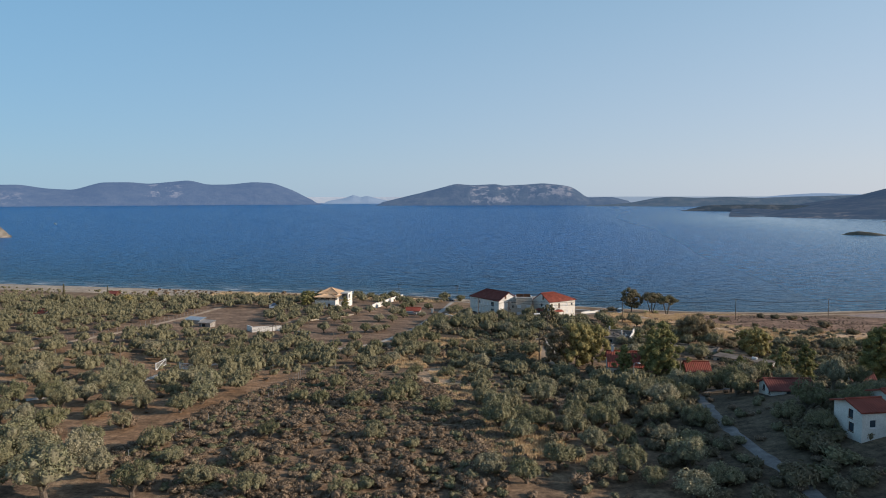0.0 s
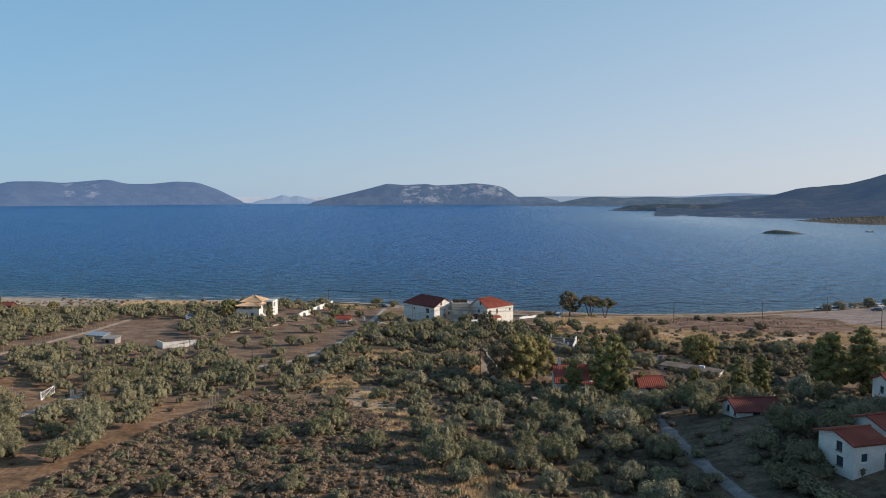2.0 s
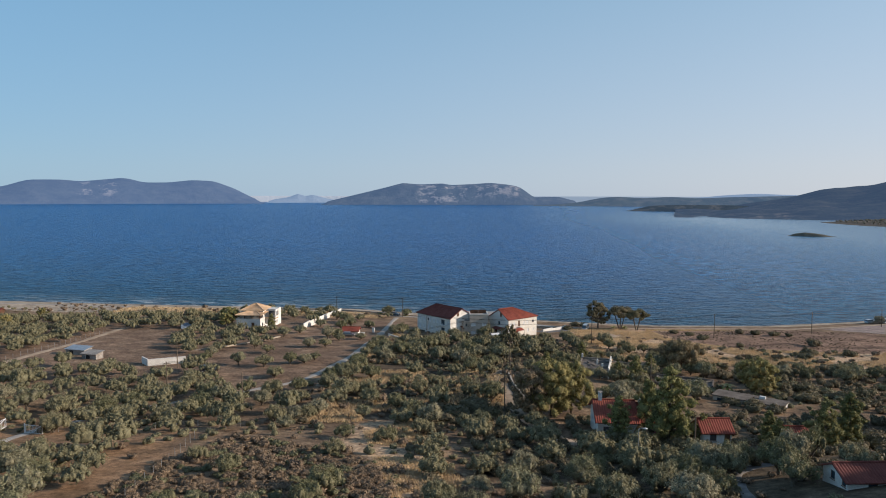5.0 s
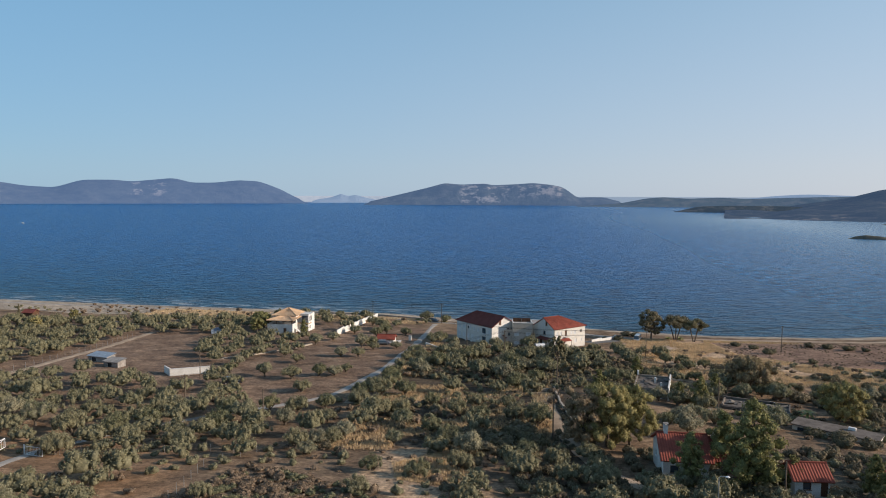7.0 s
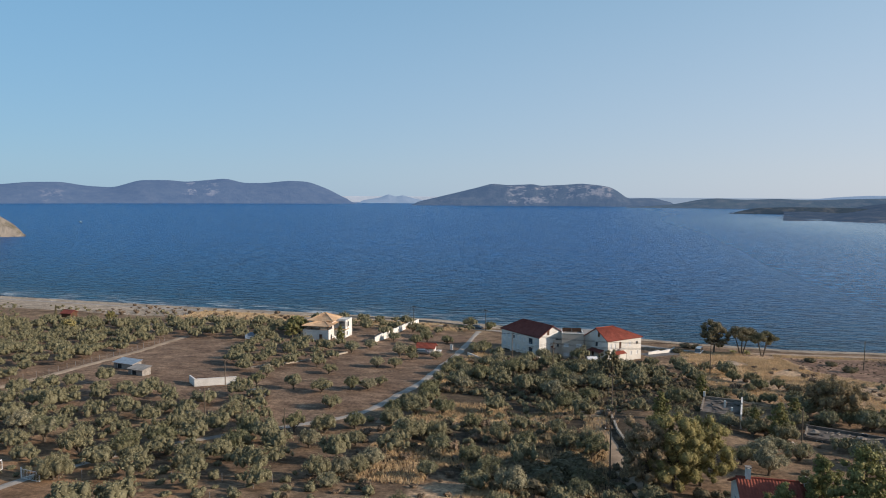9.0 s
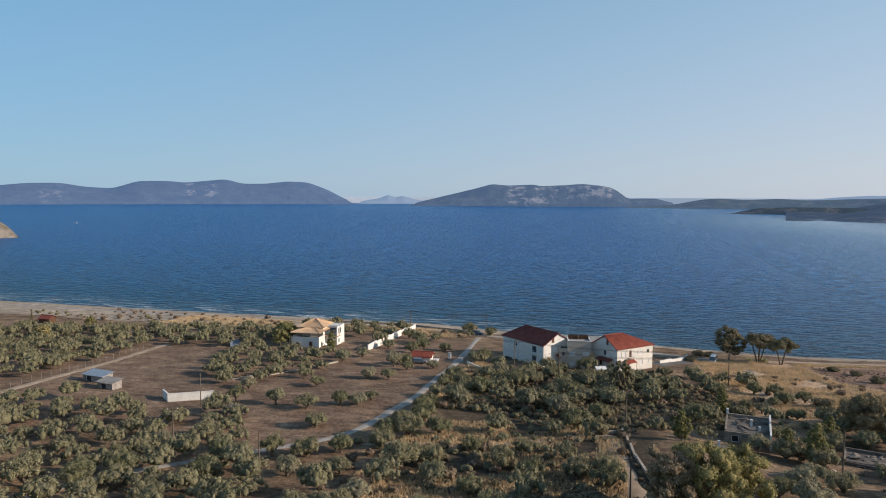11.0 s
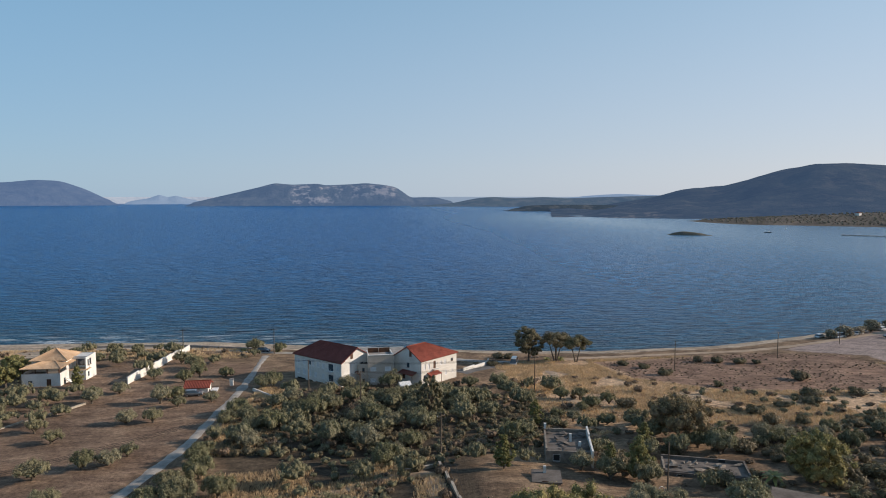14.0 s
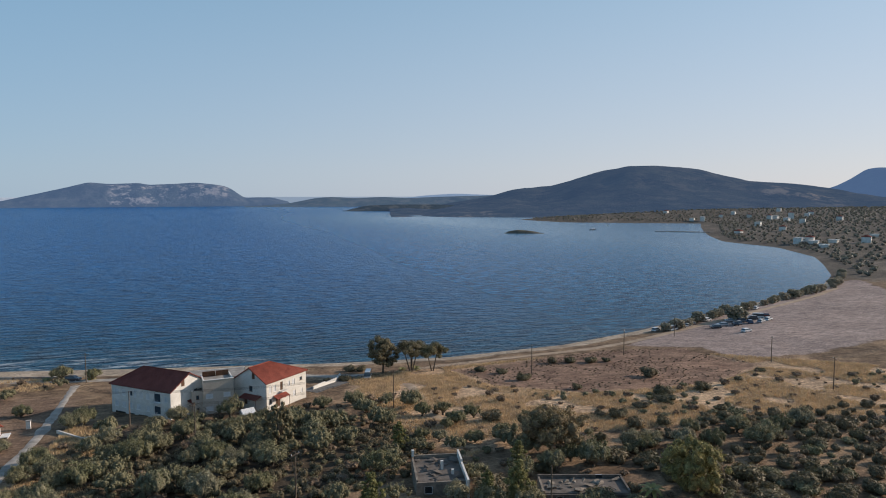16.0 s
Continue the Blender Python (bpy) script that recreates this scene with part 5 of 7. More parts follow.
beach = [(143, 49), (149, 51), (156, 55), (162, 57), (169, 60), (177, 64), (185, 67), (193, 71), (201, 74), (209, 77), (217, 80), (225, 84), (233, 87), (241, 90), (249, 93), (257, 96), (265, 99), (273, 102), (281, 105), (289, 108), (297, 112), (306, 116), (314, 121), (322, 126), (331, 132), (340, 138), (349, 144), (358, 151), (367, 158)]
for i, (x, y) in enumerate(beach):
    tam[i % 3](x + RNG.uniform(-1.5, 1.5), y - 2.5 + RNG.uniform(-1.5, 1.5), RNG.uniform(0.55, 1.0), i * 0.9)
tam[0](180, 50, 1.2, 0.5), tam[1](183, 54, 0.9, 1.5)


def palm(x, y, h, s):
    t = thing("palm_tree", spot(x, y, s), "small palm with arching fronds", "palm", "palm trees")
    bm = bmesh.new()
    tube(bm, (0, 0, -0.3), (0, 0, h), 0.26, 0.2, 8)
    part("trunk", bm, M["bark"], t)
    for i in range(16):
        bm = bmesh.new()
        a, up = i * 0.785 + (0.4 if i > 7 else 0), (0.9 if i > 7 else 0.35)
        pts = []
        for k in range(6):
            f = k / 5
            r, z = 2.0 * f, h + 1.9 * up * f - 1.5 * f * f
            wdt = 0.32 * math.sin(math.pi * (0.1 + 0.85 * f))
            for sgn in (-1, 1):
                pts.append(bm.verts.new((r * math.cos(a) - sgn * wdt * math.sin(a), r * math.sin(a) + sgn * wdt * math.cos(a), z - 0.12 * abs(sgn))))
        for k in range(5):
            bm.faces.new((pts[2 * k], pts[2 * k + 1], pts[2 * k + 3], pts[2 * k + 2]))
        part("frond", bm, M["pine"], t)


for x, y, h, s in [(38, -83, 1.2, 1.0), (35, 21.5, 0.8, 0.9), (31, 22, 0.7, 0.8), (-52.5, 44, 0.8, 0.9), (-63.5, 46, 0.7, 0.8)]:
    palm(x, y, h, s)
plain_trees = []
for poly, gap, seed, skip in [([(345, 60), (380, 150), (430, 205), (480, 262), (540, 350), (552, 440), (620, 540), (690, 620), (790, 730), (880, 850), (780, 930), (670, 1000), (660, 1150), (1000, 1300), (1700, 1300), (1500, 500), (900, 0), (600, -150), (345, -60)], 8.8, 91, 0.1),
                              ([(368, 140), (376, 150), (480, 262), (545, 360), (552, 440), (610, 535), (625, 530), (570, 440), (560, 340), (500, 260), (400, 150)], 7.5, 92, 0.1),
                              ([(140, -90), (140, -30), (190, -20), (260, 30), (345, 90), (345, -60), (220, -110)], 9.0, 93, 0.35)]:
    plain_trees += scattered(poly, gap, seed, skip=skip)
far_kinds = [shrub_kind("shrub", M["far_leaf"], "far rounded tree", 38, 2.0, 2.0, 0.66) for _ in range(3)]
merged("plain_trees", far_kinds, [(x, y, RNG.uniform(2.0, 6.2) if x > 300 else RNG.uniform(1.5, 4.5)) for x, y in plain_trees], 4.2, M["far_leaf"], "scattered trees and gardens of the coastal plain", "trees", 1.0)
for k in olive_kinds + scrub_kinds + dark_kinds + sage_kinds + far_kinds:      # the first of each kind was only a pattern
    for o in [*k.children, k]:
        bpy.data.objects.remove(o)

# ---- building pieces ----
def one_piece(bm):
    """Welds abutting boxes into one shell, without the faces between them."""
    bmesh.ops.remove_doubles(bm, verts=bm.verts, dist=1e-4)
    bm.verts.index_update()
    met = {}
    for f in bm.faces:
        met.setdefault(tuple(sorted(v.index for v in f.verts)), []).append(f)
    bmesh.ops.delete(bm, geom=[f for fs in met.values() if len(fs) > 1 for f in fs], context='FACES_ONLY')


def panel(name, parent, p0, p1, z0, z1, material, openings=(), thick=0.28, gable=None, label=""):
    """A wall from p0 to p1, its outer face to the right of that way, with openings (u0, u1, v0, v1, style) cut through it."""
    p0, p1 = Vector((*p0, 0)), Vector((*p1, 0))
    d = (p1 - p0)
    length = d.length
    d.normalize()
    m = Matrix(((d.x, -d.y, 0, p0.x), (d.y, d.x, 0, p0.y), (0, 0, 1, z0), (0, 0, 0, 1)))
    high = [o for o in openings if o[3] > z1 - z0]
    openings = [o for o in openings if o[3] <= z1 - z0]
    us = sorted({0.0, length, *(o[0] for o in openings), *(o[1] for o in openings)})
    vs = sorted({0.0, z1 - z0, *(o[2] for o in openings), *(o[3] for o in openings)})
    bm = bmesh.new()
    for a, b in zip(us[:-1], us[1:]):
        for c, e in zip(vs[:-1], vs[1:]):
            if not any(o[0] <= a and b <= o[1] and o[2] <= c and e <= o[3] for o in openings):
                box(bm, a, 0, c, b, thick, e)
    if gable:
        hull(bm, [(0, 0, z1 - z0), (length, 0, z1 - z0), (gable[0], 0, z1 - z0 + gable[1]), (0, thick, z1 - z0), (length, thick, z1 - z0), (gable[0], thick, z1 - z0 + gable[1])])
    one_piece(bm)
    bmesh.ops.transform(bm, matrix=m, verts=bm.verts)
    wall = part(name, bm, material, parent, label)
    for o in openings:
        fill_opening(parent, m, o, thick)
    for u0, u1, v0, v1, style in high:         # small doors in a gable, set on its face
        bm = boxes((u0, -0.05, v0, u1, -0.003, v1))
        bmesh.ops.transform(bm, matrix=m, verts=bm.verts)
        part("gable_door", bm, M["brown"], parent)
    return wall


def fill_opening(parent, m, o, thick):
    u0, u1, v0, v1, style = o
    f = 0.07
    bm = bmesh.new()
    for b in ((u0, 0.06, v0, u0 + f, 0.16, v1), (u1 - f, 0.06, v0, u1, 0.16, v1), (u0 + f, 0.06, v0, u1 - f, 0.16, v0 + f), (u0 + f, 0.06, v1 - f, u1 - f, 0.16, v1)):
        box(bm, *b)
    if style in "wsg":
        box(bm, u0 - 0.06, -0.07, v0 - 0.07, u1 + 0.06, 0.06, v0 - 0.003)
    bmesh.ops.transform(bm, matrix=m, verts=bm.verts)
    w = part("door" if style == "d" else "window", bm, M["brown"] if style in "dg" else M["whitemetal"], parent)
    mid = (u0 + u1) / 2
    if style == "s":
        for a, b in ((u0 + f, mid - 0.01), (mid + 0.01, u1 - f)):
            bm = bmesh.new()
            k = 7                                  # one louvred leaf: a folded front and a flat back
            h = (v1 - v0 - 2 * f) / k
            prof = [p for i in range(k) for p in ((0.075, v0 + f + h * i), (0.10, v0 + f + h * (i + 0.98)))]
            prof += [(0.115, v1 - f), (0.115, v0 + f)]
            ring_a, ring_b = ([bm.verts.new((u, y, z)) for y, z in prof] for u in (a, b))
            for i in range(len(prof)):
                j = (i + 1) % len(prof)
                bm.faces.new((ring_a[i], ring_b[i], ring_b[j], ring_a[j]))
            bm.faces.new(ring_a)
            bm.faces.new(ring_b[::-1])
            bmesh.ops.transform(bm, matrix=m, verts=bm.verts)
            part("shutter", bm, M["shutter"], w)
    elif style == "o":
        # near-black sheet closes the opening, painting in the darkness of an unlit interior
        bm = boxes((u0, thick - 0.03, v0, u1, thick, v1))
        bmesh.ops.transform(bm, matrix=m, verts=bm.verts)
        part("dark_room", bm, M["dark"], w)
    else:
        bm = boxes((u0 + f, 0.10, v0 + f, u1 - f, 0.125, v1 - f))
        bmesh.ops.transform(bm, matrix=m, verts=bm.verts)
        part("leaf" if style == "d" else "pane", bm, M["brown"] if style == "d" else M["glass"], w)


def roof_slab(name, parent, L, W, z, rise, r0, r1, material, over=0.45, thick=0.16, y0=0.0, label=""):
    """A roof over 0..L, y0..y0+W: ridge from r0 to r1; a ridge that reaches an end makes a gable there."""
    e = over
    low = z - rise * e / (W / 2)
    a, b, c, d = (-e, y0 - e, low), (L + e, y0 - e, low), (L + e, y0 + W + e, low), (-e, y0 + W + e, low)
    p, q = (r0 if r0 > 0.01 else -e, y0 + W / 2, z + rise), (r1 if r1 < L - 0.01 else L + e, y0 + W / 2, z + rise)
    slopes = [("slope_front", (a, b, q, p)), ("slope_back", (c, d, p, q))]
    if r1 < L - 0.01:
        slopes.append(("hip", (b, c, q)))
    if r0 > 0.01:
        slopes.append(("hip", (d, a, p)))
    bm = bmesh.new()
    for n, pts in slopes:
        if len(pts) == 4:
            e0, e1, t1, t0 = (Vector(v) for v in pts)
        else:
            e0, e1 = Vector(pts[0]), Vector(pts[1])
            t0 = t1 = Vector(pts[2])
        cols = max(4, int((e1 - e0).length / 0.36))
        up = (e1 - e0).cross(((t0 + t1) / 2) - e0).normalized()
        lower, upper, under = [], [], []
        for i in range(2 * cols + 1):
            f = i / (2 * cols)
            h = up * (0.055 if i % 2 else 0.0)
            lower.append(bm.verts.new(e0.lerp(e1, f) + h))
            upper.append(bm.verts.new(t0.lerp(t1, f) + h * (1.0 if len(pts) == 4 else 0.0)))
        for i in range(2 * cols):
            bm.faces.new((lower[i], lower[i + 1], upper[i + 1], upper[i]))
        bm.faces.new([bm.verts.new(v - up * thick) for v in ((e1, e0, t0, t1) if len(pts) == 4 else (e1, e0, t0))])
        rim = [e0, e1] + ([t1, t0] if len(pts) == 4 else [t0])
        for v0, v1 in zip(rim, rim[1:] + rim[:1]):
            bm.faces.new([bm.verts.new(v) for v in (v0, v0 - up * thick, v1 - up * thick, v1)])
    roof = part(name, bm, material, parent, label)
    bm = bmesh.new()
    tube(bm, Vector(p) + Vector((0, 0, 0.05)), Vector(q) + Vector((0, 0, 0.05)), 0.13, 0.13, 8)
    for h0, h1 in ((b, q), (c, q)) if r1 < L - 0.01 else ():
        tube(bm, Vector(h0) + Vector((0, 0, 0.05)), Vector(h1) + Vector((0, 0, 0.05)), 0.11, 0.11, 8)
    for h0, h1 in ((a, p), (d, p)) if r0 > 0.01 else ():
        tube(bm, Vector(h0) + Vector((0, 0, 0.05)), Vector(h1) + Vector((0, 0, 0.05)), 0.11, 0.11, 8)
    part("ridge_tiles", bm, material, roof)
    return roof


def frame_at(x, y, turn, z=None):
    return Matrix.Translation((x, y, ground_at(x, y) if z is None else z)) @ Matrix.Rotation(radians(turn), 4, 'Z')


def house(name, x, y, z, turn, L, W, H, rise, wall, tiles, label, front=(), right=(), back=(), left=(), gable="", hips=(0, 0), below=1.5, chimney=None, over=0.45, group=""):
    """A house whose front wall runs from its left corner (x, y) along turn; the wall height is H above z."""
    t = thing(name, frame_at(x, y, turn, z), label, "house", group)
    g = (W / 2, rise)
    shift = lambda ops: [(a, b, c + below, d + below, s) for a, b, c, d, s in ops]
    panel("wall", t, (0, 0), (L, 0), -below, H, wall, shift(front))
    panel("wall", t, (L, 0.28), (L, W - 0.28), -below, H, wall, shift(right), gable=(W / 2 - 0.28, rise) if hips[1] == 0 else None)
    panel("wall", t, (L, W), (0, W), -below, H, wall, shift(back))
    panel("wall", t, (0, W - 0.28), (0, 0.28), -below, H, wall, shift(left), gable=(W / 2 - 0.28, rise) if hips[0] == 0 else None)
    part("inner_floor", boxes((0.3, 0.3, -0.1, L - 0.3, W - 0.3, 0.0)), M["concrete"], t)
    roof_slab("roof", t, L, W, H, rise, hips[0], L - hips[1], tiles, over)
    if chimney:
        cx, cy, top = chimney
        c = part("chimney", boxes((cx - 0.3, cy - 0.3, H, cx + 0.3, cy + 0.3, top)), wall, t)
        part("chimney_cap", boxes((cx - 0.38, cy - 0.38, top + 0.16, cx + 0.38, cy + 0.38, top + 0.24), (cx - 0.28, cy - 0.28, top, cx - 0.16, cy - 0.16, top + 0.16), (cx + 0.16, cy - 0.28, top, cx + 0.28, cy - 0.16, top + 0.16),
                                    (cx - 0.28, cy + 0.16, top, cx - 0.16, cy + 0.28, top + 0.16), (cx + 0.16, cy + 0.16, top, cx + 0.28, cy + 0.28, top + 0.16)), M["concrete"], c)
    return t


def row(n, start, step, w, v0, v1, style):
    return [(start + i * step, start + i * step + w, v0, v1, style) for i in range(n)]


def canopy(parent, p0, p1, out, z, tiles, name="awning"):
    """A small lean-to roof along a wall from p0 to p1."""
    p0, p1 = Vector((*p0, 0)), Vector((*p1, 0))
    d = (p1 - p0).normalized()
    n = Vector((d.y, -d.x, 0))
    bm = bmesh.new()
    hull(bm, [p0 + Vector((0, 0, z)), p1 + Vector((0, 0, z)), p0 + n * out + Vector((0, 0, z - 0.55)), p1 + n * out + Vector((0, 0, z - 0.55)),
              p0 + Vector((0, 0, z - 0.14)), p1 + Vector((0, 0, z - 0.14)), p0 + n * out + Vector((0, 0, z - 0.67)), p1 + n * out + Vector((0, 0, z - 0.67))])
    a = part(name, bm, tiles, parent, "small tiled lean-to roof")
    for q in (p0, p1):
        bm = bmesh.new()
        s = q + n * (out - 0.12) + d * (0.1 if q is p0 else -0.1)
        tube(bm, (s.x, s.y, -0.3), (s.x, s.y, z - 0.62), 0.06)
        part("post", bm, M["brown"], a)


def railing(parent, p0, p1, z, h=0.95, name="railing"):
    p0, p1 = Vector((*p0, z)), Vector((*p1, z))
    n = max(3, int((p1 - p0).length / 0.35))
    bm = bmesh.new()
    for i in range(n + 1):
        p = p0.lerp(p1, i / n)
        tube(bm, p, p + Vector((0, 0, h)), 0.018, None, 4)
    for k in (0.1, h):
        tube(bm, p0 + Vector((0, 0, k)), p1 + Vector((0, 0, k)), 0.028, None, 4)
    return part(name, bm, M["metal"], parent)


# ---- the hotel: two tiled wings in a V and a flat-roofed stair tower ----
HB = 3.9
hotel = thing("hotel", Matrix.Translation((-21, 0, HB)), "white two-wing hotel with hipped tile roofs and flat stair tower", "hotel")


def wing(x, y, turn, L, W, tiles, front, right, left, hips, rise, label):
    w = new("wing")
    w.parent = hotel
    w.matrix_basis = Matrix.Translation((x + 21, y, 0)) @ Matrix.Rotation(radians(turn), 4, 'Z')
    tagged(w, label)
    sh = lambda ops: [(a, b, c + 1.2, d + 1.2, s) for a, b, c, d, s in ops]
    panel("wall", w, (0, 0), (L, 0), -1.2, 7.1, M["plaster"] if tiles == M["tile_dark"] else M["cream"], sh(front))
    panel("wall", w, (L, 0.28), (L, W - 0.28), -1.2, 7.1, M["plaster"] if hips[1] == 0 else M["cream"], sh(right), gable=(W / 2 - 0.28, rise) if hips[1] == 0 else None)
    panel("wall", w, (L, W), (0, W), -1.2, 7.1, M["cream"])
    panel("wall", w, (0, W - 0.28), (0, 0.28), -1.2, 7.1, M["plaster"] if hips[0] == 0 else M["cream"], sh(left), gable=(W / 2 - 0.28, rise) if hips[0] == 0 else None)
    roof_slab("roof", w, L, W, 7.1, rise, hips[0], L - hips[1], tiles, 0.4)
    bm = boxes((-0.05, -0.06, 3.62, L + 0.05, 0.0, 3.74))
    part("string_course", bm, M["plaster"], w)
    return w


dark_front = (row(2, 0.9, 2.3, 1.2, 4.6, 5.9, "s") + [(5.6, 6.5, 4.7, 5.8, "w"), (6.8, 7.7, 4.6, 6.2, "s")] + row(2, 8.6, 2.0, 1.1, 4.6, 5.9, "s") + [(13.0, 14.9, 4.3, 6.2, "w"), (16.0, 17.0, 4.6, 5.9, "s")]
              + row(4, 0.9, 2.25, 1.2, 1.9, 3.2, "s") + [(10.6, 11.6, 1.9, 3.2, "s"), (13.0, 14.9, 1.6, 3.4, "w"), (16.0, 17.0, 1.9, 3.2, "s")] + [(0.8, 4.2, 0.1, 0.9, "o"), (5.2, 7.0, 0.1, 0.9, "o"), (8.0, 11.0, 0.1, 0.9, "o")])
w1 = wing(-42.8, 3.0, -44.8, 17.9, 10.6, M["tile_dark"], dark_front, [(6.4, 7.4, 4.5, 5.9, "g"), (8.3, 9.2, 1.2, 3.2, "d"), (2.8, 3.7, 7.4, 8.9, "d")], [], (4.2, 0), 2.9, "wing with dark maroon tiled roof")
for v in (4.25, 1.55):
    slab = part("balcony", boxes((12.8, -1.0, v - 0.14, 15.1, -0.003, v)), M["plaster"], w1)
    railing(slab, (12.85, -0.95), (15.05, -0.95), v, 0.9)
canopy(w1, (17.9, 4.6), (17.9, 9.4), 1.6, 3.9, M["tile_dark"])
red_front = [(0.9, 1.7, 4.4, 5.9, "s"), (2.4, 3.2, 4.4, 5.9, "s"), (4.6, 5.5, 4.2, 6.1, "d"), (8.6, 9.6, 4.5, 5.9, "s"), (11.4, 12.3, 4.9, 5.7, "g"), (7.2, 7.9, 4.6, 5.7, "s")] + [(0.9, 1.9, 1.6, 3.1, "w"), (9.0, 9.9, 1.7, 3.0, "s"), (11.8, 12.4, 1.8, 2.9, "s"), (3.0, 4.6, 0.6, 2.7, "d")]
w2 = wing(-10.2, -9.7, 41.8, 13.7, 9.6, M["tile"], red_front, [(2, 3, 4.5, 5.9, "s"), (6, 7, 4.5, 5.9, "s")], [(4.2, 5.2, 4.6, 5.8, "g"), (5.2, 6.0, 7.5, 9.0, "d"), (2.6, 3.6, 1.4, 3.2, "d")], (0, 7.3), 2.9, "wing with bright red tiled roof")
slab = part("balcony", boxes((4.2, -0.9, 3.98, 6.4, -0.003, 4.12)), M["plaster"], w2)
railing(slab, (4.25, -0.85), (6.35, -0.85), 4.12, 0.9)
canopy(w2, (2.2, 0), (6.4, 0), 1.4, 3.5, M["tile"])
canopy(w2, (0, 6.6), (0, 1.4), 1.9, 3.9, M["tile_dark"])
tower = new("stair_tower")
tower.parent = hotel
tower.matrix_basis = Matrix.Translation((-2.4, -7.6, 0)) @ Matrix.Rotation(radians(5), 4, 'Z')
panel("wall", tower, (0, 0), (6.4, 0), -1.2, 8.2, M["beige"], [(0.5, 2.0, 5.4, 6.4, "s"), (4.2, 5.7, 5.4, 6.4, "s"), (0.5, 2.0, 2.6, 3.6, "s"), (4.4, 5.6, 2.7, 3.4, "w"), (1.0, 2.4, 0.4, 1.9, "o")])
panel("wall", tower, (6.4, 0.28), (6.4, 6.0), -1.2, 8.2, M["cream"])
panel("wall", tower, (6.4, 6.28), (0, 6.28), -1.2, 8.2, M["cream"])
panel("wall", tower, (0, 6.0), (0, 0.28), -1.2, 8.2, M["plaster"])
part("flat_roof", boxes((0.28, 0.28, 7.5, 6.12, 6.0, 7.7)), M["concrete"], tower)
part("parapet_cap", boxes((-0.1, -0.1, 8.2, 6.5, 0.35, 8.32)), M["plaster"], tower)
panel("stair_wall", tower, (-2.4, 0.8), (-0.003, 0.8), -1.2, 5.9, M["beige"], [(0.9, 1.5, 5.2, 6.1, "g"), (0.9, 1.5, 2.4, 3.3, "g")])
panel("stair_wall", tower, (-2.4, 9.0), (-2.4, 1.08), -1.2, 5.9, M["plaster"], [(6.0, 6.8, 4.8, 6.0, "g")])
part("stair_roof", boxes((-2.1, 1.1, 5.4, -0.003, 9.0, 5.6)), M["slab"], tower)
for px, pw in ((0.35, 2.8), (3.25, 2.8)):
    part("roof_screen", boxes((px, 5.5, 7.7, px + pw, 5.6, 8.9), (px, 5.1, 7.7, px + 0.1, 5.5, 8.8)), M["brown"], tower, "dark slatted roof screen")
link = new("link_block")
link.parent = hotel
link.matrix_basis = Matrix.Translation((-6.4, 1.5, 0))
panel("wall", link, (0, 0), (3.6, -1.2), -1.2, 6.3, M["plaster"], [(0.9, 1.8, 5.2, 6.9 - 0.6, "w")])
panel("wall", link, (10.6, -1.4), (14.0, 0.2), -1.2, 6.3, M["plaster"], [(0.9, 2.0, 5.5, 6.6, "g")])
part("flat_roof", boxes((0.3, 0.6, 6.0, 13.7, 8.6, 6.2)), M["concrete"], link)
part("roof_terrace", boxes((3.7, -3.0, 6.0, 10.4, 0.597, 6.2)), M["slab"], link)
part("back_wall", boxes((0.0, 8.6, -1.2, 14.0, 8.9, 6.3)), M["plaster"], link)
railing(link, (0.3, 0.4), (3.4, -0.7), 6.3, 0.8)
pole = part("gutter_pipe", boxes((-0.05, -0.1, -1.0, 0.05, -0.003, 7.0)), M["metal"], w2)
shed = thing("garden_shed", frame_at(-15.5, -17.0, 20), "small shed with pitched white sheet roof among the trees", "shed")
for p0, p1 in (((0, 0), (2.4, 0)), ((2.4, 0.28), (2.4, 1.9)), ((2.4, 2.18), (0, 2.18)), ((0, 1.9), (0, 0.28))):
    panel("wall", shed, p0, p1, -0.8, 1.7, M["plaster"], [(0.7, 1.5, 0.8, 2.3, "d")] if p1[0] > p0[0] else ())
roof_slab("roof", shed, 2.4, 2.18, 1.7, 0.6, 0, 2.4, M["whitemetal"], 0.3, 0.06)
terrace = thing("terrace_wall", frame_at(-51.5, -11.4, -51, ground_at(-47, -16)), "low cream garden retaining wall below the hotel", "wall")
panel("wall", terrace, (0, 0), (8.8, 0), -1.0, 0.5, M["cream"], (), 0.35)
panel("wall", terrace, (8.8, 0.0), (13.0, 5.5), -1.0, 0.6, M["cream"], (), 0.35)

# ---- villa with ochre roofs ----
vz = 4.8
villa = thing("villa", Matrix.Translation((-108.5, 3.0, vz)), "white two-storey villa with ochre tiled roofs and porch", "house")
sh = lambda ops: [(a, b, c + 1.5, d + 1.5, s) for a, b, c, d, s in ops]
panel("wall", villa, (0, 0), (8.3, 0), -1.5, 6.0, M["plaster"], sh([(0.8, 2.2, 3.6, 5.3, "g"), (3.2, 4.8, 3.6, 5.3, "g"), (5.8, 7.4, 3.6, 5.3, "g")]))
panel("wall", villa, (8.3, 0.28), (8.3, 7.8), -1.5, 6.0, M["plaster"], sh([(1.0, 1.9, 4.0, 5.2, "g"), (3.2, 4.0, 4.0, 5.2, "w"), (1.0, 1.9, 1.0, 2.2, "w"), (3.0, 3.9, 0.2, 2.2, "d")]))
panel("wall", villa, (8.3, 8.08), (0, 8.08), -1.5, 6.0, M["plaster"])
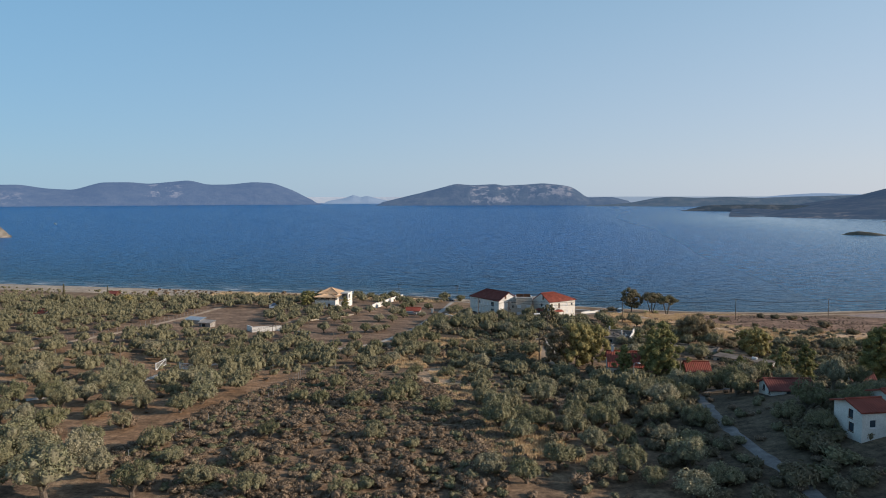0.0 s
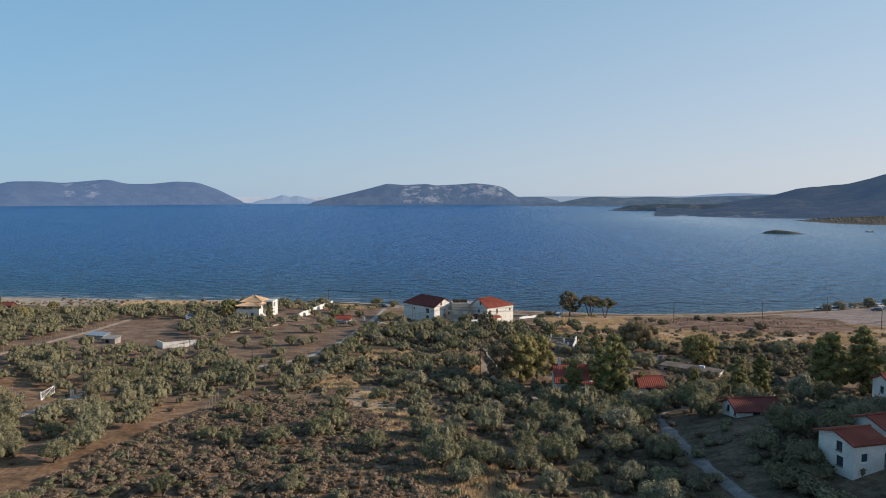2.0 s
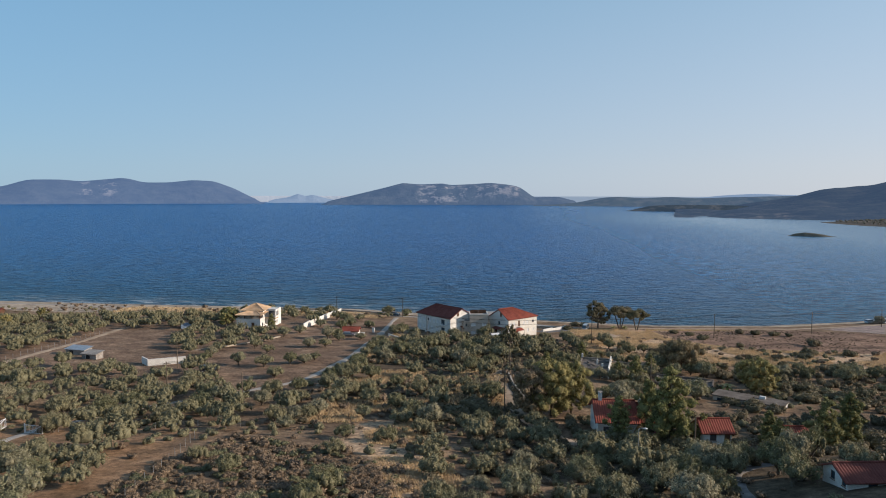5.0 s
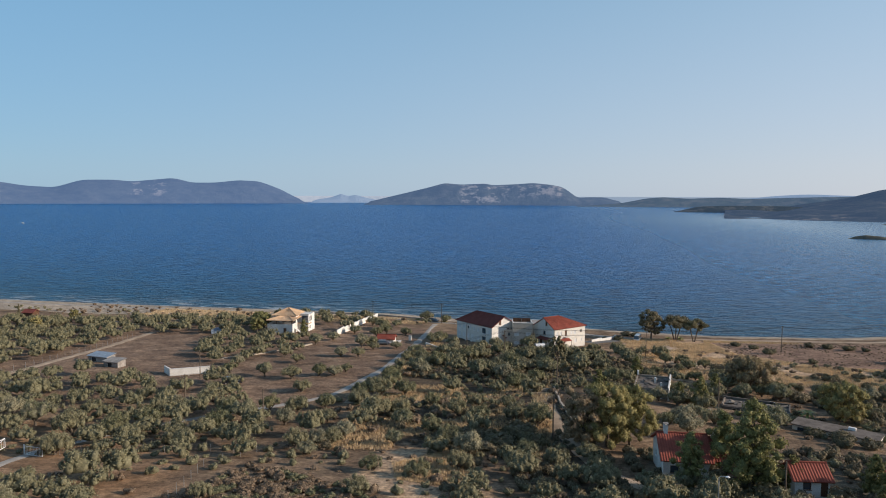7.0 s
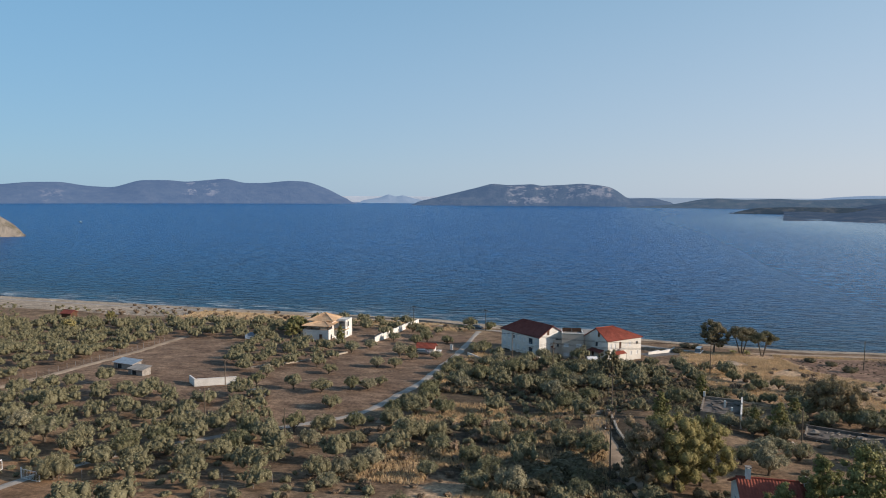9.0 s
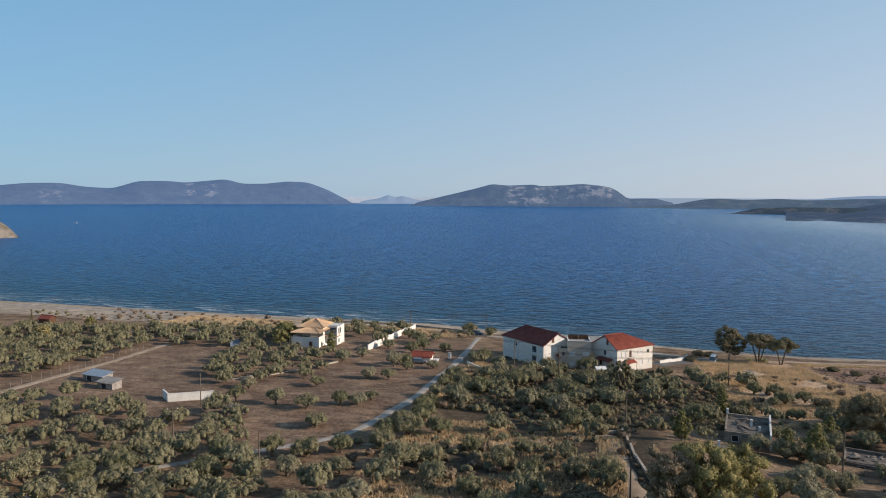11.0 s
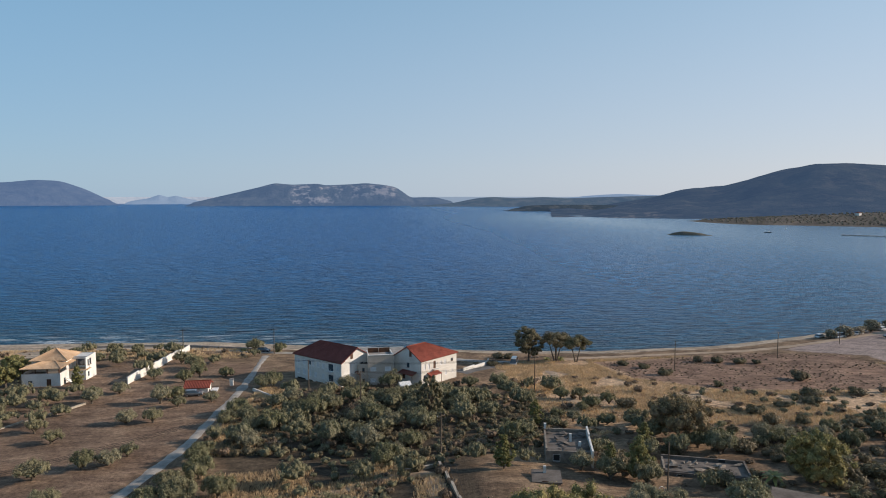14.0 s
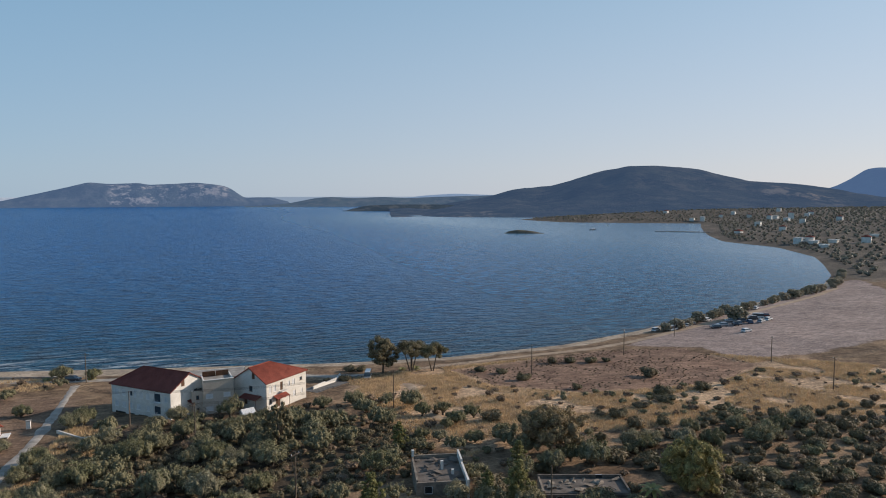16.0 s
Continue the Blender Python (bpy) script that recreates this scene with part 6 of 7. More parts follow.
panel("wall", villa, (0, 7.8), (0, 0.28), -1.5, 6.0, M["plaster"], sh([(2, 3, 4.0, 5.2, "w"), (5, 6, 4.0, 5.2, "w")]))
roof_slab("roof", villa, 8.3, 8.08, 6.0, 1.9, 4.0, 4.3, M["tile_orange"], 0.5)
panel("terrace_wall", villa, (-0.2, -5.0), (8.9, -5.0), -1.5, 3.6, M["plaster"], sh([(1.4, 2.5, 0.5, 1.9, "w"), (5.8, 6.9, 0.2, 2.2, "d")]))
panel("terrace_wall", villa, (8.9, -4.72), (8.9, -0.003), -1.5, 3.6, M["plaster"], sh([(1.6, 2.6, 0.5, 1.9, "w")]))
panel("terrace_wall", villa, (-0.2, -0.003), (-0.2, -4.72), -1.5, 3.6, M["plaster"])
part("terrace_floor", boxes((0.1, -4.7, 2.7, 8.6, -0.003, 2.9)), M["concrete"], villa)
roof_slab("porch_roof", villa, 8.9, 10.4, 5.0, 0.75, 3.2, 5.6, M["tile_orange"], 0.4, 0.14, -5.2)
for px in (0.1, 3.0, 5.8, 8.6):
    bm = bmesh.new()
    tube(bm, (px, -4.85, 3.6), (px, -4.85, 4.95), 0.13)
    part("column", bm, M["brown"], villa)
annex = new("annex")
annex.parent = villa
annex.matrix_basis = Matrix.Translation((8.3, 1.2, 0))
panel("wall", annex, (0, 0), (4.2, 0), -1.5, 2.8, M["plaster"], sh([(1.2, 2.4, 0.4, 2.0, "w")]))
panel("wall", annex, (4.2, 0.28), (4.2, 6.5), -1.5, 5.9, M["plaster"], sh([(1.0, 3.4, 3.6, 5.2, "g"), (1.0, 2.2, 0.6, 2.0, "w")]))
panel("wall", annex, (4.2, 6.78), (0, 6.78), -1.5, 5.9, M["plaster"])
panel("wall", annex, (0, 2.2), (4.2, 2.2), 2.8, 5.9, M["plaster"], [(1.0, 3.4, 0.8, 2.4, "g")])
part("flat_roof", boxes((0, 2.48, 5.5, 3.9, 6.5, 5.7)), M["plaster"], annex)
part("ledge", boxes((0.0, -0.5, 2.8, 4.8, 2.2, 2.94)), M["tile_orange"], annex)
bm = bmesh.new()
for i in range(8):
    box(bm, 9.3 + 0.28 * i, -3.2, 0.1 + 0.18 * (7 - i), 9.58 + 0.28 * i, -1.8, 0.28 + 0.18 * (7 - i))
part("outside_stair", bm, M["plaster"], villa)

# ---- red-roofed store by the lane ----
store = house("farm_store", -67.0, -12.4, 4.1, 2, 5.2, 4.2, 2.7, 0.9, M["plaster"], M["tile"], "small white store with bright red roof beside the lane", [(0.6, 1.6, 0.5, 1.5, "o"), (2.6, 3.8, 0.0, 1.7, "d")], [(1.2, 2.2, 0.6, 1.5, "w")], over=0.5)
part("lean_to", boxes((5.75, 0.3, 0.0, 7.2, 2.6, 0.12), (7.0, 0.3, 0.0, 7.12, 2.6, 1.5), (5.75, 0.2, 1.45, 7.3, 2.7, 1.56)), M["whitemetal"], store)

# ---- left far house ----
house("farmhouse", -196, -58, 7.6, -20, 6.6, 5.6, 3.2, 1.2, M["plaster"], M["tile"], "small white farmhouse with red roof in the grove", [(1.0, 2.0, 1.0, 2.2, "w"), (3.6, 4.5, 0.1, 2.2, "d")], [(1.2, 2.2, 1.0, 2.2, "w")])
house("farmhouse", -201, -62, 7.8, -20, 5.6, 4.6, 2.0, 0.9, M["plaster"], M["tile"], "low white annex with red roof in the grove", [(1.0, 2.0, 0.8, 1.6, "w")])

# ---- houses among the pines ----
house("house", 1.7, -126.2, 12.4, -1, 6.6, 9.2, 3.0, 2.3, M["plaster"], M["tile"], "small white house with red corrugated tile roof and chimney", [(1.0, 2.2, 0.9, 2.0, "g"), (3.6, 4.6, 0.9, 2.0, "g")], [(2, 3, 0.9, 2.0, "w")], left=[(2, 3, 0.9, 2.0, "w")], gable="y", chimney=(1.0, 4.6, 6.5))
house("house", 9.2, -125.2, 12.4, -1, 3.8, 7.6, 2.9, 1.9, M["plaster"], M["tile"], "lower white wing with red corrugated tile roof", [(1.2, 2.4, 0.9, 2.0, "g")], [(2, 3, 0.9, 2.0, "w")], chimney=(0.4, 3.8, 5.6))
house("house", 16.2, -135.8, 14.9, 3, 4.3, 4.2, 2.5, 1.3, M["plaster"], M["tile"], "white house with red tiled roof half hidden by pines", [(1.0, 2.0, 1.0, 2.2, "g"), (3.2, 4.1, 0.1, 2.2, "d")], [(2, 3, 1.0, 2.2, "w")])
house("house", 30.2, -131.0, 11.9, 0, 4.6, 5.4, 2.6, 1.5, M["plaster"], M["tile"], "white house with weathered red roof behind pine trees", [(1.0, 2.0, 0.9, 2.0, "g")], [(2, 3, 0.9, 2.0, "w")])
house("house", 48.6, -133.0, 12.8, -4, 4.0, 5.0, 2.4, 1.6, M["plaster"], M["tile_dark"], "shaded house with dark red roof among trees", [(1.0, 2.0, 0.9, 2.0, "g")], [(2, 3, 0.9, 2.0, "w")])
house("house", 55.0, -147.5, 15.6, 0, 6.0, 6.0, 5.4, 1.4, M["plaster"], M["tile"], "tall white house with red roof and side balcony", [(1.0, 2.0, 3.4, 4.6, "g"), (3.4, 4.4, 3.4, 4.6, "g"), (1.0, 2.0, 0.8, 2.0, "g")], left=[(2, 3, 3.4, 4.6, "g")])
house("house", 23.4, -163.2, 19.2, 6, 6.8, 4.6, 2.5, 1.1, M["plaster"], M["tile_dark"], "long white shaded house with dull red roof", [(2.4, 3.5, 0.1, 2.0, "g"), (6.0, 7.0, 1.0, 2.2, "g")], left=[(1.2, 2.0, 1.5, 2.5, "g"), (3.3, 4.1, 1.5, 2.5, "g")])
house("house", 25.0, -190.4, 22.9, 16, 4.0, 4.8, 4.0, 0.75, M["plaster"], M["tile"], "white two-storey house with red roof and dark window shutters", [(1.0, 1.9, 1.8, 2.8, "w")], left=[(2.2, 3.0, 2.5, 3.6, "g"), (2.3, 3.2, 0.9, 2.0, "g")])
house("house", 30.9, -185.8, 23.7, 16, 6.2, 4.4, 3.4, 0.75, M["plaster"], M["tile"], "white house with red tile roof on the shaded slope", [(0.8, 1.7, 1.7, 2.7, "w"), (3.4, 4.3, 1.7, 2.7, "w")], left=[(1.2, 2.0, 1.7, 2.8, "g")])
part_wall = thing("garden_wall", frame_at(-9.0, -127.0, -30), "low white garden wall beside the lane", "wall")
panel("wall", part_wall, (0, 0), (5.0, 0), -0.6, 0.8, M["plaster"], (), 0.25)

# ---- ruins and flat-roofed huts ----
ruin = thing("ruined_house", Matrix.Translation((5.6, -70.4, 7.7)) @ Matrix.Rotation(radians(-13), 4, 'Z'), "roofless white ruin with broken walls and cracked slab", "ruin")
panel("wall", ruin, (0, 0), (7.7, 0), -1.2, 2.6, M["rubblestone"], [(1.2, 2.4, 2.0, 3.2, "o"), (5.0, 6.2, 1.6, 3.2, "o")], 0.3)
panel("wall", ruin, (7.7, -1.6), (7.7, 5.2), -1.8, 3.4, M["plaster"], [(3.6, 4.6, 2.9, 4.3, "o")], 0.3)
panel("wall", ruin, (7.7, 5.2), (7.7, 9.4), -1.8, 3.8, M["plaster"], (), 0.3)
panel("wall", ruin, (7.7, 9.7), (0, 9.7), -1.2, 3.1, M["rubblestone"], (), 0.3)
panel("wall", ruin, (0, 9.4), (0, 0.3), -1.2, 2.9, M["rubblestone"], [(2.4, 3.4, 1.9, 3.3, "o")], 0.3)
part("cracked_slab", boxes((0.3, 0.4, 2.35, 7.4, 9.4, 2.55)), M["slab"], ruin, "cracked pale roof slab")
for i in range(22):
    bx, by, s = rng.uniform(0.8, 7.0), rng.uniform(1, 9), rng.uniform(0.2, 0.55)
    bm = bmesh.new()
    hull(bm, [(bx + rng.normal(0, s), by + rng.normal(0, s), 2.55 + abs(rng.normal(0, s * 0.4))) for _ in range(8)])
    part("broken_stone", bm, M["slab"], ruin)
part("chimney_stub", boxes((0.0, 9.0, 3.1, 0.4, 9.5, 4.1)), M["plaster"], ruin)
part("broken_pier", boxes((4.2, 4.6, 2.55, 4.6, 5.0, 3.9)), M["plaster"], ruin)
part("broken_pier", boxes((5.6, 2.6, 2.55, 6.0, 3.0, 3.3)), M["plaster"], ruin)
hut = thing("ruined_hut", Matrix.Translation((0.3, -83.2, 9.2)) @ Matrix.Rotation(radians(-12), 4, 'Z'), "small crumbling hut with grey slab roof", "ruin")
for p0, p1, ops in (((0, 0), (4.0, 0), [(1.2, 2.2, 1.8, 2.7, "o")]), ((4.0, 0.3), (4.0, 4.0), []), ((4.0, 4.3), (0, 4.3), []), ((0, 4.0), (0, 0.3), [])):
    panel("wall", hut, p0, p1, -1.0, 1.4, M["rubblestone"], ops, 0.3)
part("slab_roof", boxes((-0.2, -0.2, 1.4, 4.2, 4.5, 1.6)), M["slab"], hut)
part("vent", boxes((1.6, 3.2, 1.6, 2.0, 3.6, 2.6)), M["plaster"], hut)
slabs = thing("ruined_block", Matrix.Translation((22.8, -77.6, 7.4)) @ Matrix.Rotation(radians(-20), 4, 'Z'), "long collapsed building with bare concrete slab and low walls", "ruin")
panel("wall", slabs, (0, 0), (13.0, 0), -1.0, 1.5, M["slab"], [(2, 3, 1.2, 2.2, "o"), (7, 8.2, 1.2, 2.2, "o")], 0.3)
panel("wall", slabs, (13.0, 0.3), (13.0, 5.6), -1.0, 2.0, M["slab"], (), 0.3)
panel("wall", slabs, (13.0, 5.9), (0, 5.9), -1.0, 2.1, M["slab"], [(3, 4, 2.0, 3.1, "o")], 0.3)
panel("wall", slabs, (0, 5.6), (0, 0.3), -1.0, 1.9, M["rubblestone"], (), 0.3)
part("slab_roof", boxes((0.3, 0.3, 1.4, 12.7, 5.6, 1.6)), M["slab"], slabs)
for i in range(26):
    bx, by, s = rng.uniform(0.8, 12), rng.uniform(0.8, 5.2), rng.uniform(0.15, 0.55)
    bm = bmesh.new()
    hull(bm, [(bx + rng.normal(0, s), by + rng.normal(0, s), 1.6 + abs(rng.normal(0, s * 0.4))) for _ in range(8)])
    part("broken_stone", bm, M["rubblestone"], slabs)
flat = thing("flat_roofed_hut", Matrix.Translation((31.5, -92.8, 8.5)) @ Matrix.Rotation(radians(-35), 4, 'Z'), "low white hut with flat concrete roof and blue window", "hut")
for p0, p1, ops in (((0, 0), (14.0, 0), [(0.8, 2.2, 1.9, 2.7, "w"), (4.0, 5.0, 1.2, 2.8, "d"), (9.0, 10.2, 1.9, 2.7, "w")]), ((14.0, 0.3), (14.0, 4.3), [(1.4, 2.2, 1.2, 2.6, "d")]), ((14.0, 4.6), (0, 4.6), []), ((0, 4.3), (0, 0.3), [(1.5, 2.6, 1.9, 2.7, "w")])):
    panel("wall", flat, p0, p1, -1.0, 2.0, M["plaster"], ops, 0.3)
part("slab_roof", boxes((-0.3, -0.3, 2.0, 14.05, 4.9, 2.2)), M["slab"], flat)
part("water_heater", boxes((8.6, 3.0, 2.2, 9.8, 3.6, 2.7)), M["whitemetal"], flat)
for sx, sy, sz, turn, L, W in ((-134.6, -61.2, 8.8, -12, 6.4, 2.8), (-126.5, -66.6, 8.9, -12, 4.6, 2.6)):
    t = thing("sheet_shed", frame_at(sx, sy, turn, sz), "low farm shed with pale sheet metal roof", "shed", "farm sheds")
    panel("wall", t, (0, 0), (L, 0), -1.0, 1.5, M["concrete"], [(1.0, 2.6, 1.0, 2.3, "o")], 0.2)
    panel("wall", t, (L, 0.2), (L, W - 0.2), -1.0, 1.7, M["concrete"], (), 0.2)
    panel("wall", t, (L, W), (0, W), -1.0, 2.0, M["concrete"], (), 0.2)
    panel("wall", t, (0, W - 0.2), (0, 0.2), -1.0, 1.7, M["concrete"], (), 0.2)
    bm = bmesh.new()
    hull(bm, [(-0.3, -0.4, 1.52), (L + 0.3, -0.4, 1.52), (-0.3, W + 0.3, 2.05), (L + 0.3, W + 0.3, 2.05), (-0.3, -0.4, 1.6), (L + 0.3, -0.4, 1.6), (-0.3, W + 0.3, 2.13), (L + 0.3, W + 0.3, 2.13)])
    part("sheet_roof", bm, M["metal"] if L > 6 else M["concrete"], t)
hutd = house("beach_hut", -218, 17, 4.0, 0, 4.2, 3.6, 2.4, 0.9, M["brown"], M["tile_dark"], "dark wooden hut behind the beach", [(1.0, 2.0, 0.1, 1.9, "d")])
cab = thing("polytunnel", frame_at(-127.5, -6.0, 30), "low blue plastic sheeted tunnel in the grove", "tunnel")
bm = bmesh.new()
for i in range(9):
    a = math.pi * i / 8
    for j in range(2):
        bm.verts.new((j * 8.0, 1.6 * math.cos(a), 1.7 * math.sin(a)))
bm.verts.ensure_lookup_table()
for i in range(8):
    bm.faces.new((bm.verts[2 * i], bm.verts[2 * i + 1], bm.verts[2 * i + 3], bm.verts[2 * i + 2]))
M["bluesheet"] = surface("blue_plastic", (0.16, 0.22, 0.30), (0.26, 0.33, 0.42), 0.8, 0.5)
cover = part("cover", bm, M["bluesheet"], cab)
cover.modifiers.new("thickness", 'SOLIDIFY').thickness = 0.04


# ---- free-standing walls ----
def wall_run(name, pts, h, thick, material, label, down=0.8):
    t = thing(name, Matrix.Translation((pts[0][0], pts[0][1], 0)), label, "wall")
    for (ax, ay), (bx, by) in zip(pts[:-1], pts[1:]):
        n = max(1, int(math.hypot(bx - ax, by - ay) / 5))
        for i in range(n):
            p = (ax + (bx - ax) * i / n - pts[0][0], ay + (by - ay) * i / n - pts[0][1])
            q = (ax + (bx - ax) * (i + 1) / n - pts[0][0], ay + (by - ay) * (i + 1) / n - pts[0][1])
            g = ground_at(ax + (bx - ax) * (i + 0.5) / n, ay + (by - ay) * (i + 0.5) / n)
            panel("wall_panel", t, p, q, g - down, g + h, material, (), thick)
            d = Vector((q[0] - p[0], q[1] - p[1], 0)).normalized()
            bm = boxes((0, -0.05, g + h + 0.002, math.hypot(q[0] - p[0], q[1] - p[1]) - 0.004, thick + 0.05, g + h + 0.09))
            bmesh.ops.transform(bm, matrix=Matrix(((d.x, -d.y, 0, p[0]), (d.y, d.x, 0, p[1]), (0, 0, 1, 0), (0, 0, 0, 1))), verts=bm.verts)
            part("coping", bm, material, t)
    return t


wall_run("boundary_wall", [(-108.4, -69.2), (-105.4, -71.9), (-97.1, -67.6)], 1.5, 0.25, M["plaster"], "white rendered boundary wall around a yard")
wall_run("boundary_wall", [(-83.6, -2), (-82.6, 12), (-80.6, 46.5)], 1.9, 0.25, M["plaster"], "long white wall running down to the beach")
wall_run("sea_wall", [(-118, 56.5), (-92, 58.5), (-56, 46.5)], 0.7, 0.3, M["concrete"], "low pale wall along the coast road")
wall_run("kerb_wall", [(-102.2, -50.6), (-94.5, -40), (-86, -21.5)], 0.35, 0.3, M["stone"], "low stone kerb across the field", 0.4)
wall_run("kerb_wall", [(-18.9, -74), (-12.5, -72.1), (-11.5, -87.9), (-9.5, -99.4)], 0.45, 0.3, M["stone"], "low broken stone wall beside the track", 0.4)
wall_run("garden_wall", [(3.0, 6.6), (10.4, 14.2), (12.6, 20.0)], 0.9, 0.25, M["plaster"], "curved white wall beside the hotel yard", 0.5)


# ---- gate, fences ----
def gate_leaf(x, y, turn, L, h):
    t = thing("metal_gate", frame_at(x, y, turn), "white painted metal gate standing open", "gate", "gate leaves")
    bm = bmesh.new()
    for a, b in (((0, 0, 0.1), (0, 0, h)), ((L, 0, 0.1), (L, 0, h)), ((0, 0, 0.15), (L, 0, 0.15)), ((0, 0, h), (L, 0, h)), ((0, 0, 0.15), (L, 0, h))):
        tube(bm, a, b, 0.05, None, 6)
    part("gate_frame", bm, M["whitemetal"], t)
    for i in range(1, 12):
        bm = bmesh.new()
        tube(bm, (L * i / 12, 0, 0.15), (L * i / 12, 0, h), 0.02, None, 5)
        part("bar", bm, M["whitemetal"], t)
    bm = bmesh.new()
    tube(bm, (-0.15, 0, -0.3), (-0.15, 0, h + 0.25), 0.09, None, 8)
    part("gate_post", bm, M["whitemetal"], t)


gate_leaf(-100.6, -134.2, 96, 5.0, 1.6)
gate_leaf(-97.1, -129.9, -10, 3.6, 1.5)


def fence(pts, label, gap=3.0, h=1.4):
    t = thing("wire_fence", Matrix.Translation((pts[0][0], pts[0][1], 0)), label, "fence", "wire fences")
    P = []
    for (ax, ay), (bx, by) in zip(pts[:-1], pts[1:]):
        n = max(1, int(math.hypot(bx - ax, by - ay) / gap))
        P += [(ax + (bx - ax) * i / n, ay + (by - ay) * i / n) for i in range(n)]
    P.append(pts[-1])
    W = [Vector((x - pts[0][0], y - pts[0][1], ground_at(x, y))) for x, y in P]
    bm = bmesh.new()
    tube(bm, (0, 0, -0.4), (0, 0, h), 0.032, None, 6)
    me = bpy.data.meshes.new("post")
    bm.to_mesh(me)
    bm.free()
    me.materials.append(M["metal"])
    for w in W:
        o = new("post", me)
        o.parent, o.location = t, w
    for k in (0.25, 0.6, 0.95, 1.3):
        bm = bmesh.new()
        strand(bm, [w + Vector((0, 0, k)) for w in W], 0.006, 3)
        part("wire", bm, M["wood"], t)


fence([(-64, -200), (-63, -187), (-60.4, -180.8), (-59.2, -167.7), (-62, -148.8), (-65.3, -133.2), (-61.6, -122.6), (-76.2, -125.1), (-83.7, -124.9), (-94.4, -130.4)], "thin wire fence on steel posts round the orchard")
fence([(-104.4, -134.5), (-112.3, -126.1), (-124, -122.7), (-136.9, -120.5)], "thin wire fence on steel posts beside the gate")
fence([(-147.8, -105.5), (-146.6, -85), (-144.2, -72), (-145.4, -50), (-148, -20)], "thin wire fence along the sandy track")


# ---- poles and wires ----
def power_pole(x, y, h, arm=True, turn=0.0):
    t = thing("power_pole", frame_at(x, y, turn), "weathered wooden utility pole with crossarm" if arm else "slim weathered wooden utility pole", "pole", "utility poles")
    bm = bmesh.new()
    tube(bm, (0, 0, -0.6), (0, 0, h), 0.14, 0.09, 8)
    part("shaft", bm, M["wood"], t)
    if arm:
        part("crossarm", boxes((-0.9, -0.06, h - 0.5, 0.9, 0.06, h - 0.38)), M["wood"], t)
        for dx in (-0.8, 0.0, 0.8):
            bm = bmesh.new()
            tube(bm, (dx, 0, h - 0.38), (dx, 0, h - 0.16), 0.045, 0.03, 6)
            part("insulator", bm, M["whitemetal"], t)
    return (x, y, ground_at(x, y) + h - 0.2)


def wires(points, label, sag=0.9, lines=((-0.7,), (0.0,), (0.7,))):
    t = thing("overhead_wire", Matrix.Identity(4), label, "wire", "overhead wires")
    for (off,) in lines:
        for a, b in zip(points[:-1], points[1:]):
            a, b = Vector(a), Vector(b)
            side = Vector((-(b - a).y, (b - a).x, 0)).normalized() * off
            bm = bmesh.new()
            strand(bm, [a.lerp(b, i / 12) + side - Vector((0, 0, sag * 4 * i / 12 * (1 - i / 12))) for i in range(13)], 0.022)
            part("wire", bm, M["rubber"], t)


pole_a = power_pole(16.4, -20.3, 9.0)
pole_n = power_pole(-25.2, -30, 8.4, True, 20)
pole_o = power_pole(-38, -11.5, 7.5, False)
pole_f = power_pole(-11.3, -65, 7.4, True, 40)
pole_h = power_pole(-13.6, -109.3, 8.2, True, 10)
pole_g = power_pole(-67.5, -105.6, 7.6, False)
pole_q = power_pole(-88.6, -95.5, 7.6, True, 30)
pole_r = power_pole(-96.4, -74, 7.2, False)
pole_i = power_pole(-102.9, -143.8, 8.0, True, 30)
pole_k = power_pole(-82, 43.8, 7.6)
pole_l = power_pole(-53, 39.4, 8.2)
pole_b = power_pole(100.8, 13.5, 8.2, True, 60)
pole_c = power_pole(136.6, 34, 7.0, False)
pole_d = power_pole(130.2, -15.8, 7.6, True, 60)
pole_e = power_pole(117, -47, 8.2, True, 60)
pole_m = power_pole(62, 1, 8.2, True, 60)
pole_v = power_pole(20.2, -84.7, 7.5, False)
power_pole(14.4, -137.6, 5.4, False)
wires([pole_i, pole_q, pole_n, pole_a], "thin black power lines on poles", 1.6)
wires([pole_h, pole_f, pole_n], "thin black power lines on poles", 1.4)
wires([pole_l, (-54, 12, 10.5), pole_o, pole_a], "thin black power lines on poles", 1.2)
wires([pole_a, pole_m, pole_b, pole_c], "thin black power lines on poles", 1.2)
wires([pole_f, (60, -60, 15.0), pole_e, (190, -20, 12.0)], "thin black power lines on poles", 1.8)
wires([pole_k, pole_l], "thin black power lines on poles", 0.8)
lamp = thing("street_lamp", frame_at(4.5, -144.5, 0), "grey street lamp with a short curved arm", "street lamp")
bm = bmesh.new()
tube(bm, (0, 0, -0.4), (0, 0, 5.4), 0.09, 0.055, 8)
part("post", bm, M["metal"], lamp)
bm = bmesh.new()
strand(bm, [(0, 0, 5.3), (0.15, 0, 5.5), (0.45, -0.05, 5.58), (0.7, -0.1, 5.55)], 0.035, 6)
part("arm", bm, M["metal"], lamp)
bm = bmesh.new()
bmesh.ops.create_uvsphere(bm, u_segments=10, v_segments=6, radius=0.24, matrix=Matrix.Translation((0.9, -0.1, 5.52)) @ Matrix.Diagonal((1.3, 0.7, 0.5, 1)))
part("lamp_head", bm, M["whitemetal"], lamp, smooth=True)
box_t = thing("meter_box", frame_at(-57.6, -5.3, 0), "white electricity meter pillar beside the lane", "pillar")
part("cabinet", boxes((-0.4, -0.35, -0.3, 0.4, 0.35, 1.6)), M["plaster"], box_t)
part("cap", boxes((-0.5, -0.45, 1.602, 0.5, 0.45, 1.72)), M["concrete"], box_t)
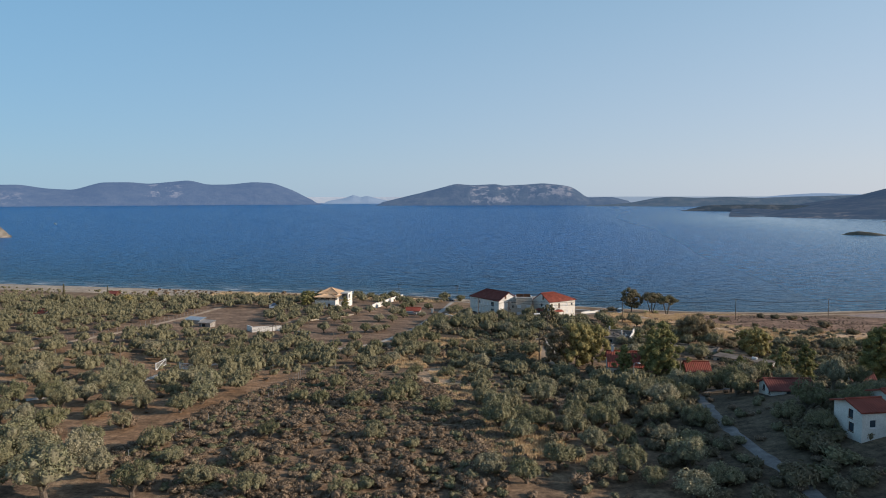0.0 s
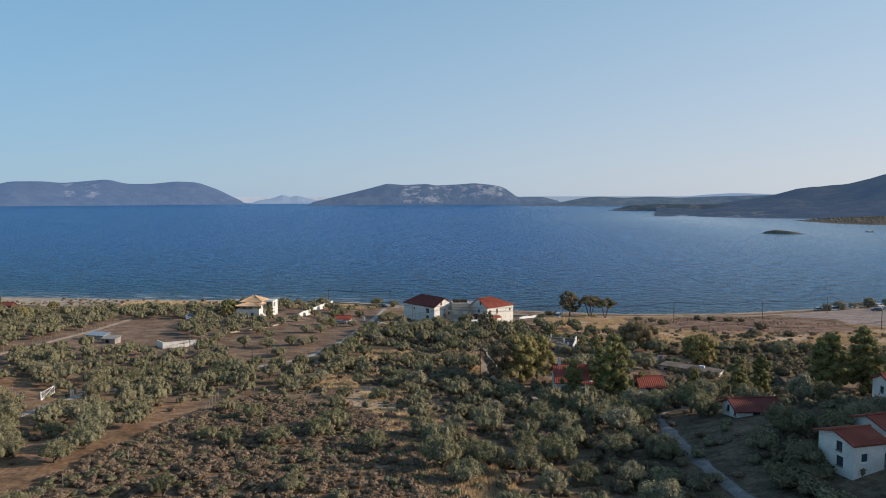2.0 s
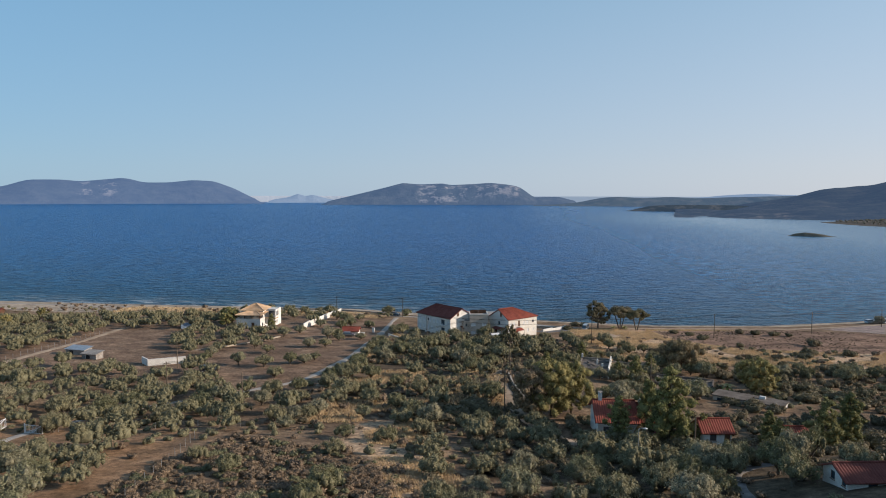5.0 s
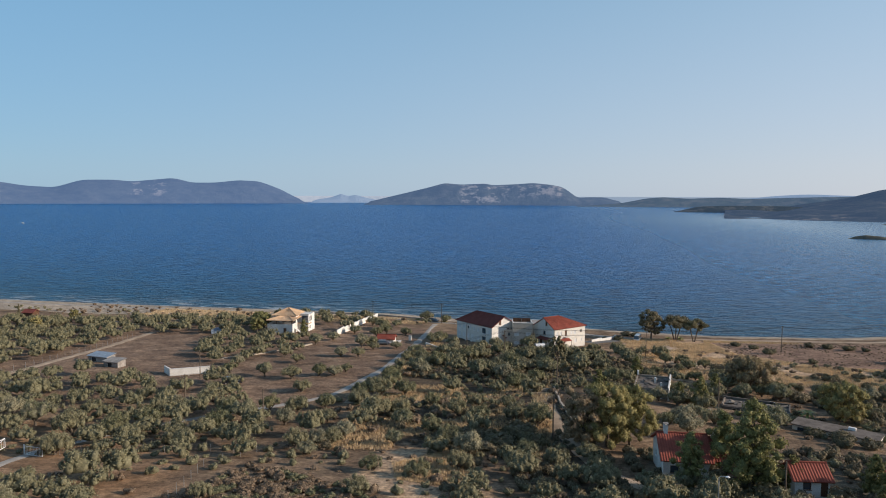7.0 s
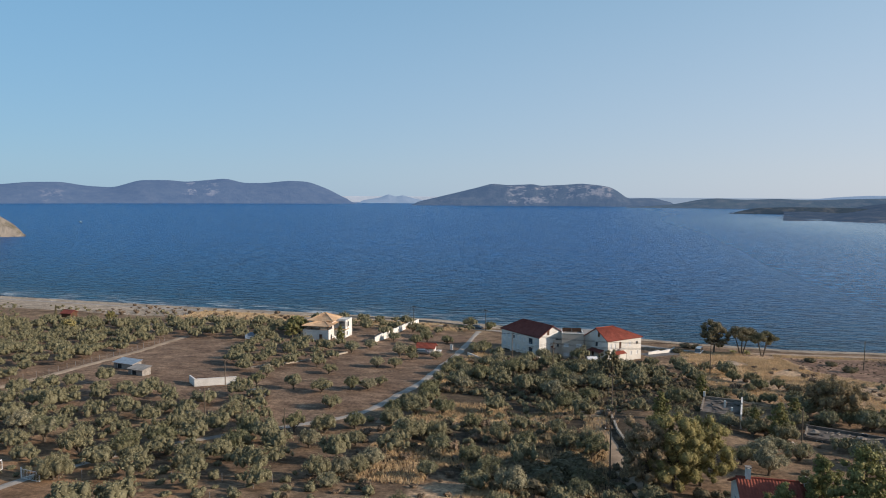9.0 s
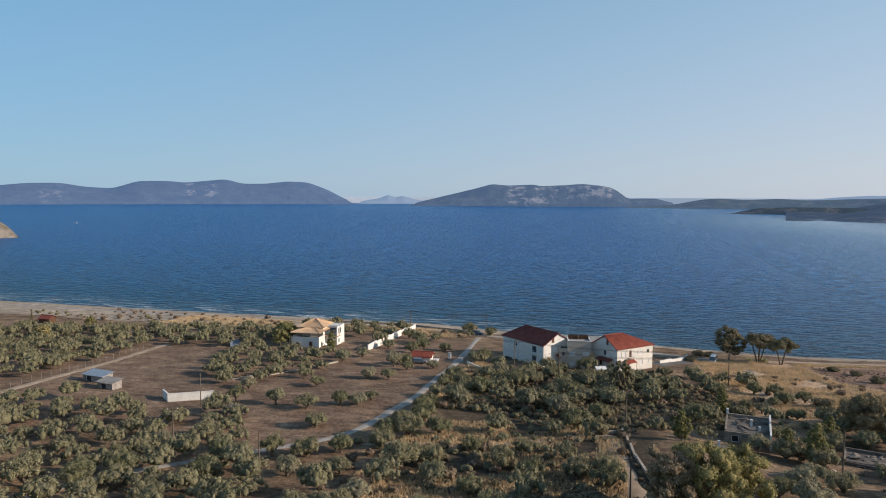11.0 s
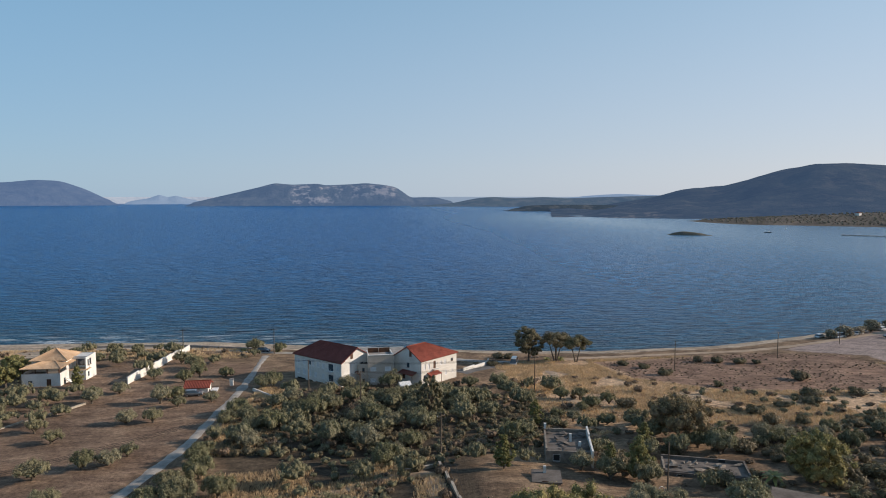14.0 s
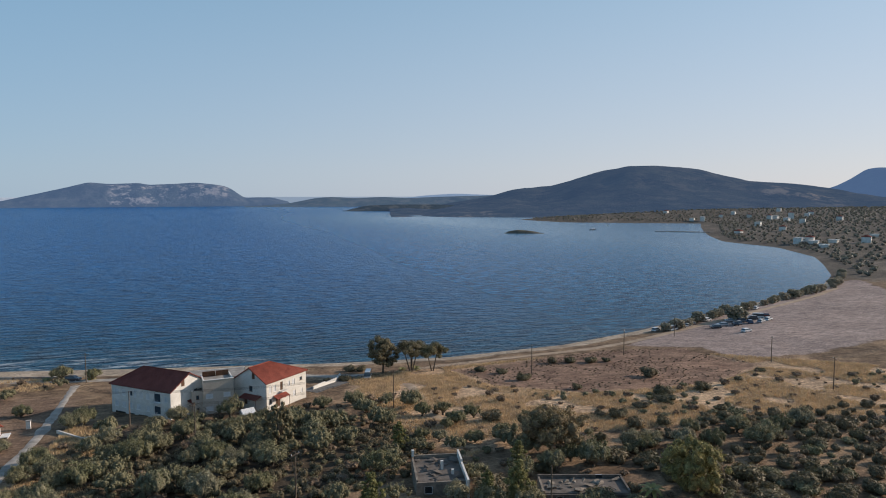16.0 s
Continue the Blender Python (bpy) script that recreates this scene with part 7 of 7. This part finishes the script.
hoops = thing("tunnel_hoops", frame_at(14.4, -88.6, 12), "bare metal hoops of a small greenhouse", "frame")
for i in range(3):
    bm = bmesh.new()
    strand(bm, [(1.7 * i + 0.75 * math.cos(math.pi * k / 10), 0, 1.7 * math.sin(math.pi * k / 10)) for k in range(11)], 0.035, 5)
    part("hoop", bm, M["metal"], hoops)


# ---- cars ----
def paint(name, c):
    m, nt, bsdf = nodes_of(name)
    col = ramp(nt, noise_at(nt, 1.2, 3), [(0.3, tuple(v * 0.85 for v in c)), (0.7, c)])
    nt.links.new(col, bsdf.inputs["Base Color"])
    bsdf.inputs["Roughness"].default_value = 0.3
    bsdf.inputs["Coat Weight"].default_value = 0.5
    return m


PAINT = {"white": paint("white_car_paint", (0.75, 0.75, 0.74)), "silver": paint("silver_car_paint", (0.42, 0.43, 0.45)), "dark": paint("dark_car_paint", (0.03, 0.035, 0.05)),
         "grey": paint("grey_car_paint", (0.14, 0.15, 0.16)), "blue": paint("blue_car_paint", (0.05, 0.08, 0.16)), "red": paint("dark_red_car_paint", (0.16, 0.02, 0.02))}


def car(x, y, turn, colour, kind="hatchback", group="cars in the beach car park"):
    place = "on the gravel beach car park" if group.startswith("cars in") else "standing beside a building"
    t = thing("car", frame_at(x, y, turn), f"{colour} {kind} parked {place}", "car", group)
    L, W, H = (4.2, 1.75, 1.48) if kind == "hatchback" else (5.0, 1.9, 2.1) if kind == "van" else (4.6, 1.8, 1.7)
    bm = bmesh.new()
    hull(bm, [(sx * L / 2 * f, sy * W / 2 * g, z) for sx in (-1, 1) for sy in (-1, 1) for f, g, z in ((0.96, 0.92, 0.28), (1.0, 1.0, 0.5), (0.98, 0.98, 0.72), (0.86, 0.92, 0.9))])
    body = part("body", bm, PAINT[colour], t)
    back, front = (-0.46, 0.14) if kind != "van" else (-0.49, 0.34)
    bm = bmesh.new()
    hull(bm, [(L * back, s * W * 0.46, 0.88) for s in (-1, 1)] + [(L * 0.30 if kind != "van" else L * 0.44, s * W * 0.46, 0.88) for s in (-1, 1)] + [(L * (back + 0.06), s * W * 0.38, H - 0.08) for s in (-1, 1)] + [(L * front, s * W * 0.38, H - 0.08) for s in (-1, 1)])
    part("glazing", bm, M["glass"], body)
    bm = bmesh.new()
    hull(bm, [(L * (back + 0.05), s * W * 0.40, H - 0.1) for s in (-1, 1)] + [(L * (front + 0.01), s * W * 0.40, H - 0.1) for s in (-1, 1)] + [(L * (back + 0.09), s * W * 0.34, H) for s in (-1, 1)] + [(L * (front - 0.04), s * W * 0.34, H) for s in (-1, 1)])
    part("roof", bm, PAINT[colour], body)
    for sx in (-1, 1):
        for sy in (-1, 1):
            bm = bmesh.new()
            tube(bm, (sx * L * 0.31, sy * (W / 2 - 0.2), 0.32), (sx * L * 0.31, sy * (W / 2 + 0.01), 0.32), 0.32, None, 14)
            wheel = part("wheel", bm, M["rubber"], t)
            bm = bmesh.new()
            tube(bm, (sx * L * 0.31, sy * (W / 2 - 0.01), 0.32), (sx * L * 0.31, sy * (W / 2 + 0.025), 0.32), 0.19, None, 10)
            part("rim", bm, M["metal"], wheel)
    for sy in (-1, 1):
        part("headlight", boxes((L / 2 - 0.06, sy * W * 0.36 - 0.16, 0.60, L / 2 - 0.005, sy * W * 0.36 + 0.16, 0.74)), M["whitemetal"], body)
    return t


for x, y, turn, colour, kind in [(146, 46.5, 20, "white", "van"), (152.5, 49, 20, "grey", "hatchback"), (156.5, 50.5, 25, "white", "hatchback"), (160.5, 53, 20, "dark", "hatchback"), (160.5, 40, 160, "dark", "hatchback"),
                                 (166.5, 43, 160, "silver", "hatchback"), (171.5, 41.5, 60, "dark", "hatchback"), (174.5, 43, 60, "silver", "hatchback"), (178.5, 46.5, 150, "grey", "pickup"), (179.2, 42.2, 62, "blue", "hatchback"),
                                 (183.5, 40.5, 20, "silver", "hatchback"), (189.5, 43, 20, "white", "hatchback"), (186.5, 48.5, 150, "dark", "pickup"), (191.5, 50.5, 150, "white", "van"), (196.5, 52.0, 150, "red", "hatchback"),
                                 (162.4, 26.5, 8, "white", "hatchback"), (172, 57.5, 20, "white", "hatchback"), (201, 70, 30, "white", "van"), (213, 73, 30, "white", "hatchback"), (176.5, 49.5, 150, "silver", "hatchback"), (140.5, 49.5, 25, "white", "hatchback")]:
    car(x, y, turn, colour, kind)
car(-87.4, -75.8, 20, "dark", "pickup", "cars by the houses")
car(-64.4, -15.2, 5, "grey", "hatchback", "cars by the houses")
car(-57.0, 44.2, -20, "dark", "hatchback", "cars by the houses")
car(-140, 28, 10, "dark", "hatchback", "cars by the houses")
car(19.6, 16.6, 70, "white", "van", "cars by the houses")

# ---- islet, pier, boats ----
far_land("islet", [(23.9, -3.1), (24.3, -2.9), (25.0, -2.78), (25.8, -2.84), (26.4, -2.92), (27.1, -3.1)], 982, 990, M["rocky"], "small flat rocky islet in the bay", 0.6, 0.6, 12, cat="islet")
pier = thing("pier", Matrix.Translation((0, 0, 0)), "long narrow concrete pier in the bay", "pier")
bm = bmesh.new()
d = Vector((642.6, 604.4, 0)) - Vector((600, 650, 0))
m = Matrix.Translation((600, 650, 0)) @ Matrix.Rotation(math.atan2(d.y, d.x), 4, 'Z')
box(bm, 0, -1.5, 0.5, d.length + 20, 1.5, 1.3, m)
deck = part("deck", bm, M["concrete"], pier)
for i in range(9):
    bm = bmesh.new()
    box(bm, 2 + i * 8, -1.2, -3, 3 + i * 8, 1.2, 0.5, m)
    part("pillar", bm, M["concrete"], pier)


def boat(x, y, turn, L, hullm, label, cabin=True):
    t = thing("boat", Matrix.Translation((x, y, -0.15)) @ Matrix.Rotation(radians(turn), 4, 'Z'), label, "boat")
    bm = bmesh.new()
    hull(bm, [(-L / 2, s * L * 0.16, 1.0) for s in (-1, 1)] + [(-L / 2, s * L * 0.12, 0) for s in (-1, 1)] + [(L * 0.2, s * L * 0.17, 1.1) for s in (-1, 1)] + [(L * 0.2, s * L * 0.1, 0) for s in (-1, 1)] + [(L / 2, 0, 1.3), (L * 0.4, 0, 0)])
    part("hull", bm, hullm, t)
    if cabin:
        part("cabin", boxes((-L * 0.2, -L * 0.1, 1.02, L * 0.12, L * 0.1, 1.9)), M["whitemetal"], t)


boat(546.7, 727.8, 10, 13, PAINT["dark"], "dark fishing barge moored in the bay")
boat(-925, 880, 175, 7, M["whitemetal"], "small white motorboat under way")
boat(640, 830, 60, 7, M["whitemetal"], "small white boat moored off the village")

# ---- the village on the plain ----
VILLAGE = [(556, 358, 12, 2), (563, 345, 9, 1), (570, 356, 8, 2), (692, 505, 9, 2), (970, 785, 10, 2), (942, 770, 12, 3), (963, 741, 9, 4), (898, 693, 9, 2), (864, 879, 10, 2), (637, 525, 10, 1), (597, 314, 10, 2), (534, 308, 9, 1),
           (880, 868, 9, 3), (945, 960, 9, 2), (962, 910, 9, 2), (990, 865, 10, 2), (582, 339, 9, 1), (650, 346, 10, 1), (784, 639, 10, 2), (1013, 933, 10, 2), (848, 615, 9, 2), (1058, 784, 10, 2), (894, 590, 9, 2), (923, 1032, 11, 2), (1100, 900, 11, 2), (1020, 760, 10, 2)]
vg = np.random.default_rng(17)
for x, y, w, floors in VILLAGE:
    h = 2.9 * floors
    ops = [(1.2 + 2.6 * i, 2.4 + 2.6 * i, 0.9 + 2.9 * k, 2.1 + 2.9 * k, "w") for i in range(int((w - 1) / 2.6)) for k in range(floors)]
    tiled = vg.uniform() < 0.45
    house("village_house", x, y, ground_at(x, y), float(vg.uniform(20, 50)), w, 8.0, h, 1.6 if tiled else 0.25, M["plaster"], M["tile"] if tiled else M["plaster"],
          "white village house with red tiled roof" if tiled else "white flat-roofed village house", ops, hips=(3.5, 3.5), over=0.4, group="village houses")
